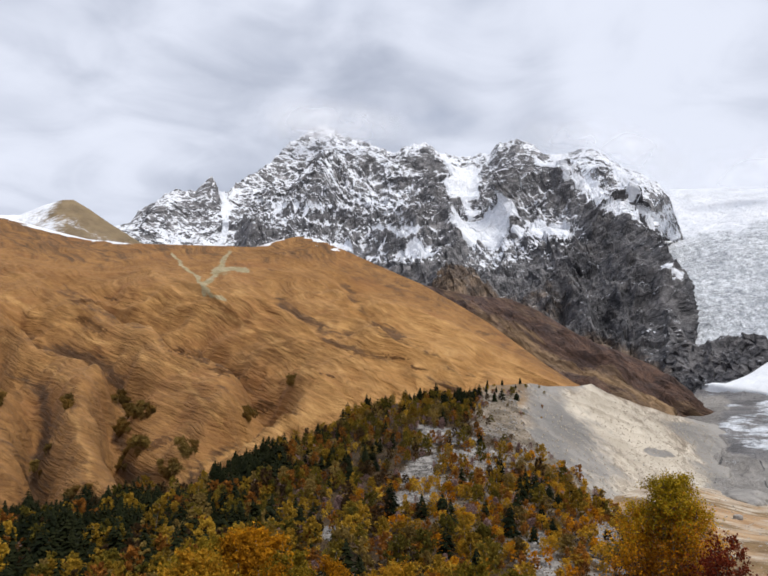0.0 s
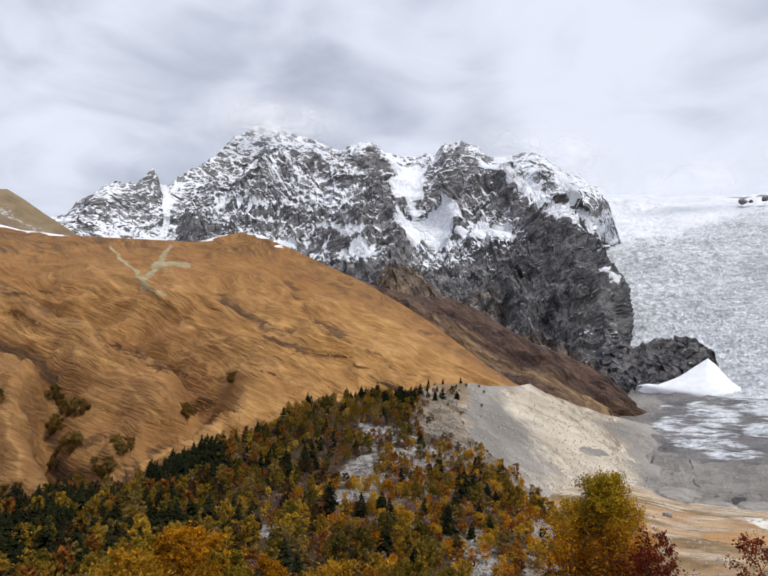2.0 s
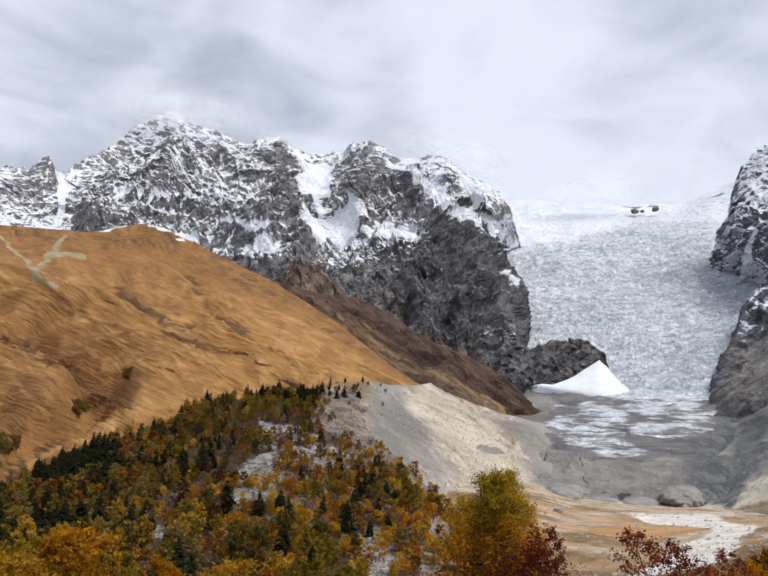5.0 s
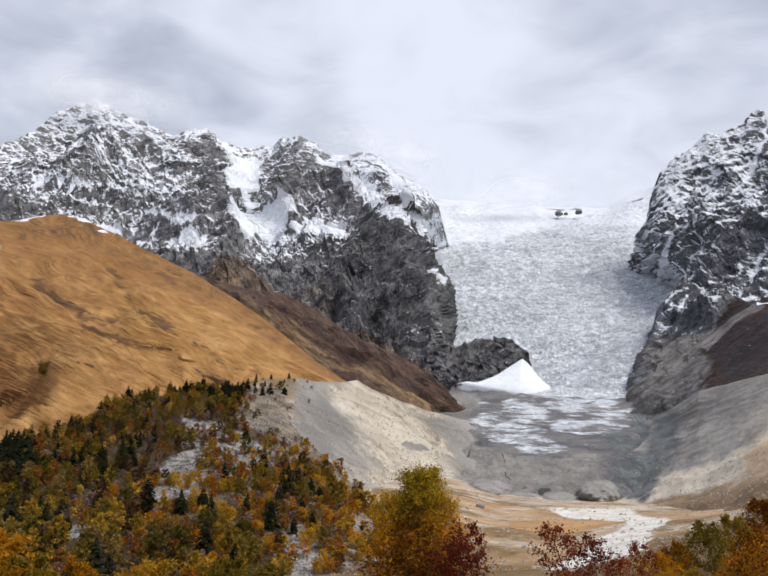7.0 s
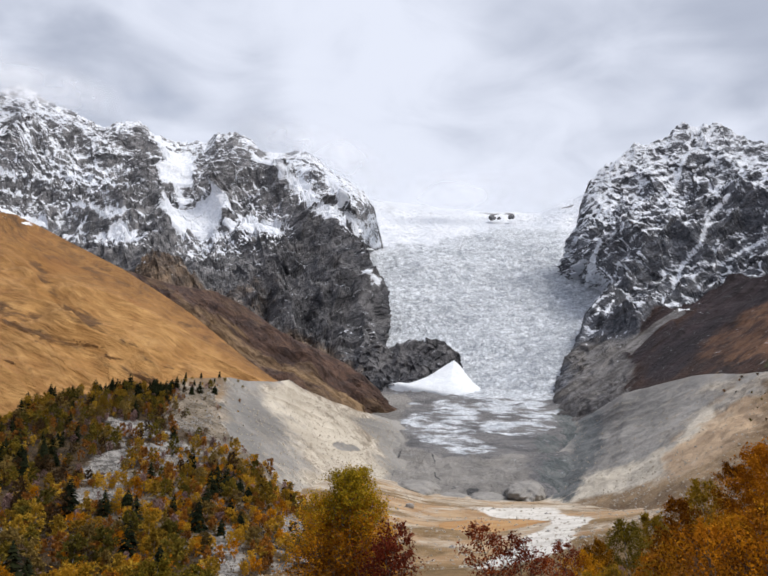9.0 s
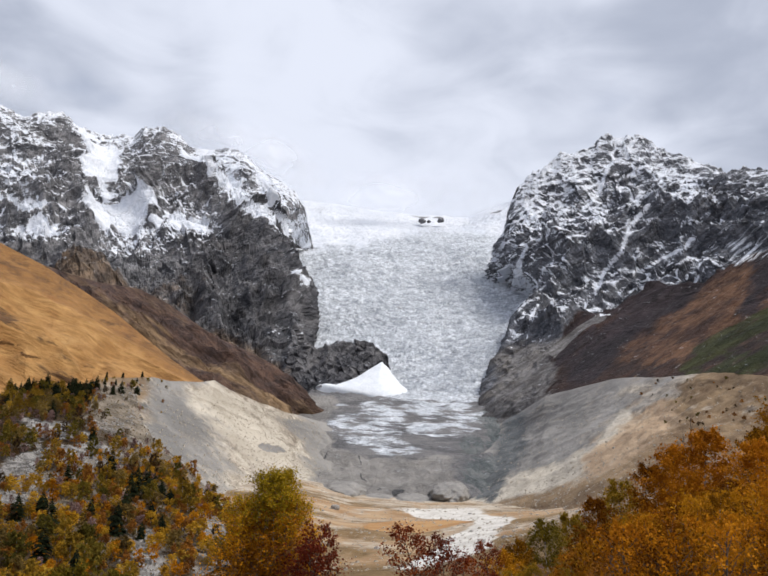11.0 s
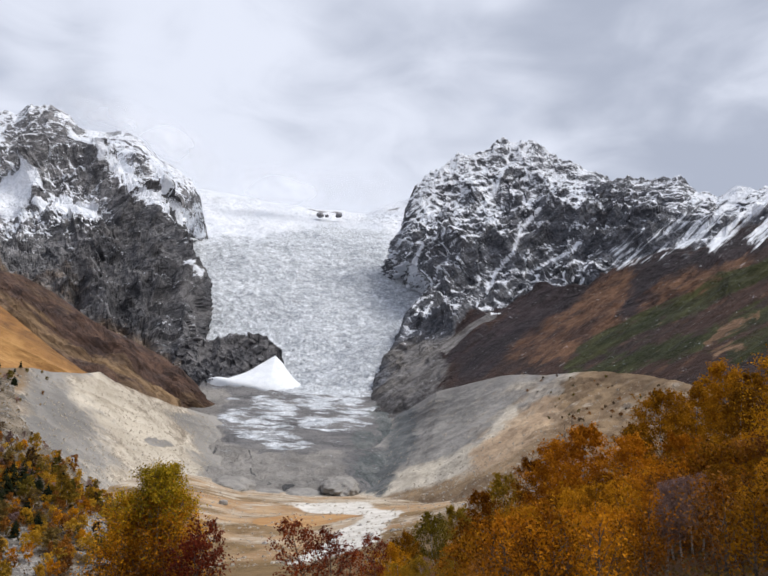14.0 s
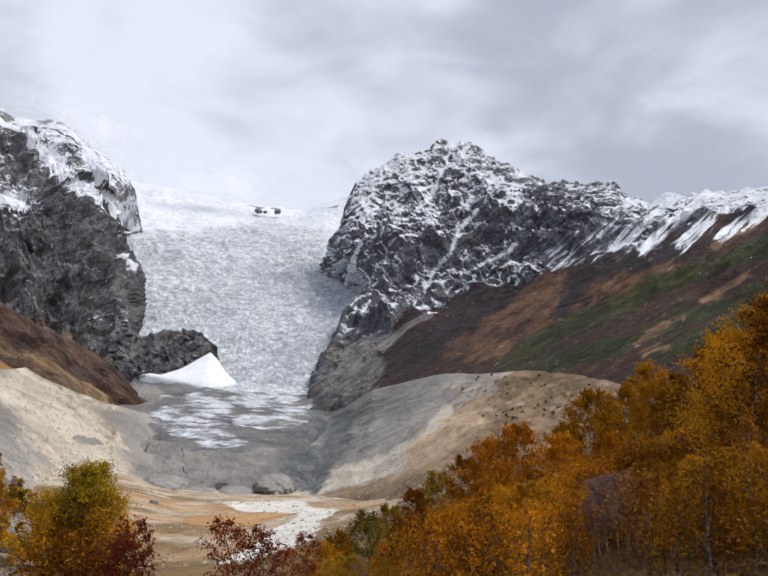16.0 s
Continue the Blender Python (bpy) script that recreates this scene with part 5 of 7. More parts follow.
def build_mounds():
    """Rubble-covered ice mounds along the glacier's snout."""
    for i, (b, h, wide, tall) in enumerate(ICE_DOMES):
        d = float(np.interp(b, [22, 26, 30, 33, 38], [885, 862, 852, 858, 890]))
        bm = bmesh.new()
        bmesh.ops.create_icosphere(bm, subdivisions=5, radius=1.0)
        r, t = d * radians(wide), d * radians(tall)
        for v in bm.verts:
            q = v.co
            k = 1 + 0.15 * noise.noise(q * 1.6 + Vector((i * 5.1, 0, 0))) + 0.09 * noise.noise(q * 4 + Vector((0, i * 3.7, 0))) + 0.03 * noise.noise(q * 11)
            v.co = Vector((q.x * r * k, q.y * 75 * k, q.z * t * k))
        for f in bm.faces:
            f.smooth = True
        me = bpy.data.meshes.new("ice_mound")
        bm.to_mesh(me)
        bm.free()
        me.materials.append(MOUND_M)
        ob = tagged(new("ice_mound", me), "rounded grey ice mound covered with silt at the glacier snout", "ice mound", "mounds at the glacier snout")
        ob.matrix_basis = pose(d * math.sin(radians(b)), d * math.cos(radians(b)), d * math.tan(radians(h - 0.5 * tall)), 0, 0, -b)


def build_rim_rocks():
    """Dark rocks that stand out of the ice along the icefall's upper rim."""
    for i, (b, h, wide, tall) in enumerate(((29.9, 16.92, 19, 11), (30.4, 16.85, 9, 5), (31.3, 16.95, 16, 11))):
        d = 3560
        ob = tagged(new("rock_outcrop", stone_mesh(51 + i, ROCK, 1.0)), "dark rock standing out of the snow at the icefall's rim", "rock", "rocks on the icefall's rim")
        ob.matrix_basis = pose(d * math.sin(radians(b)), d * math.cos(radians(b)), d * math.tan(radians(h)) - 0.4 * tall, 0, 0, -b) @ Matrix.Diagonal((wide, 22, tall, 1))


build_massif()
build_peak()
HILL_P = build_hill()
build_glacier()
build_rim_rocks()
MORAINE_WP, MORAINE_EP = build_land()
build_mounds()


def build_wood_ground():
    p, down = loft(WOOD, 260, 170, (120, 25))
    n = normals(p)
    p = p + n * ((fbm(p, 50, 3, 161) * 4 + fbm(p, 8, 3, 162) * 0.8) * np.clip(down / 0.06, 0.2, 1))[..., None]
    bear = np.degrees(np.arctan2(p[..., 0], p[..., 1]))
    tone = np.maximum(blotches(p, TALUS, 22, 163) * 0.8, step(4.5, 8.5, bear) * step(0.6, 0.4, down) * (0.45 + 0.5 * fbm(p, 14, 3, 164))) + 0.32 * fbm(p, 18, 3, 165)
    sand = step(0.78, 0.99, np.linspace(0, 1, p.shape[1])[None, :] + 0.08 * fbm(p, 30, 3, 166)) * 1.2
    sand = np.maximum(sand, step(-2, 4, bear) * step(0.3, 0.5, down) * (0.34 + 0.9 * fbm(p, 20, 3, 167)))
    sheet("wooded_hill", p, WOOD_M, {"tone": tone, "sand": sand}, "wooded autumn hillside with grey boulder talus", "hill", smooth=False)
    return p, down, tone


WOOD_P, WOOD_DOWN, WOOD_TALUS = build_wood_ground()


def mist_material():
    """Thin cloud: white where lit, clear where the mesh says it frays out."""
    m = bpy.data.materials.new("mist")
    m.use_nodes = True
    nt = m.node_tree
    nt.nodes.clear()
    value = nod(nt, "ShaderNodeAttribute")
    value.attribute_name = "thick"
    pos = nod(nt, "ShaderNodeNewGeometry").outputs["Position"]
    wisps = noise_of(nt, pos, 1 / 300.0, 2.5, 0.5, 0.3)
    thick = calc(nt, "MULTIPLY", value.outputs["Fac"], span(nt, wisps, 0.22, 0.72), clamp=True)
    white = nod(nt, "ShaderNodeBsdfDiffuse", Color=(0.88, 0.90, 0.95, 1))
    inner = nod(nt, "ShaderNodeBsdfTranslucent", Color=(0.88, 0.90, 0.95, 1))
    lit = nod(nt, "ShaderNodeMixShader", Fac=0.4)
    nt.links.new(white.outputs[0], lit.inputs[1])
    nt.links.new(inner.outputs[0], lit.inputs[2])
    mixed = nod(nt, "ShaderNodeMixShader", Fac=thick)
    nt.links.new(nod(nt, "ShaderNodeBsdfTransparent").outputs[0], mixed.inputs[1])
    nt.links.new(lit.outputs[0], mixed.inputs[2])
    out = nt.nodes.new("ShaderNodeOutputMaterial")
    nt.links.new(mixed.outputs[0], out.inputs[0])
    return m


def build_mist():
    mat = mist_material()
    for name, rows, most in (("mist_north", MIST_N, 0.75), ("mist_ridge", MIST_E, 0.9), ("mist_icefall", MIST_ICE, 0.42)):
        for k, shift in enumerate((0, 60)):
            lines = [resample(r, 70) for r in rows]
            v = np.linspace(0, 2, 40)[:, None, None]
            a, b, c = lines
            p = (1 - v) * (2 - v) / 2 * a + v * (2 - v) * b - v * (1 - v) / 2 * c
            out = p * [1, 1, 0] / np.linalg.norm(p[..., :2], axis=-1)[..., None]
            p = p + out * (shift + 35 * fbm(p, 260, 3, 190 + k))[..., None]
            u, w = np.linspace(-1, 1, 70)[None, :], np.linspace(-1, 1, 40)[:, None]
            thick = most * step(1.0, 0.25, np.abs(u)) * step(1.0, 0.15, np.abs(w)) * (1.0 if k == 0 else 0.8)
            sheet(name if k == 0 else name + "_veil", p, mat, {"thick": thick}, "thin grey cloud drifting across the ridge", "cloud")


build_mist()


# ---- plants ----
def leaf_material(name, colours, vary=0.38, thin=0.35):
    """Leaves in three tones, mixed leaf by leaf and tree by tree; light shines through."""
    m, nt, shader = material(name, 0.75)
    shader.inputs["Specular IOR Level"].default_value = 0.05
    info = nod(nt, "ShaderNodeObjectInfo").outputs["Random"]
    geo = nod(nt, "ShaderNodeNewGeometry")
    island = geo.outputs["Random Per Island"]
    pick = calc(nt, "ADD", calc(nt, "MULTIPLY", island, vary), calc(nt, "MULTIPLY", info, 1.0 - vary))
    clump = noise_of(nt, geo.outputs["Position"], 0.55, 3.0)
    pick = calc(nt, "ADD", pick, calc(nt, "MULTIPLY", calc(nt, "SUBTRACT", clump, 0.5), 0.6))
    colour = blend(nt, span(nt, pick, 0.1, 0.55), colours[0], colours[1])
    colour = blend(nt, span(nt, pick, 0.5, 0.95), colour, colours[2])
    nt.links.new(colour, shader.inputs["Base Color"])
    glow = nod(nt, "ShaderNodeBsdfTranslucent", Color=colour)
    both = nod(nt, "ShaderNodeMixShader", Fac=thin)
    nt.links.new(shader.outputs[0], both.inputs[1])
    nt.links.new(glow.outputs[0], both.inputs[2])
    nt.links.new(both.outputs[0], nt.nodes["Material Output"].inputs["Surface"])
    return m


def bark_material(name, pale, dark, size, cut):
    m, nt, shader = material(name, 0.85)
    pos = nod(nt, "ShaderNodeTexCoord").outputs["Object"]
    flat = nod(nt, "ShaderNodeMapping", Vector=pos, Scale=(1, 1, 3)).outputs[0]
    colour = blend(nt, span(nt, noise_of(nt, flat, size, 4.0), cut, cut + 0.12), pale, dark)
    nt.links.new(colour, shader.inputs["Base Color"])
    b = nod(nt, "ShaderNodeBump", Strength=0.5, Distance=0.02, Height=noise_of(nt, flat, size * 2, 4.0))
    nt.links.new(b.outputs[0], shader.inputs["Normal"])
    return m


BIRCH_BARK = bark_material("birch_bark", (0.34, 0.31, 0.28), (0.08, 0.06, 0.05), 5.0, 0.50)
DARK_BARK = bark_material("dark_bark", (0.12, 0.085, 0.065), (0.05, 0.038, 0.03), 6.0, 0.45)
LEAVES = {
    "amber": leaf_material("amber_leaves", ((0.075, 0.025, 0.002), (0.31, 0.104, 0.005), (0.58, 0.232, 0.010))),
    "gold": leaf_material("gold_leaves", ((0.085, 0.036, 0.003), (0.32, 0.134, 0.006), (0.61, 0.288, 0.012))),
    "olive": leaf_material("olive_leaves", ((0.100, 0.080, 0.010), (0.23, 0.150, 0.014), (0.44, 0.220, 0.018))),
    "grey": leaf_material("faded_leaves", ((0.16, 0.100, 0.092), (0.25, 0.160, 0.145), (0.33, 0.22, 0.19))),
    "red": leaf_material("crimson_leaves", ((0.075, 0.014, 0.007), (0.18, 0.032, 0.012), (0.36, 0.090, 0.018))),
    "lone": leaf_material("birch_leaves", ((0.20, 0.066, 0.004), (0.45, 0.178, 0.008), (0.66, 0.320, 0.013))),
    "moss": leaf_material("yellow_green_leaves", ((0.20, 0.140, 0.009), (0.36, 0.250, 0.014), (0.54, 0.340, 0.018))),
    "rust": leaf_material("rust_leaves", ((0.12, 0.048, 0.014), (0.25, 0.100, 0.020), (0.36, 0.150, 0.024))),
    "umber": leaf_material("umber_leaves", ((0.030, 0.020, 0.012), (0.065, 0.038, 0.018), (0.11, 0.062, 0.022))),
    "wood_gold": leaf_material("dull_gold_leaves", ((0.14, 0.084, 0.012), (0.33, 0.200, 0.024), (0.54, 0.340, 0.040))),
    "wood_olive": leaf_material("dull_olive_leaves", ((0.065, 0.056, 0.012), (0.14, 0.108, 0.018), (0.27, 0.175, 0.024))),
    "bright": leaf_material("bright_gold_leaves", ((0.24, 0.135, 0.014), (0.48, 0.27, 0.024), (0.70, 0.44, 0.045)), thin=0.45),
    "hill": leaf_material("brown_shrub_leaves", ((0.12, 0.068, 0.020), (0.19, 0.112, 0.030), (0.26, 0.150, 0.038))),
    "straw": leaf_material("straw_leaves", ((0.09, 0.060, 0.020), (0.18, 0.120, 0.036), (0.28, 0.190, 0.055))),
    "fir": leaf_material("fir_needles", ((0.004, 0.006, 0.002), (0.008, 0.011, 0.004), (0.016, 0.018, 0.006)), thin=0.1),
}


def mesh_of(name, verts, faces, mat, smooth=False):
    me = bpy.data.meshes.new(name)
    me.from_pydata([tuple(v) for v in verts], [], [tuple(f) for f in faces])
    me.polygons.foreach_set("use_smooth", np.full(len(me.polygons), smooth))
    me.materials.append(mat)
    return me


def part(name, me, parent, label=""):
    ob = new(name, me)
    ob.parent = parent
    return tagged(ob, label)


def thing(name, label, category, group=""):
    return tagged(new(name), label, category, group)


class Wood:
    """Gathers tapered tubes into one mesh."""

    def __init__(self):
        self.verts, self.faces = [], []

    def tube(self, points, radii, sides):
        base = len(self.verts)
        for i, (p, r) in enumerate(zip(points, radii)):
            ahead = (points[min(i + 1, len(points) - 1)] - points[max(i - 1, 0)]).normalized()
            a = ahead.orthogonal().normalized()
            b = ahead.cross(a)
            for k in range(sides):
                t = 2 * math.pi * k / sides
                self.verts.append(p + (a * math.cos(t) + b * math.sin(t)) * r)
        for i in range(len(points) - 1):
            for k in range(sides):
                j = (k + 1) % sides
                q = base + i * sides
                self.faces.append((q + k, q + j, q + sides + j, q + sides + k))


def leaf_mesh(name, spots, size, rng, mat, three=False, droop=0.3):
    """Small folded blades at the given spots."""
    n = len(spots)
    spots = np.array([tuple(s) for s in spots])
    d1 = rng.normal(size=(n, 3)) - [0, 0, droop]
    d1 /= np.linalg.norm(d1, axis=1)[:, None]
    d2 = np.cross(d1, rng.normal(size=(n, 3)))
    d2 /= np.linalg.norm(d2, axis=1)[:, None] + 1e-9
    L = size * rng.uniform(0.6, 1.3, (n, 1))
    if three:
        verts = np.stack([spots - d1 * L * 0.5 + d2 * L * 0.4, spots - d1 * L * 0.5 - d2 * L * 0.4, spots + d1 * L * 0.6], 1)
    else:
        verts = np.stack([spots - d1 * L * 0.5, spots + d2 * L * 0.36, spots + d1 * L * 0.5, spots - d2 * L * 0.36], 1)
    k = verts.shape[1]
    return mesh_of(name, verts.reshape(-1, 3), np.arange(n * k).reshape(n, k), mat)


def grow(rng, height, spread, limbs, twigs, leaves_each, lean=0.04, low=0.18, rise=0.9, round_top=0.5, twig_wood=True):
    """A small broadleaf tree of unit-free shape: trunk line, limbs with twigs, and the spots of its leaves."""
    V = lambda *a: Vector(a)
    bend = [V(rng.normal() * lean, rng.normal() * lean, 0) for _ in range(4)]
    trunk = [V(0, 0, -0.4)]
    for i in range(1, 8):
        t = i / 7
        trunk.append(V(0, 0, height * t) + (bend[0] * math.sin(t * 3) + bend[1] * t * t) * height)
    stem, bough, spots = Wood(), Wood(), []
    r0 = height * 0.011 + 0.025
    stem.tube(trunk, [r0 * (1.05 - 0.95 * i / 7) for i in range(8)], 5)
    for i in range(limbs):
        t = low + (0.98 - low) * (i + rng.uniform(0, 0.9)) / limbs
        k = min(int(t * 7), 6)
        at = trunk[k].lerp(trunk[k + 1], t * 7 - k)
        ang = i * 2.4 + rng.uniform(-0.5, 0.5)
        shape = (math.sin(math.pi * min(1, (t - low) / (1 - low) * 0.85 + 0.15)) ** round_top) * (1.15 - 0.55 * t)
        length = spread * shape * rng.uniform(0.75, 1.15)
        out = V(math.cos(ang), math.sin(ang), rise * rng.uniform(0.7, 1.3)).normalized()
        limb = [at]
        for s in (0.35, 0.7, 1.0):
            limb.append(at + out * length * s + V(rng.normal(), rng.normal(), rng.normal() - 0.2) * 0.06 * length)
        r = max(r0 * 0.42 * (1 - 0.7 * t), 0.012)
        bough.tube(limb, [r, r * 0.75, r * 0.5, r * 0.25], 4 if twig_wood else 3)
        for j in range(twigs):
            s = rng.uniform(0.25, 1.0)
            kk = min(int(s * 3), 2)
            a = limb[kk].lerp(limb[kk + 1], s * 3 - kk)
            way = (out + V(rng.normal(), rng.normal(), rng.normal() * 0.8) * 0.8).normalized()
            tl = length * rng.uniform(0.22, 0.5) + 0.12
            tip = a + way * tl - V(0, 0, 0.12 * tl)
            if twig_wood:
                bough.tube([a, tip], [r * 0.35, r * 0.12], 3)
            for _ in range(leaves_each):
                u = rng.uniform(0.1, 1.1)
                spots.append(a.lerp(tip, u) + V(rng.normal(), rng.normal(), rng.normal()) * (0.10 * tl + 0.05) - V(0, 0, rng.uniform(0, 0.12)))
    return stem, bough, spots


def timber(stem, bough, bark):
    """Trunk and boughs in one mesh, the boughs in dark bark."""
    n = len(stem.verts)
    me = mesh_of("trunk", stem.verts + bough.verts, stem.faces + [tuple(i + n for i in f) for f in bough.faces], bark, True)
    me.materials.append(DARK_BARK)
    me.polygons.foreach_set("material_index", np.r_[np.zeros(len(stem.faces), int), np.ones(len(bough.faces), int)])
    return me


def broadleaf(name, label, category, group, seed, height, spread, limbs, twigs, leaves_each, size, mat, bark=None, three=False, **shape):
    rng = np.random.default_rng(seed)
    stem, bough, spots = grow(rng, height, spread, limbs, twigs, leaves_each, twig_wood=not three, **shape)
    root = thing(name, label, category, group)
    bark = bark or BIRCH_BARK
    part("trunk", timber(stem, bough, bark), root)
    if spots:
        part("crown", leaf_mesh("crown", spots, size, rng, mat, three), root)
    return root


def conifer(label, group, seed, height, spread):
    rng = np.random.default_rng(seed)
    root = thing("fir_tree", label, "conifer", group)
    stem = Wood()
    stem.tube([Vector((0, 0, -0.5)), Vector((0, 0, height * 0.5)), Vector((0, 0, height))], [0.16, 0.09, 0.01], 6)
    part("trunk", mesh_of("trunk", stem.verts, stem.faces, DARK_BARK, True), root)
    verts, faces = [], []
    z = height * 0.08
    while z < height * 0.985:
        t = z / height
        reach = spread * max(0.0, 1 - t ** 1.8) ** 0.75 * rng.uniform(0.8, 1.12) + 0.08
        for k in range(max(5, int(11 - 4 * t))):
            ang = rng.uniform(0, 2 * math.pi)
            r = reach * rng.uniform(0.65, 1.15)
            c, s = math.cos(ang), math.sin(ang)
            w = 0.28 * r + 0.10
            q = len(verts)
            verts += [(0, 0, z + 0.12), (c * r * 0.55 - s * w, s * r * 0.55 + c * w, z - 0.10 * r), (c * r, s * r, z - 0.28 * r + rng.normal() * 0.06),
                      (c * r * 0.55 + s * w, s * r * 0.55 - c * w, z - 0.10 * r), (c * r * 0.6, s * r * 0.6, z + 0.10)]
            faces += [(q, q + 1, q + 4), (q + 1, q + 2, q + 4), (q + 2, q + 3, q + 4), (q + 3, q, q + 4)]
        z += height * rng.uniform(0.035, 0.06)
    part("crown", mesh_of("crown", verts, faces, LEAVES["fir"]), root)
    return root


PALE_M = terrain_material("pale_stone", (0.30, 0.265, 0.22), (0.46, 0.41, 0.345), 1.6, bump=0.7, bump_size=0.5)
BOULDER_M = terrain_material("boulder_rock", (0.17, 0.16, 0.15), (0.40, 0.38, 0.36), 1.6, bump=0.7, bump_size=0.5)


def set_down(root, x, y, z, size=1.0, turn=0.0):
    root.matrix_basis = pose(x, y, z, 0, 0, turn) @ Matrix.Scale(size, 4)
    return root


def scatter(kinds, spots, rng, lo, hi, sink=0.0, shapes=None):
    """Sets one thing on each spot: the first ones as built, the rest as copies that share their meshes."""
    used = set()
    for i, (x, y, z) in enumerate(spots):
        k = int(rng.integers(len(kinds))) if shapes is None else shapes[i]
        size = rng.uniform(lo, hi)
        src = kinds[k]
        if k not in used:
            used.add(k)
            ob = src
        else:
            ob = copy_thing(src, Matrix.Identity(4))
        set_down(ob, float(x), float(y), float(z) - sink, size, rng.uniform(0, 360))
    for k, src in enumerate(kinds):
        if k not in used:
            for o in (*src.children_recursive, src):
                bpy.data.objects.remove(o)


def pick_spots(grid, weight, count, gap, rng, taken):
    """Spots on a surface, drawn by weight, no two nearer than gap."""
    w = np.clip(weight, 0, None).ravel()
    pts = grid.reshape(-1, 3)
    order = rng.choice(len(pts), size=min(len(pts), count * 14), replace=True, p=w / w.sum())
    out = []
    for i in order:
        q = pts[i] + np.array([rng.normal(), rng.normal(), 0]) * 0.6
        if all((q[0] - t[0]) ** 2 + (q[1] - t[1]) ** 2 > gap * gap for t in taken):
            taken.append(q)
            out.append(q)
            if len(out) == count:
                break
    return out


# ---- the wood on the hill ----
def plant_wood():
    rng = np.random.default_rng(5)
    area = np.linalg.norm(np.cross(np.gradient(WOOD_P, axis=1), np.gradient(WOOD_P, axis=0)), axis=-1)
    on = (WOOD_DOWN > 0.0) * area
    open_ = 1 - 0.78 * step(0.3, 0.6, WOOD_TALUS)
    bear = np.degrees(np.arctan2(WOOD_P[..., 0], WOOD_P[..., 1]))
    ridge = step(0.16, 0.02, WOOD_DOWN)
    west = step(0, -14, bear)
    clump = np.clip(0.45 + 2.6 * fbm(WOOD_P, 34, 3, 171) + 0.35 * ridge, 0.02, 2)
    between = np.clip(1.25 - clump, 0.12, 1)
    east_end = 1 - 0.92 * step(5.5, 8.0, bear) * step(0.6, 0.4, WOOD_DOWN)
    taken = []
    firs = pick_spots(WOOD_P, on * (0.25 + 1.3 * west + 1.3 * ridge) * clump * (open_ + 0.12) * east_end, 260, 2.6, rng, taken)
    kinds = [conifer("dark green fir standing among autumn birches", "firs on the wooded hill", 200 + i, h, s) for i, (h, s) in enumerate(((9, 2.9), (7.5, 2.7), (10.5, 3.0), (6, 2.4)))]
    scatter(kinds, firs, rng, 0.75, 1.45)
    gold = pick_spots(WOOD_P, on * np.clip(0.35 + 1.5 * fbm(WOOD_P, 45, 3, 172) + 0.4 * step(0.3, 0.8, WOOD_DOWN), 0.05, 2) * between * open_ * east_end * (1 - 0.75 * step(-3, 3, bear) * step(0.35, 0.55, WOOD_DOWN)), 170, 3.4, rng, taken)
    kinds = [broadleaf("birch", "small golden-leaved birch on the wooded hill", "birch", "golden birches on the wooded hill", 300 + i, h, s, 18, 5, 17, 0.46, LEAVES[m], three=True, low=0.06, round_top=0.4)
             for i, (h, s, m) in enumerate(((8, 2.9, "wood_gold"), (7, 2.7, "wood_olive"), (9, 3.0, "wood_gold"), (6.5, 2.8, "straw"), (7.5, 2.7, "wood_gold"), (6, 2.7, "wood_olive")))]
    scatter(kinds, gold, rng, 0.9, 1.65)
    rust = pick_spots(WOOD_P, on * (open_ + 0.35) * np.clip(0.6 + fbm(WOOD_P, 30, 3, 173), 0.05, 2) * east_end, 170, 2.2, rng, taken)
    kinds = [broadleaf("shrub", "brown-leaved low shrub on the wooded hill", "shrub", "brown shrubs on the wooded hill", 340 + i, h, s, 14, 5, 11, 0.38, LEAVES[m], DARK_BARK, three=True, low=0.03, round_top=0.35)
             for i, (h, s, m) in enumerate(((4.5, 1.9, "rust"), (4, 1.8, "umber"), (5, 1.7, "grey"), (4.5, 1.7, "straw")))]
    scatter(kinds, rust, rng, 0.9, 1.7)
    # low bright birches on the rubble at the wood's foot
    foot = step(-3, 3, bear) * step(0.35, 0.55, WOOD_DOWN)
    bright = pick_spots(WOOD_P, on * foot * np.clip(0.6 + 1.3 * fbm(WOOD_P, 25, 3, 174), 0.05, 2), 200, 2.2, rng, taken)
    kinds = [broadleaf("birch_bush", "low bright birch on the rubble slope", "bush", "low birches on the rubble slope", 320 + i, h, s, 16, 5, 14, 0.36, LEAVES[m], three=True, low=0.06, round_top=0.35)
             for i, (h, s, m) in enumerate(((4.6, 2.3, "bright"), (4, 2.1, "lone"), (5, 2.3, "bright"), (3.8, 2.1, "rust"), (4.4, 2.2, "bright")))]
    scatter(kinds, bright, rng, 0.7, 1.25)
    # talus blocks
    blocks = pick_spots(WOOD_P, on * step(0.45, 0.8, WOOD_TALUS), 150, 1.4, rng, [])
    kinds = []
    for i in range(4):
        ob = new("boulder", stone_mesh(i + 1, BOULDER_M))
        kinds.append(tagged(ob, "grey angular talus boulder on the wooded hill", "boulder", "talus boulders"))
    scatter(kinds, blocks, rng, 0.5, 1.5)


plant_wood()


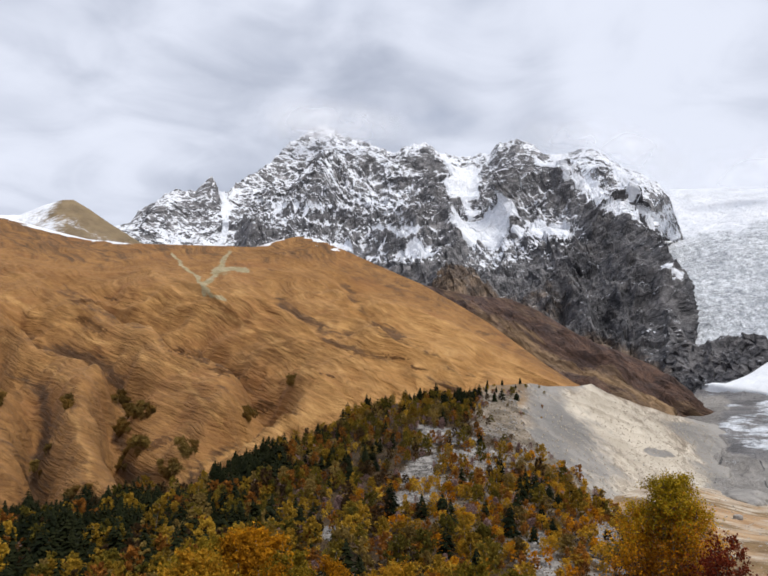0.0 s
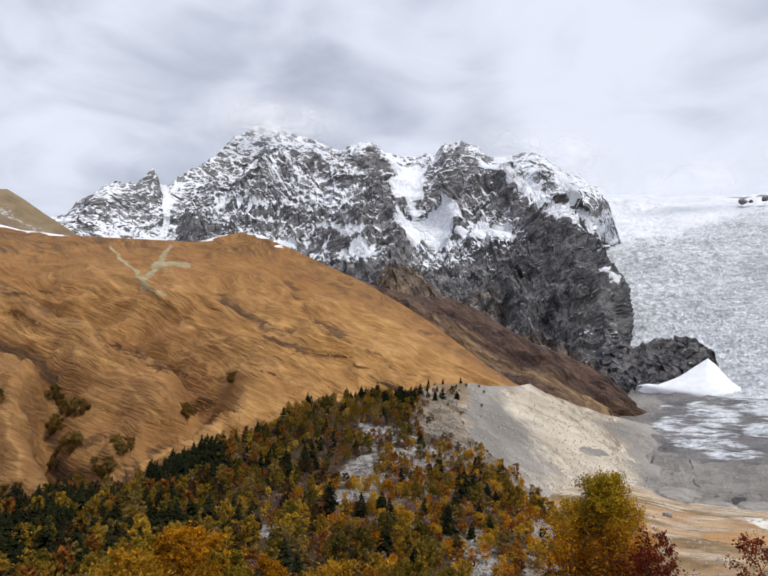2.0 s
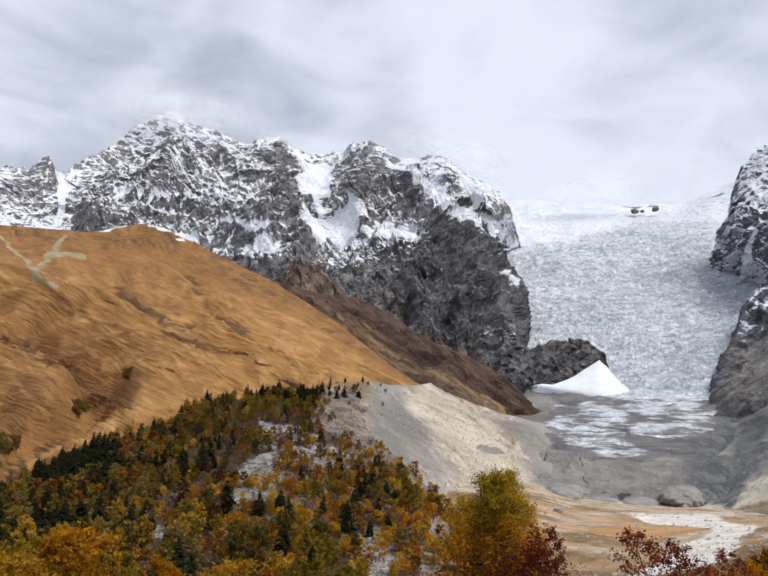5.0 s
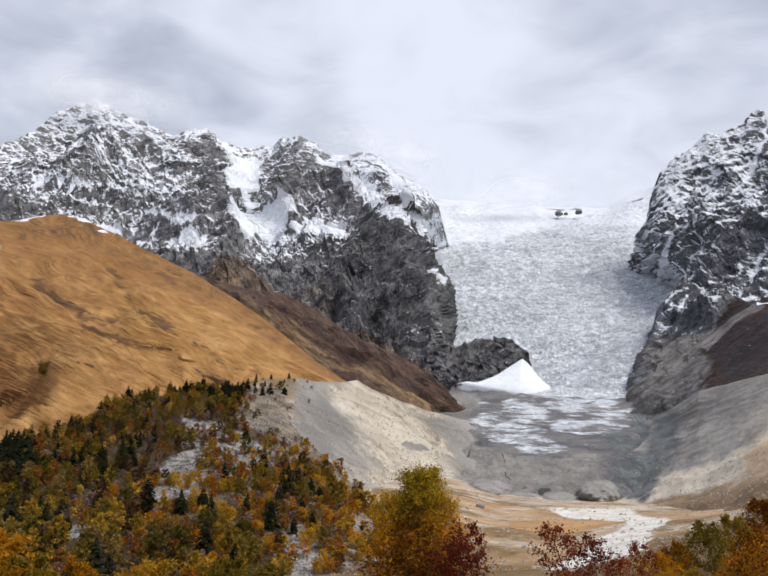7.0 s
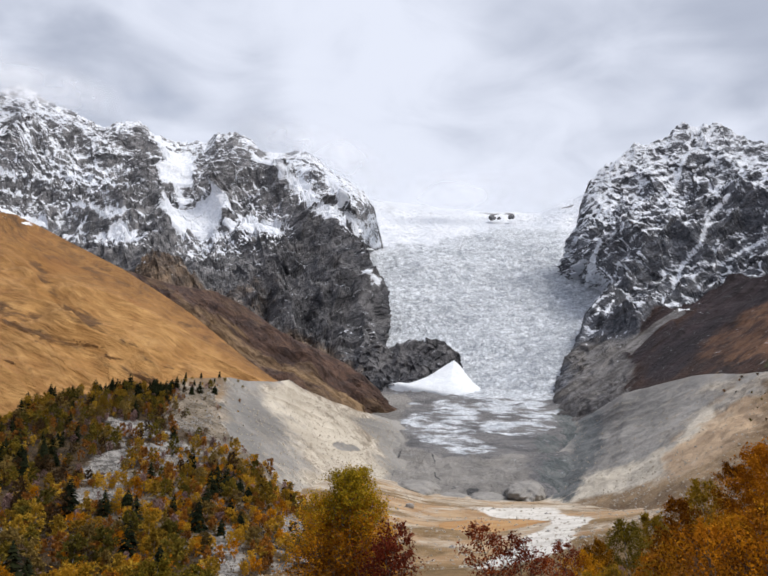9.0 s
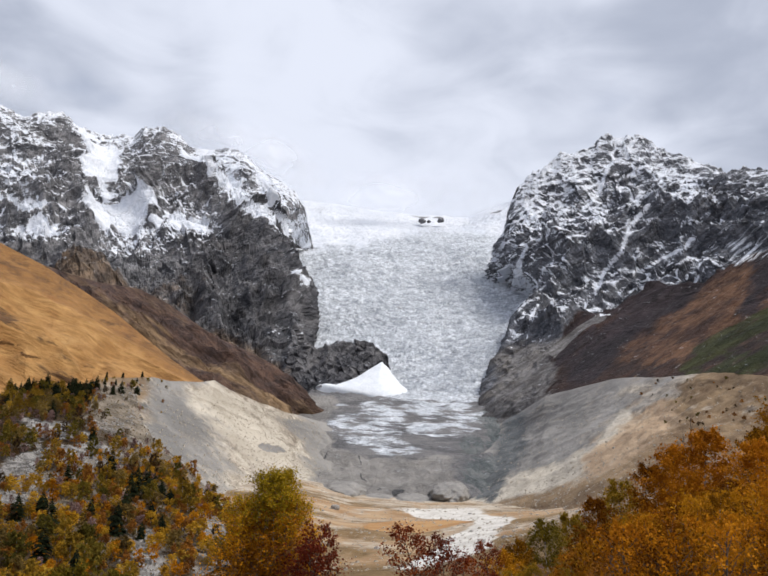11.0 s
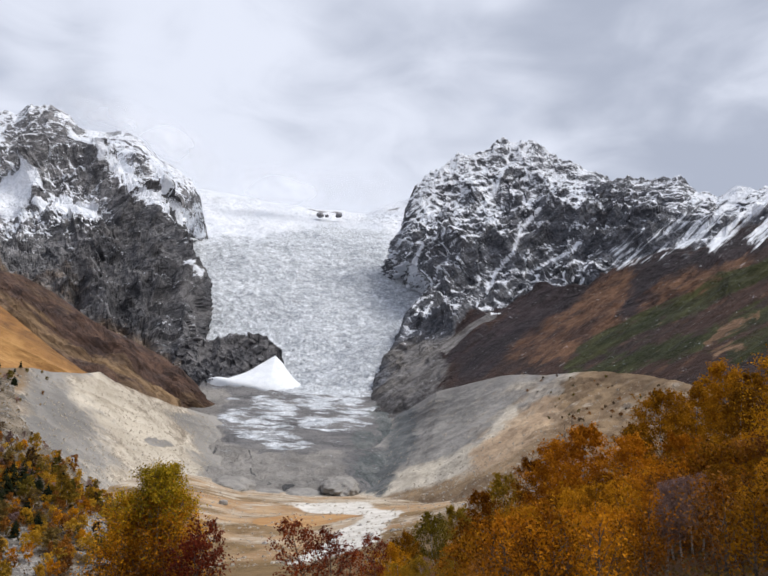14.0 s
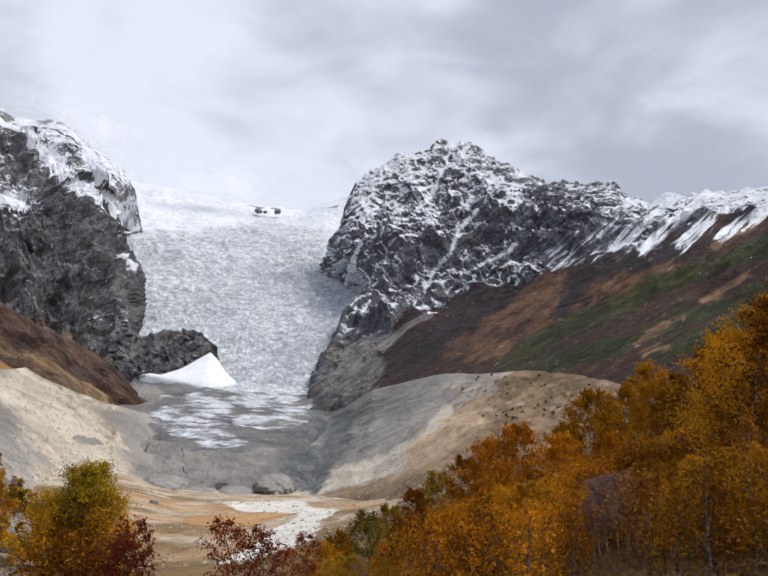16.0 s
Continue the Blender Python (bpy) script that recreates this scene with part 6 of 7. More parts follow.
def plant_hill():
    rng = np.random.default_rng(8)
    bear, high = angles(HILL_P)
    ok = np.max([1 - np.hypot((bear - b) / w, (high - h) / t) for b, h, w, t in HILL_THICKETS], 0)
    spots = pick_spots(HILL_P, step(0.0, 0.4, ok), 170, 2.6, rng, [])
    kinds = [broadleaf("shrub", "olive-brown shrub in a draw of the grassy hill", "shrub", "shrubs on the grassy hill", 360 + i, h, s, 18, 6, 11, 0.6, LEAVES[m], DARK_BARK, three=True, low=0.03, round_top=0.35)
             for i, (h, s, m) in enumerate(((4.0, 2.8, "straw"), (3.6, 2.6, "hill"), (3.2, 2.4, "hill"), (3.6, 2.6, "straw"), (3.4, 2.6, "hill")))]
    scatter(kinds, spots, rng, 1.0, 1.8, 0.6)
    # firs and shrubs along the moraine's edge
    d = MORAINE_WP[10:40]
    bear = np.degrees(np.arctan2(d[..., 0], d[..., 1]))
    edge = pick_spots(d, step(11, 7, bear), 30, 4.0, rng, [])
    kinds = [conifer("small dark fir on the moraine's rim", "firs on the moraine rim", 220 + i, h, s) for i, (h, s) in enumerate(((7, 1.9), (5, 1.7)))]
    scatter(kinds, edge, rng, 0.5, 1.1)
    d = MORAINE_WP[12:150]
    bear = np.degrees(np.arctan2(d[..., 0], d[..., 1]))
    spots = pick_spots(d, step(13.5, 7, bear) * (1 + 5 * (np.arange(len(d)) < 14))[:, None], 95, 3.0, rng, [])
    kinds = [broadleaf("bush", "brown bush on the rubble of the moraine", "bush", "bushes on the moraine", 380 + i, h, s, 9, 4, 7, 0.6, LEAVES[m], DARK_BARK, three=True, low=0.03) for i, (h, s, m) in enumerate(((3.2, 1.9, "rust"), (2.6, 1.7, "olive")))]
    scatter(kinds, spots, rng, 0.5, 1.1)
    d = MORAINE_EP[10:90]
    bear = np.degrees(np.arctan2(d[..., 0], d[..., 1]))
    spots = pick_spots(d, step(44.5, 48, bear) * np.clip(0.4 + 1.5 * fbm(d, 25, 3, 399), 0, 2), 70, 3.0, rng, [])
    kinds = [broadleaf("dwarf_shrub", "low dark shrub on the rust-coloured moraine", "shrub", "shrubs on the rust moraine", 390 + i, h, s, 9, 4, 7, 0.5, LEAVES[m], DARK_BARK, three=True, low=0.03) for i, (h, s, m) in enumerate(((2.6, 1.7, "umber"), (2.2, 1.6, "wood_olive"), (2.4, 1.6, "rust")))]
    scatter(kinds, spots, rng, 0.5, 1.2)


plant_hill()


def strew_boulders():
    rng = np.random.default_rng(11)
    spots = []
    while len(spots) < 70:
        b, d = rng.uniform(12, 44), rng.uniform(270, 830)
        x, y = d * math.sin(radians(b)), d * math.cos(radians(b))
        spots.append((x, y, float(ground_z(x, y))))
    kinds = [tagged(new("boulder", stone_mesh(10 + i, BOULDER_M)), "pale boulder lying on the outwash gravel", "boulder", "boulders on the outwash") for i in range(4)]
    scatter(kinds, spots, rng, 0.4, 1.5)
    kinds = [tagged(new("boulder", stone_mesh(20 + i, BOULDER_M)), "pale boulder in the rubble of the moraine", "boulder", "boulders on the moraines") for i in range(4)]
    low = np.concatenate([MORAINE_WP[100:190].reshape(-1, 3), MORAINE_EP[60:220].reshape(-1, 3)])
    pick = low[rng.choice(len(low), 60, replace=False)]
    scatter(kinds, pick, rng, 0.3, 1.2)
    for b, d, size in ((23.9, 560, 3.2), (20.6, 640, 3.0), (21.3, 620, 2.2)):
        x, y = d * math.sin(radians(b)), d * math.cos(radians(b))
        ob = tagged(new("boulder", stone_mesh(31 + int(size), BOULDER_M, 0.85)), "large grey boulder on the valley floor", "boulder")
        set_down(ob, x, y, float(ground_z(x, y)) + size * 0.3, size, b * 7)


strew_boulders()

# ---- trees near the eye ----
# bearing, distance, height of the top over eye level, kind
BIRCHES_SLOPE = [
    (49.4, 45, 1.4, "amber"), (47.3, 50, 0.6, "amber"), (52.5, 42, 0.9, "amber"), (45.9, 60, -0.6, "amber"), (42.1, 60, -3.0, "amber"), (55.8, 38, 0.9, "amber"),
    (50.7, 32, -0.7, "amber"), (47.3, 36, -1.7, "amber"), (58.3, 70, 7.2, "gold"), (60.5, 65, 6.0, "gold"), (56.9, 78, 6.4, "gold"), (62.2, 60, 7.3, "gold"),
    (54.8, 75, 5.5, "gold"), (59.5, 60, 4.4, "gold"), (53.0, 80, 2.7, "gold"), (56.0, 85, 3.7, "gold"), (43.9, 65, -1.9, "olive"), (40.4, 55, -3.8, "olive"),
    (39.0, 50, -3.9, "olive"), (44.9, 40, -2.7, "olive")]
BIRCHES_NEAR = [
    (63.8, 24, 3.4, "gold"), (65.7, 20, 3.6, "gold"), (67.9, 20, 4.0, "amber"), (70.2, 22, 5.0, "gold"), (60.6, 30, 0.9, "gold"), (58.7, 34, 0.5, "amber"),
    (53.4, 30, -0.7, "amber"), (62.3, 28, 2.0, "gold"), (63.7, 22, 1.0, "amber"), (65.9, 20, 1.4, "gold"), (37.0, 45, -4.6, "gold"), (35.8, 40, -4.6, "gold"),
    (64.0, 42, 5.7, "gold"), (57.4, 40, 0.5, "gold"), (42.5, 36, -3.5, "olive"), (49.3, 26, -1.8, "olive"), (55.4, 27, -0.6, "grey"), (54.4, 25, -1.3, "grey"),
    (56.5, 28, -1.2, "grey"), (55.0, 21, -1.2, "grey"), (56.1, 21, -1.0, "grey"), (54.4, 19, -1.3, "grey"), (55.6, 19, -1.2, "grey"), (56.7, 20, -1.3, "grey"), (42.6, 30, -3.4, "grey"), (38.2, 34, -4.3, "grey")]
BIRCHES_LOW = [
    (37.7, 30, -3.8, "olive"), (40.4, 28, -3.4, "olive"), (45.6, 26, -2.9, "amber"), (51.6, 24, -2.5, "amber"), (60.3, 22, -1.4, "gold"),
    (58.7, 18, -1.9, "gold"), (47.6, 30, -2.5, "amber"), (50.3, 28, -2.6, "amber"), (43.2, 34, -4.1, "amber"), (62.3, 20, -0.4, "gold"),
    (64.6, 18, -0.5, "amber"), (60.8, 17, -1.6, "gold"), (63.3, 17, -1.2, "amber"), (59.9, 26, -0.1, "gold"), (64.9, 16, -1.4, "gold"),
    (48.4, 92, 4.7, "twig"), (48.9, 90, 3.8, "twig"), (48.1, 90, 3.2, "twig")]
BIRCHES_WEST = [
    (-10.2, 46, -5.0, "gold"), (-8.7, 60, -6.1, "gold"), (-3.1, 60, -8.3, "gold"), (-11.7, 50, -5.7, "olive"), (-6.7, 50, -6.5, "olive"), (-12.9, 44, -5.5, "olive"),
    (6.3, 75, -10.3, "olive"), (1.5, 70, -9.7, "olive"), (9.1, 60, -8.7, "olive")]
ROWANS = [
    (29.3, 30, -2.6, "red"), (31.6, 30, -2.9, "red"), (23.2, 30, -2.7, "red"), (22.2, 29, -3.2, "red"), (34.5, 32, -3.3, "red"), (33.2, 31, -3.7, "red")]
LONE_BIRCH = [
    (19.4, 32, -0.5, "lone")]


def plant_near():
    rng = np.random.default_rng(21)
    names = {"amber": "amber-leaved birch on the near slope", "gold": "golden-leaved birch on the near slope", "olive": "olive and yellow birch on the near slope",
             "grey": "leafless mauve-grey birch with pale trunk", "red": "crimson-leaved rowan bush below the viewpoint", "lone": "bushy birch, green-gold above and amber below",
             "twig": "bare dark sapling on the slope"}
    stock = {}

    def get(kind, far):
        key = (kind, far, int(rng.integers(2)))
        if key in stock:
            return copy_thing(stock[key], Matrix.Identity(4))
        seed = 500 + len(stock) * 13
        group = names[kind].split(" on ")[0] + "s"
        if kind == "grey":
            ob = broadleaf("birch", names[kind], "birch", "bare birches", seed, 8.0, 1.9, 34, 14, 13, 0.10, LEAVES["grey"], low=0.28, rise=1.4)
        elif kind == "twig":
            ob = broadleaf("sapling", names[kind], "sapling", "bare saplings", seed, 8.0, 1.6, 18, 6, 0, 0.1, LEAVES["grey"], DARK_BARK, low=0.2, rise=1.3)
        elif kind == "red":
            ob = broadleaf("rowan", names[kind], "rowan", "crimson rowans", seed, 8.0, 2.1, 24, 9, 12, 0.14, LEAVES["red"], DARK_BARK, low=0.35, rise=0.9)
        else:
            size, each = (0.17, 22) if far else (0.10, 34)
            ob = broadleaf("birch", names[kind], "birch", group, seed, 8.0, 3.0 if far else 2.8, 32, 12, each, size, LEAVES[kind], three=far, low=0.10, rise=0.75, round_top=0.38)
        stock[key] = ob
        return ob

    for b, d, top, kind in BIRCHES_SLOPE + BIRCHES_NEAR + BIRCHES_LOW + BIRCHES_WEST + ROWANS:
        x, y = d * math.sin(radians(b)), d * math.cos(radians(b))
        z = float(ground_z(x, y))
        ob = get(kind, d > 34)
        size = max(top - z, 2.0) / 8.0
        set_down(ob, x, y, z - 0.1, size, rng.uniform(0, 360))
    # younger birches that fill the slope between the tall ones
    fill = [broadleaf("young_birch", "young autumn birch in the thicket on the near slope", "birch", "young birches on the near slope", 640 + i, 8.0, 2.9, 24, 10, 24, 0.13, LEAVES[k], three=True, low=0.05, rise=0.9, round_top=0.4)
            for i, k in enumerate(("amber", "amber", "gold", "olive", "rust"))]
    line_b, line_e = (34, 38, 42, 47, 52, 56, 60, 64, 72), (-6.5, -5.5, -4, -1, 0, 0.5, 2, 6, 11)
    spots, n = [], 0
    while n < 80:
        b, d = rng.uniform(34, 73), rng.uniform(23, 60)
        top = d * math.tan(radians(np.interp(b, line_b, line_e) - rng.uniform(1.6, 11.0)))
        x, y = d * math.sin(radians(b)), d * math.cos(radians(b))
        z = float(ground_z(x, y))
        if 53 < b < 58.8 and d < 29:
            continue
        if not 2.2 < top - z < 8.5 or any((x - q[0]) ** 2 + (y - q[1]) ** 2 < 3.2 for q in spots):
            continue
        spots.append((x, y))
        ob = fill[n] if n < len(fill) else copy_thing(fill[int(rng.integers(len(fill)))], Matrix.Identity(4))
        set_down(ob, x, y, z - 0.1, (top - z) / 8.0, rng.uniform(0, 360))
        n += 1
    # slender birches with pale stems along the foot of the thicket
    slim = [broadleaf("slender_birch", "slender pale-stemmed birch with thin amber leaves", "birch", "slender birches on the near slope", 660 + i, 8.0, 1.5, 26, 6, 13, 0.13, LEAVES[k], low=0.30, rise=1.3, round_top=0.5, three=True)
            for i, k in enumerate(("amber", "rust", "amber", "gold"))]
    n = 0
    while n < 95:
        b, d = rng.uniform(38, 69), rng.uniform(16, 27)
        top = d * math.tan(radians(np.interp(b, line_b, line_e) - rng.uniform(4.0, 11.0)))
        x, y = d * math.sin(radians(b)), d * math.cos(radians(b))
        z = float(ground_z(x, y))
        if 53.2 < b < 57.4 and rng.uniform() < 0.9 or not 1.6 < top - z < 6:
            continue
        ob = slim[n] if n < len(slim) else copy_thing(slim[int(rng.integers(len(slim)))], Matrix.Identity(4))
        set_down(ob, x, y, z - 0.1, (top - z) / 8.0, rng.uniform(0, 360))
        n += 1
    # low bushes at the foot of the birches
    low = [broadleaf("bush", "low amber-leaved bush in the dry grass", "bush", "low bushes on the near slope", 680 + i, 2.0, 1.3, 22, 7, 16, 0.07, LEAVES[k], DARK_BARK, three=True, low=0.04, rise=0.9, round_top=0.4)
           for i, k in enumerate(("amber", "rust", "gold", "amber"))]
    n = 0
    while n < 120:
        b, d = rng.uniform(40, 70), rng.uniform(23, 40)
        x, y = d * math.sin(radians(b)), d * math.cos(radians(b))
        z = float(ground_z(x, y))
        ob = low[n] if n < len(low) else copy_thing(low[int(rng.integers(len(low)))], Matrix.Identity(4))
        set_down(ob, x, y, z - 0.05, rng.uniform(0.5, 1.25), rng.uniform(0, 360))
        n += 1
    thin = [broadleaf("twiggy_bush", "twiggy half-bare bush in the dry grass", "bush", "twiggy bushes on the near slope", 690 + i, 2.0, 1.0, 18, 5, 11, 0.065, LEAVES[k], DARK_BARK, three=True, low=0.03, rise=1.2, round_top=0.4)
            for i, k in enumerate(("amber", "rust", "amber", "gold"))]
    n = 0
    while n < 110:
        b, d = rng.uniform(42, 71), rng.uniform(13, 24)
        x, y = d * math.sin(radians(b)), d * math.cos(radians(b))
        if 53.4 < b < 57.6:
            continue
        ob = thin[n] if n < len(thin) else copy_thing(thin[int(rng.integers(len(thin)))], Matrix.Identity(4))
        set_down(ob, x, y, float(ground_z(x, y)) - 0.05, rng.uniform(0.45, 0.95), rng.uniform(0, 360))
        n += 1
    b, d, top, kind = LONE_BIRCH[0]
    x, y = d * math.sin(radians(b)), d * math.cos(radians(b))
    z = float(ground_z(x, y))
    h = top - z
    root = thing("birch", names["lone"], "birch")
    g = np.random.default_rng(77)
    for dx, dy, hh in ((-0.6, 0, 0.955), (0.6, 0.3, 0.97), (0.0, -0.4, 0.93), (-1.05, 0.3, 0.85), (1.05, -0.3, 0.86)):
        stem, bough, spots = grow(g, h * hh, 1.75, 66, 15, 17, low=0.10, rise=1.25, round_top=0.36, lean=0.02)
        move = lambda vs: [Vector((v[0] + dx, v[1] + dy, v[2])) for v in vs]
        stem.verts, bough.verts = move(stem.verts), move(bough.verts)
        part("trunk", timber(stem, bough, BIRCH_BARK), root)
        spots = move(spots)
        me = leaf_mesh("crown", spots, 0.078, g, LEAVES["lone"])
        me.materials.append(LEAVES["moss"])
        me.materials.append(LEAVES["amber"])
        me.polygons.foreach_set("material_index", [1 if t > 0.78 else 2 if t < 0.60 else 0 for t in ((q[2] + g.normal() * 0.7) / h for q in spots)])
        part("crown", me, root)
    set_down(root, x, y, z)


plant_near()


def undergrowth():
    """Low brush and dry grass that nobody could count, on the near slopes."""
    rng = np.random.default_rng(31)
    for name, label, kind, n, near, far, size, lift, three in (
            ("brush", "amber and olive brush under the near birches", "amber", 42000, 15, 60, 0.06, 0.8, True),
            ("dry_grass", "tall dry grass at the viewpoint's edge", "gold", 16000, 9, 24, 0.075, 0.30, True)):
        b = np.radians(rng.uniform(-30, 72, n))
        d = near * (far / near) ** rng.uniform(0, 1, n)
        x, y = d * np.sin(b), d * np.cos(b)
        z = ground_z(x, y)
        hump = np.clip(0.5 + 1.2 * fbm(np.stack([x, y, 0 * x], -1), 5, 2, 181), 0.05, 1.2)
        z = z + rng.uniform(0, 1, n) * lift * hump
        ob = new(name, leaf_mesh(name, np.stack([x, y, z], -1), size, rng, LEAVES["straw" if name == "dry_grass" else "rust"], three, droop=-0.6))
        tagged(ob, label, "undergrowth", kind="stuff")


undergrowth()


def rubble():
    """Loose stones past counting: small blocks joined into one mesh for each slope."""
    rng = np.random.default_rng(41)
    cube = np.array([(-1, -1, -0.7), (1, -0.8, -0.7), (0.8, 1, -0.7), (-0.9, 0.9, -0.7), (-0.6, -0.7, 0.6), (0.7, -0.5, 0.8), (0.5, 0.6, 0.55), (-0.6, 0.5, 0.75)], float)
    sides = np.array([(3, 2, 1, 0), (4, 5, 6, 7), (0, 1, 5, 4), (1, 2, 6, 5), (2, 3, 7, 6), (3, 0, 4, 7)])

    def lay(name, label, spots, lo, hi, mat=BOULDER_M):
        n = len(spots)
        size = lo * (hi / lo) ** (rng.uniform(0, 1, n) ** 2.2)
        turn = rng.uniform(0, 6.28, n)
        c, s_ = np.cos(turn)[:, None], np.sin(turn)[:, None]
        shape = cube[None] * rng.uniform(0.7, 1.3, (n, 8, 3)) * size[:, None, None]
        v = np.stack([shape[..., 0] * c - shape[..., 1] * s_, shape[..., 0] * s_ + shape[..., 1] * c, shape[..., 2]], -1) + spots[:, None, :]
        f = sides[None] + 8 * np.arange(n)[:, None, None]
        tagged(new(name, mesh_of(name, v.reshape(-1, 3), f.reshape(-1, 4), mat)), label, "rubble", kind="stuff")

    w = (step(0.4, 0.8, WOOD_TALUS) * (WOOD_DOWN > 0)).ravel()
    pts = WOOD_P.reshape(-1, 3)
    lay("talus_rubble", "grey talus stones on the wooded hill", pts[rng.choice(len(pts), 5000, p=w / w.sum())] + rng.normal(size=(5000, 3)) * [0.8, 0.8, 0.1], 0.15, 1.0)
    for name, label, grid, n in (("west_rubble", "pale stones on the steep moraine", MORAINE_WP[20:190], 14000), ("east_rubble", "grey and rust stones on the moraine", MORAINE_EP[20:235], 6000)):
        pts = grid.reshape(-1, 3)
        lay(name, label, pts[rng.choice(len(pts), n)] + rng.normal(size=(n, 3)) * [1.2, 1.2, 0.1], 0.15, 0.85, PALE_M)
    b, d = np.radians(rng.uniform(11, 46, 6000)), rng.uniform(240, 850, 6000)
    x, y = d * np.sin(b), d * np.cos(b)
    lay("outwash_rubble", "pale stones scattered over the outwash", np.stack([x, y, ground_z(x, y)], -1), 0.12, 0.9, PALE_M)


rubble()


def wood_floor():
    """Low brush past counting between the trees of the wooded hill."""
    rng = np.random.default_rng(43)
    w = ((1 - 0.75 * step(0.35, 0.7, WOOD_TALUS)) * (WOOD_DOWN > 0)).ravel()
    pts = WOOD_P.reshape(-1, 3)
    for name, label, kind, n in (("brown_brush", "brown leafless brush under the birches", "umber", 22000), ("rust_brush", "rust and olive brush under the birches", "straw", 12000)):
        at = pts[rng.choice(len(pts), n, p=w / w.sum())] + rng.normal(size=(n, 3)) * [1.0, 1.0, 0.0]
        hump = np.clip(0.5 + 1.4 * fbm(at, 7, 2, 191), 0, 1.3)
        at[:, 2] += rng.uniform(0, 2.6, n) * hump
        tagged(new(name, leaf_mesh(name, at, 0.75, rng, LEAVES[kind], True)), label, "undergrowth", kind="stuff")


wood_floor()


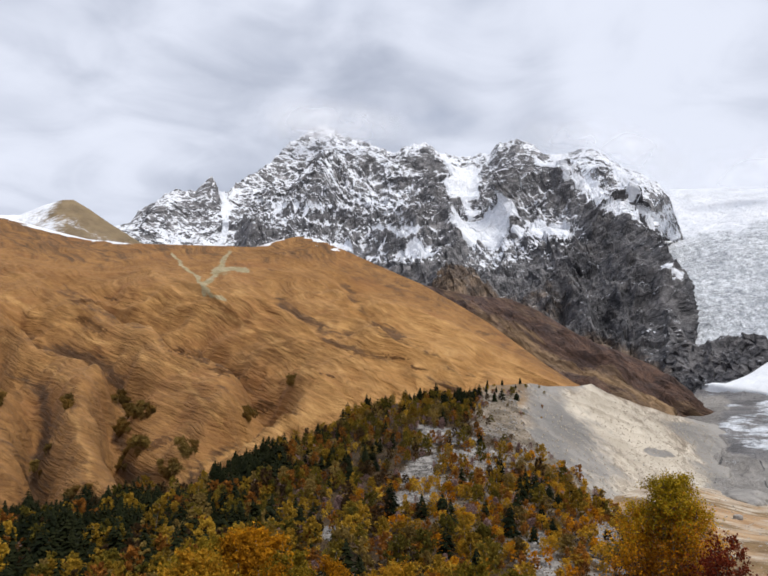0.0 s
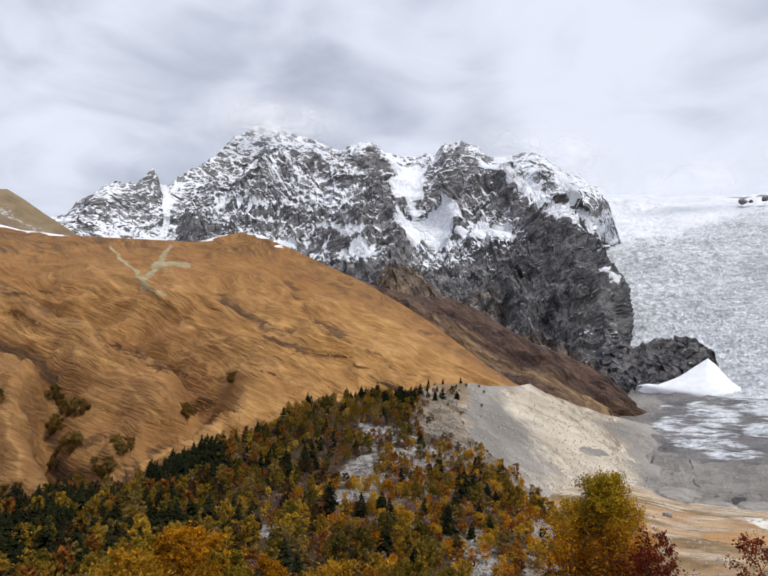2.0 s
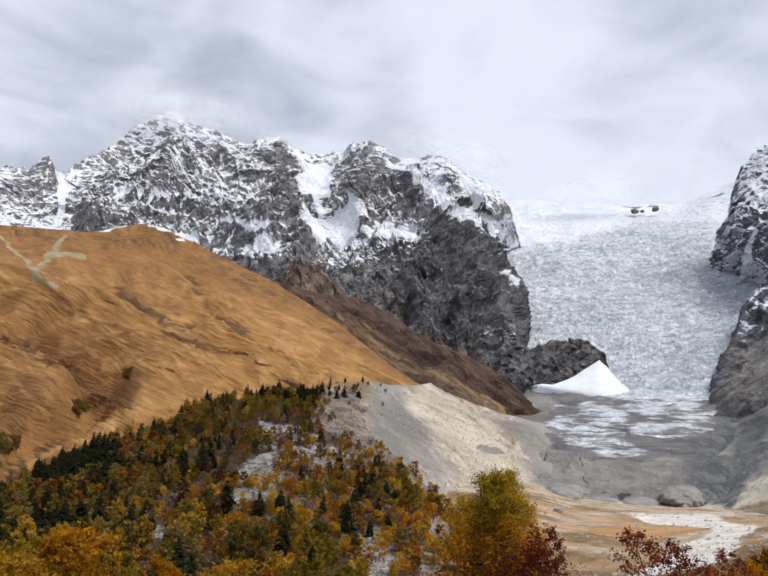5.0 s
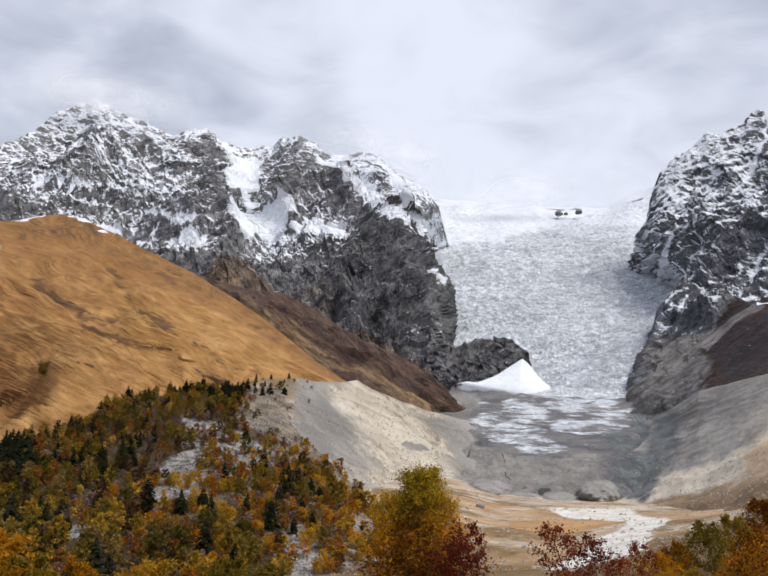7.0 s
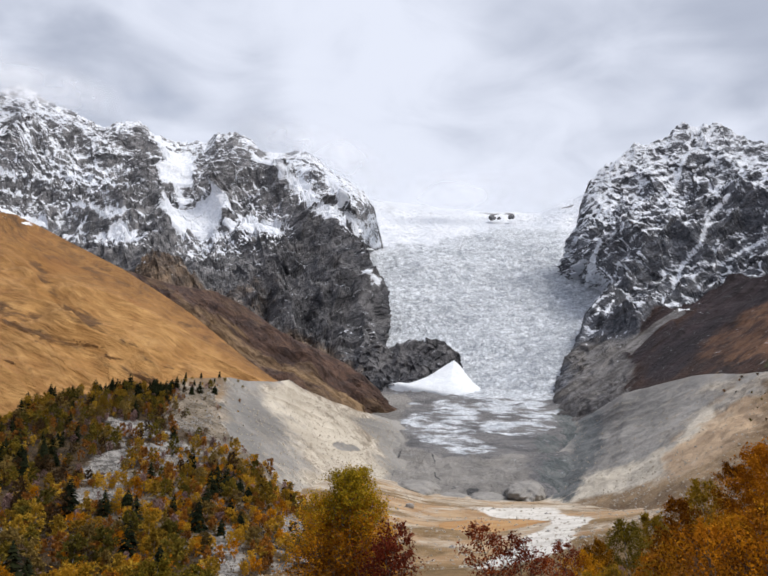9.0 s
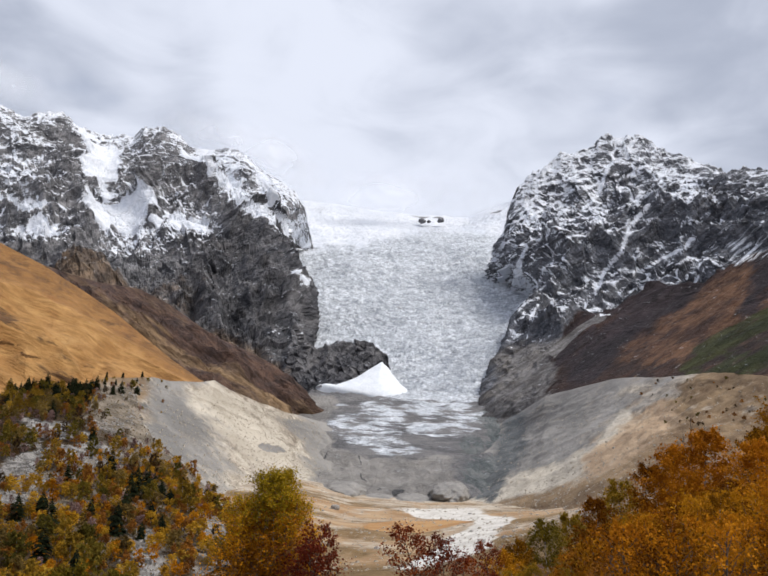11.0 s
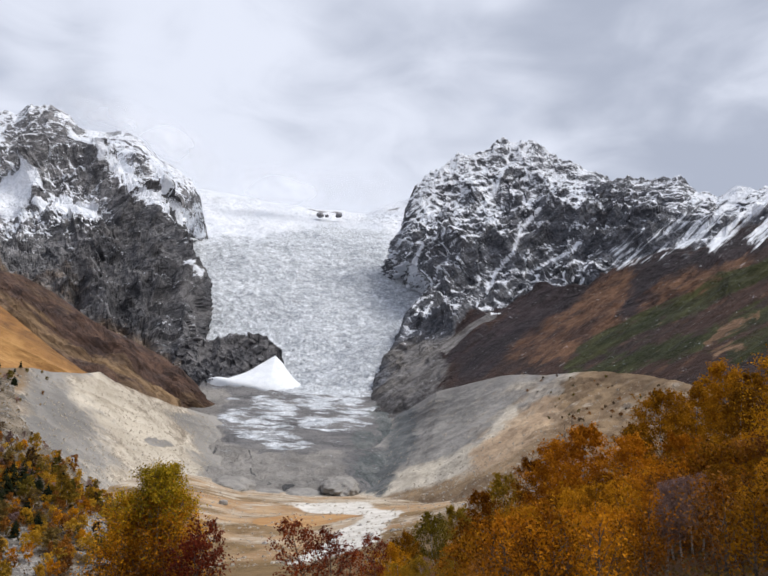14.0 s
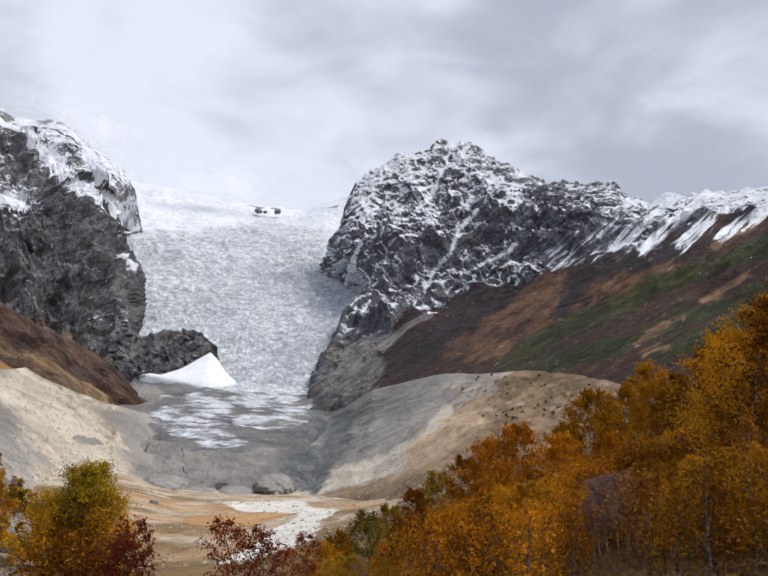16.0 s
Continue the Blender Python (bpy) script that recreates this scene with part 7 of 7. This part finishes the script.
def far_wood():
    """The rest of the wood, past counting: birches and firs joined into one mesh each."""
    rng = np.random.default_rng(47)
    area = np.linalg.norm(np.cross(np.gradient(WOOD_P, axis=1), np.gradient(WOOD_P, axis=0)), axis=-1)
    bear = np.degrees(np.arctan2(WOOD_P[..., 0], WOOD_P[..., 1]))
    east_end = 1 - 0.95 * step(5.5, 8.0, bear) * step(0.6, 0.4, WOOD_DOWN)
    on = (WOOD_DOWN > 0.0) * area * (1 - 0.93 * step(0.3, 0.6, WOOD_TALUS)) * east_end * (1 - 0.8 * step(-3, 3, bear) * step(0.35, 0.55, WOOD_DOWN))
    ridge, west = step(0.20, 0.02, WOOD_DOWN), step(2, -12, bear)
    pts = WOOD_P.reshape(-1, 3)

    def join(name, label, category, w, n, lo, hi, mats, build):
        w = np.clip(w, 0, None).ravel()
        at = pts[rng.choice(len(pts), n, p=w / w.sum())] + rng.normal(size=(n, 3)) * [0.8, 0.8, 0]
        bases = [build(i) for i in range(4)]
        for m_i, mat in enumerate(mats):
            verts, faces, base = [], [], 0
            for i in range(m_i, n, len(mats)):
                v, f = bases[i % 4]
                a, s_ = rng.uniform(0, 6.28), rng.uniform(lo, hi)
                c, d = math.cos(a) * s_, math.sin(a) * s_
                verts.append(np.stack([v[:, 0] * c - v[:, 1] * d, v[:, 0] * d + v[:, 1] * c, v[:, 2] * s_ * rng.uniform(0.85, 1.15)], -1) + at[i])
                faces.append(f + base)
                base += len(v)
            ob = new(name, mesh_of(name, np.concatenate(verts), np.concatenate(faces), mat))
            tagged(ob, label, category, kind="stuff")

    def birch_base(i):
        g = np.random.default_rng(700 + i)
        stem, bough, spots = grow(g, 8.0, 2.9, 14, 4, 8, low=0.08, round_top=0.4)
        me = leaf_mesh("tmp", spots, 0.68, g, LEAVES["wood_gold"], True)
        v = np.empty(len(me.vertices) * 3)
        me.vertices.foreach_get("co", v)
        bpy.data.meshes.remove(me)
        v = v.reshape(-1, 3)
        return v, np.arange(len(v)).reshape(-1, 3)

    def fir_base(i):
        g = np.random.default_rng(720 + i)
        verts, z, height = [], 0.5, 9.0
        while z < height * 0.98:
            reach = 2.8 * max(0.0, 1 - (z / height) ** 1.8) ** 0.75 + 0.1
            for _ in range(7):
                a, r = g.uniform(0, 6.28), reach * g.uniform(0.6, 1.15)
                c, s_, w = math.cos(a), math.sin(a), 0.35 * r + 0.15
                verts += [(0, 0, z + 0.5), (c * r - s_ * w, s_ * r + c * w, z - 0.2 * r), (c * r + s_ * w, s_ * r - c * w, z - 0.25 * r)]
            z += 0.55
        v = np.array(verts)
        return v, np.arange(len(v)).reshape(-1, 3)

    dense = np.clip(0.45 + 2.6 * fbm(WOOD_P, 34, 3, 171) + 0.35 * ridge, 0.02, 2)
    clump = np.clip(0.55 + 1.5 * fbm(WOOD_P, 36, 3, 172), 0.05, 2) * np.clip(1.25 - dense, 0.12, 1)
    join("birch_wood", "golden and olive birches covering the hillside", "birches", on * clump, 600, 0.75, 1.4,
         [LEAVES["wood_gold"], LEAVES["wood_olive"], LEAVES["rust"], LEAVES["straw"], LEAVES["wood_olive"], LEAVES["umber"]], birch_base)
    join("fir_wood", "dark firs covering the ridge and the hill's foot", "firs", on * (0.12 + 1.7 * west + 1.1 * ridge) * dense, 900, 0.7, 1.35, [LEAVES["fir"]], fir_base)

    def shrub_base(i):
        g = np.random.default_rng(740 + i)
        stem, bough, spots = grow(g, 4.0, 2.0, 12, 3, 7, low=0.03, round_top=0.35)
        v = np.repeat(np.array([tuple(q) for q in spots]), 3, 0) + g.normal(size=(len(spots) * 3, 3)) * 0.26
        return v, np.arange(len(v)).reshape(-1, 3)

    foot = step(-3, 3, bear) * step(0.35, 0.55, WOOD_DOWN)
    join("amber_thicket", "low amber birches crowding the rubble slope", "birches", (WOOD_DOWN > 0.0) * area * foot * (1 - 0.6 * step(0.5, 0.8, WOOD_TALUS)), 420, 0.7, 1.25,
         [LEAVES["bright"], LEAVES["lone"], LEAVES["wood_gold"], LEAVES["rust"]], shrub_base)
    join("shrub_wood", "grey-brown and rust shrubs between the birches", "shrubs", (1 - 0.75 * foot) * (WOOD_DOWN > 0.0) * area * (1 - 0.6 * step(0.3, 0.6, WOOD_TALUS)) * (1 - 0.7 * step(6.0, 9.0, bear) * step(0.6, 0.4, WOOD_DOWN)), 1000, 0.6, 1.2,
         [LEAVES["rust"], LEAVES["grey"], LEAVES["umber"], LEAVES["straw"], LEAVES["grey"], LEAVES["wood_gold"]], shrub_base)


far_wood()
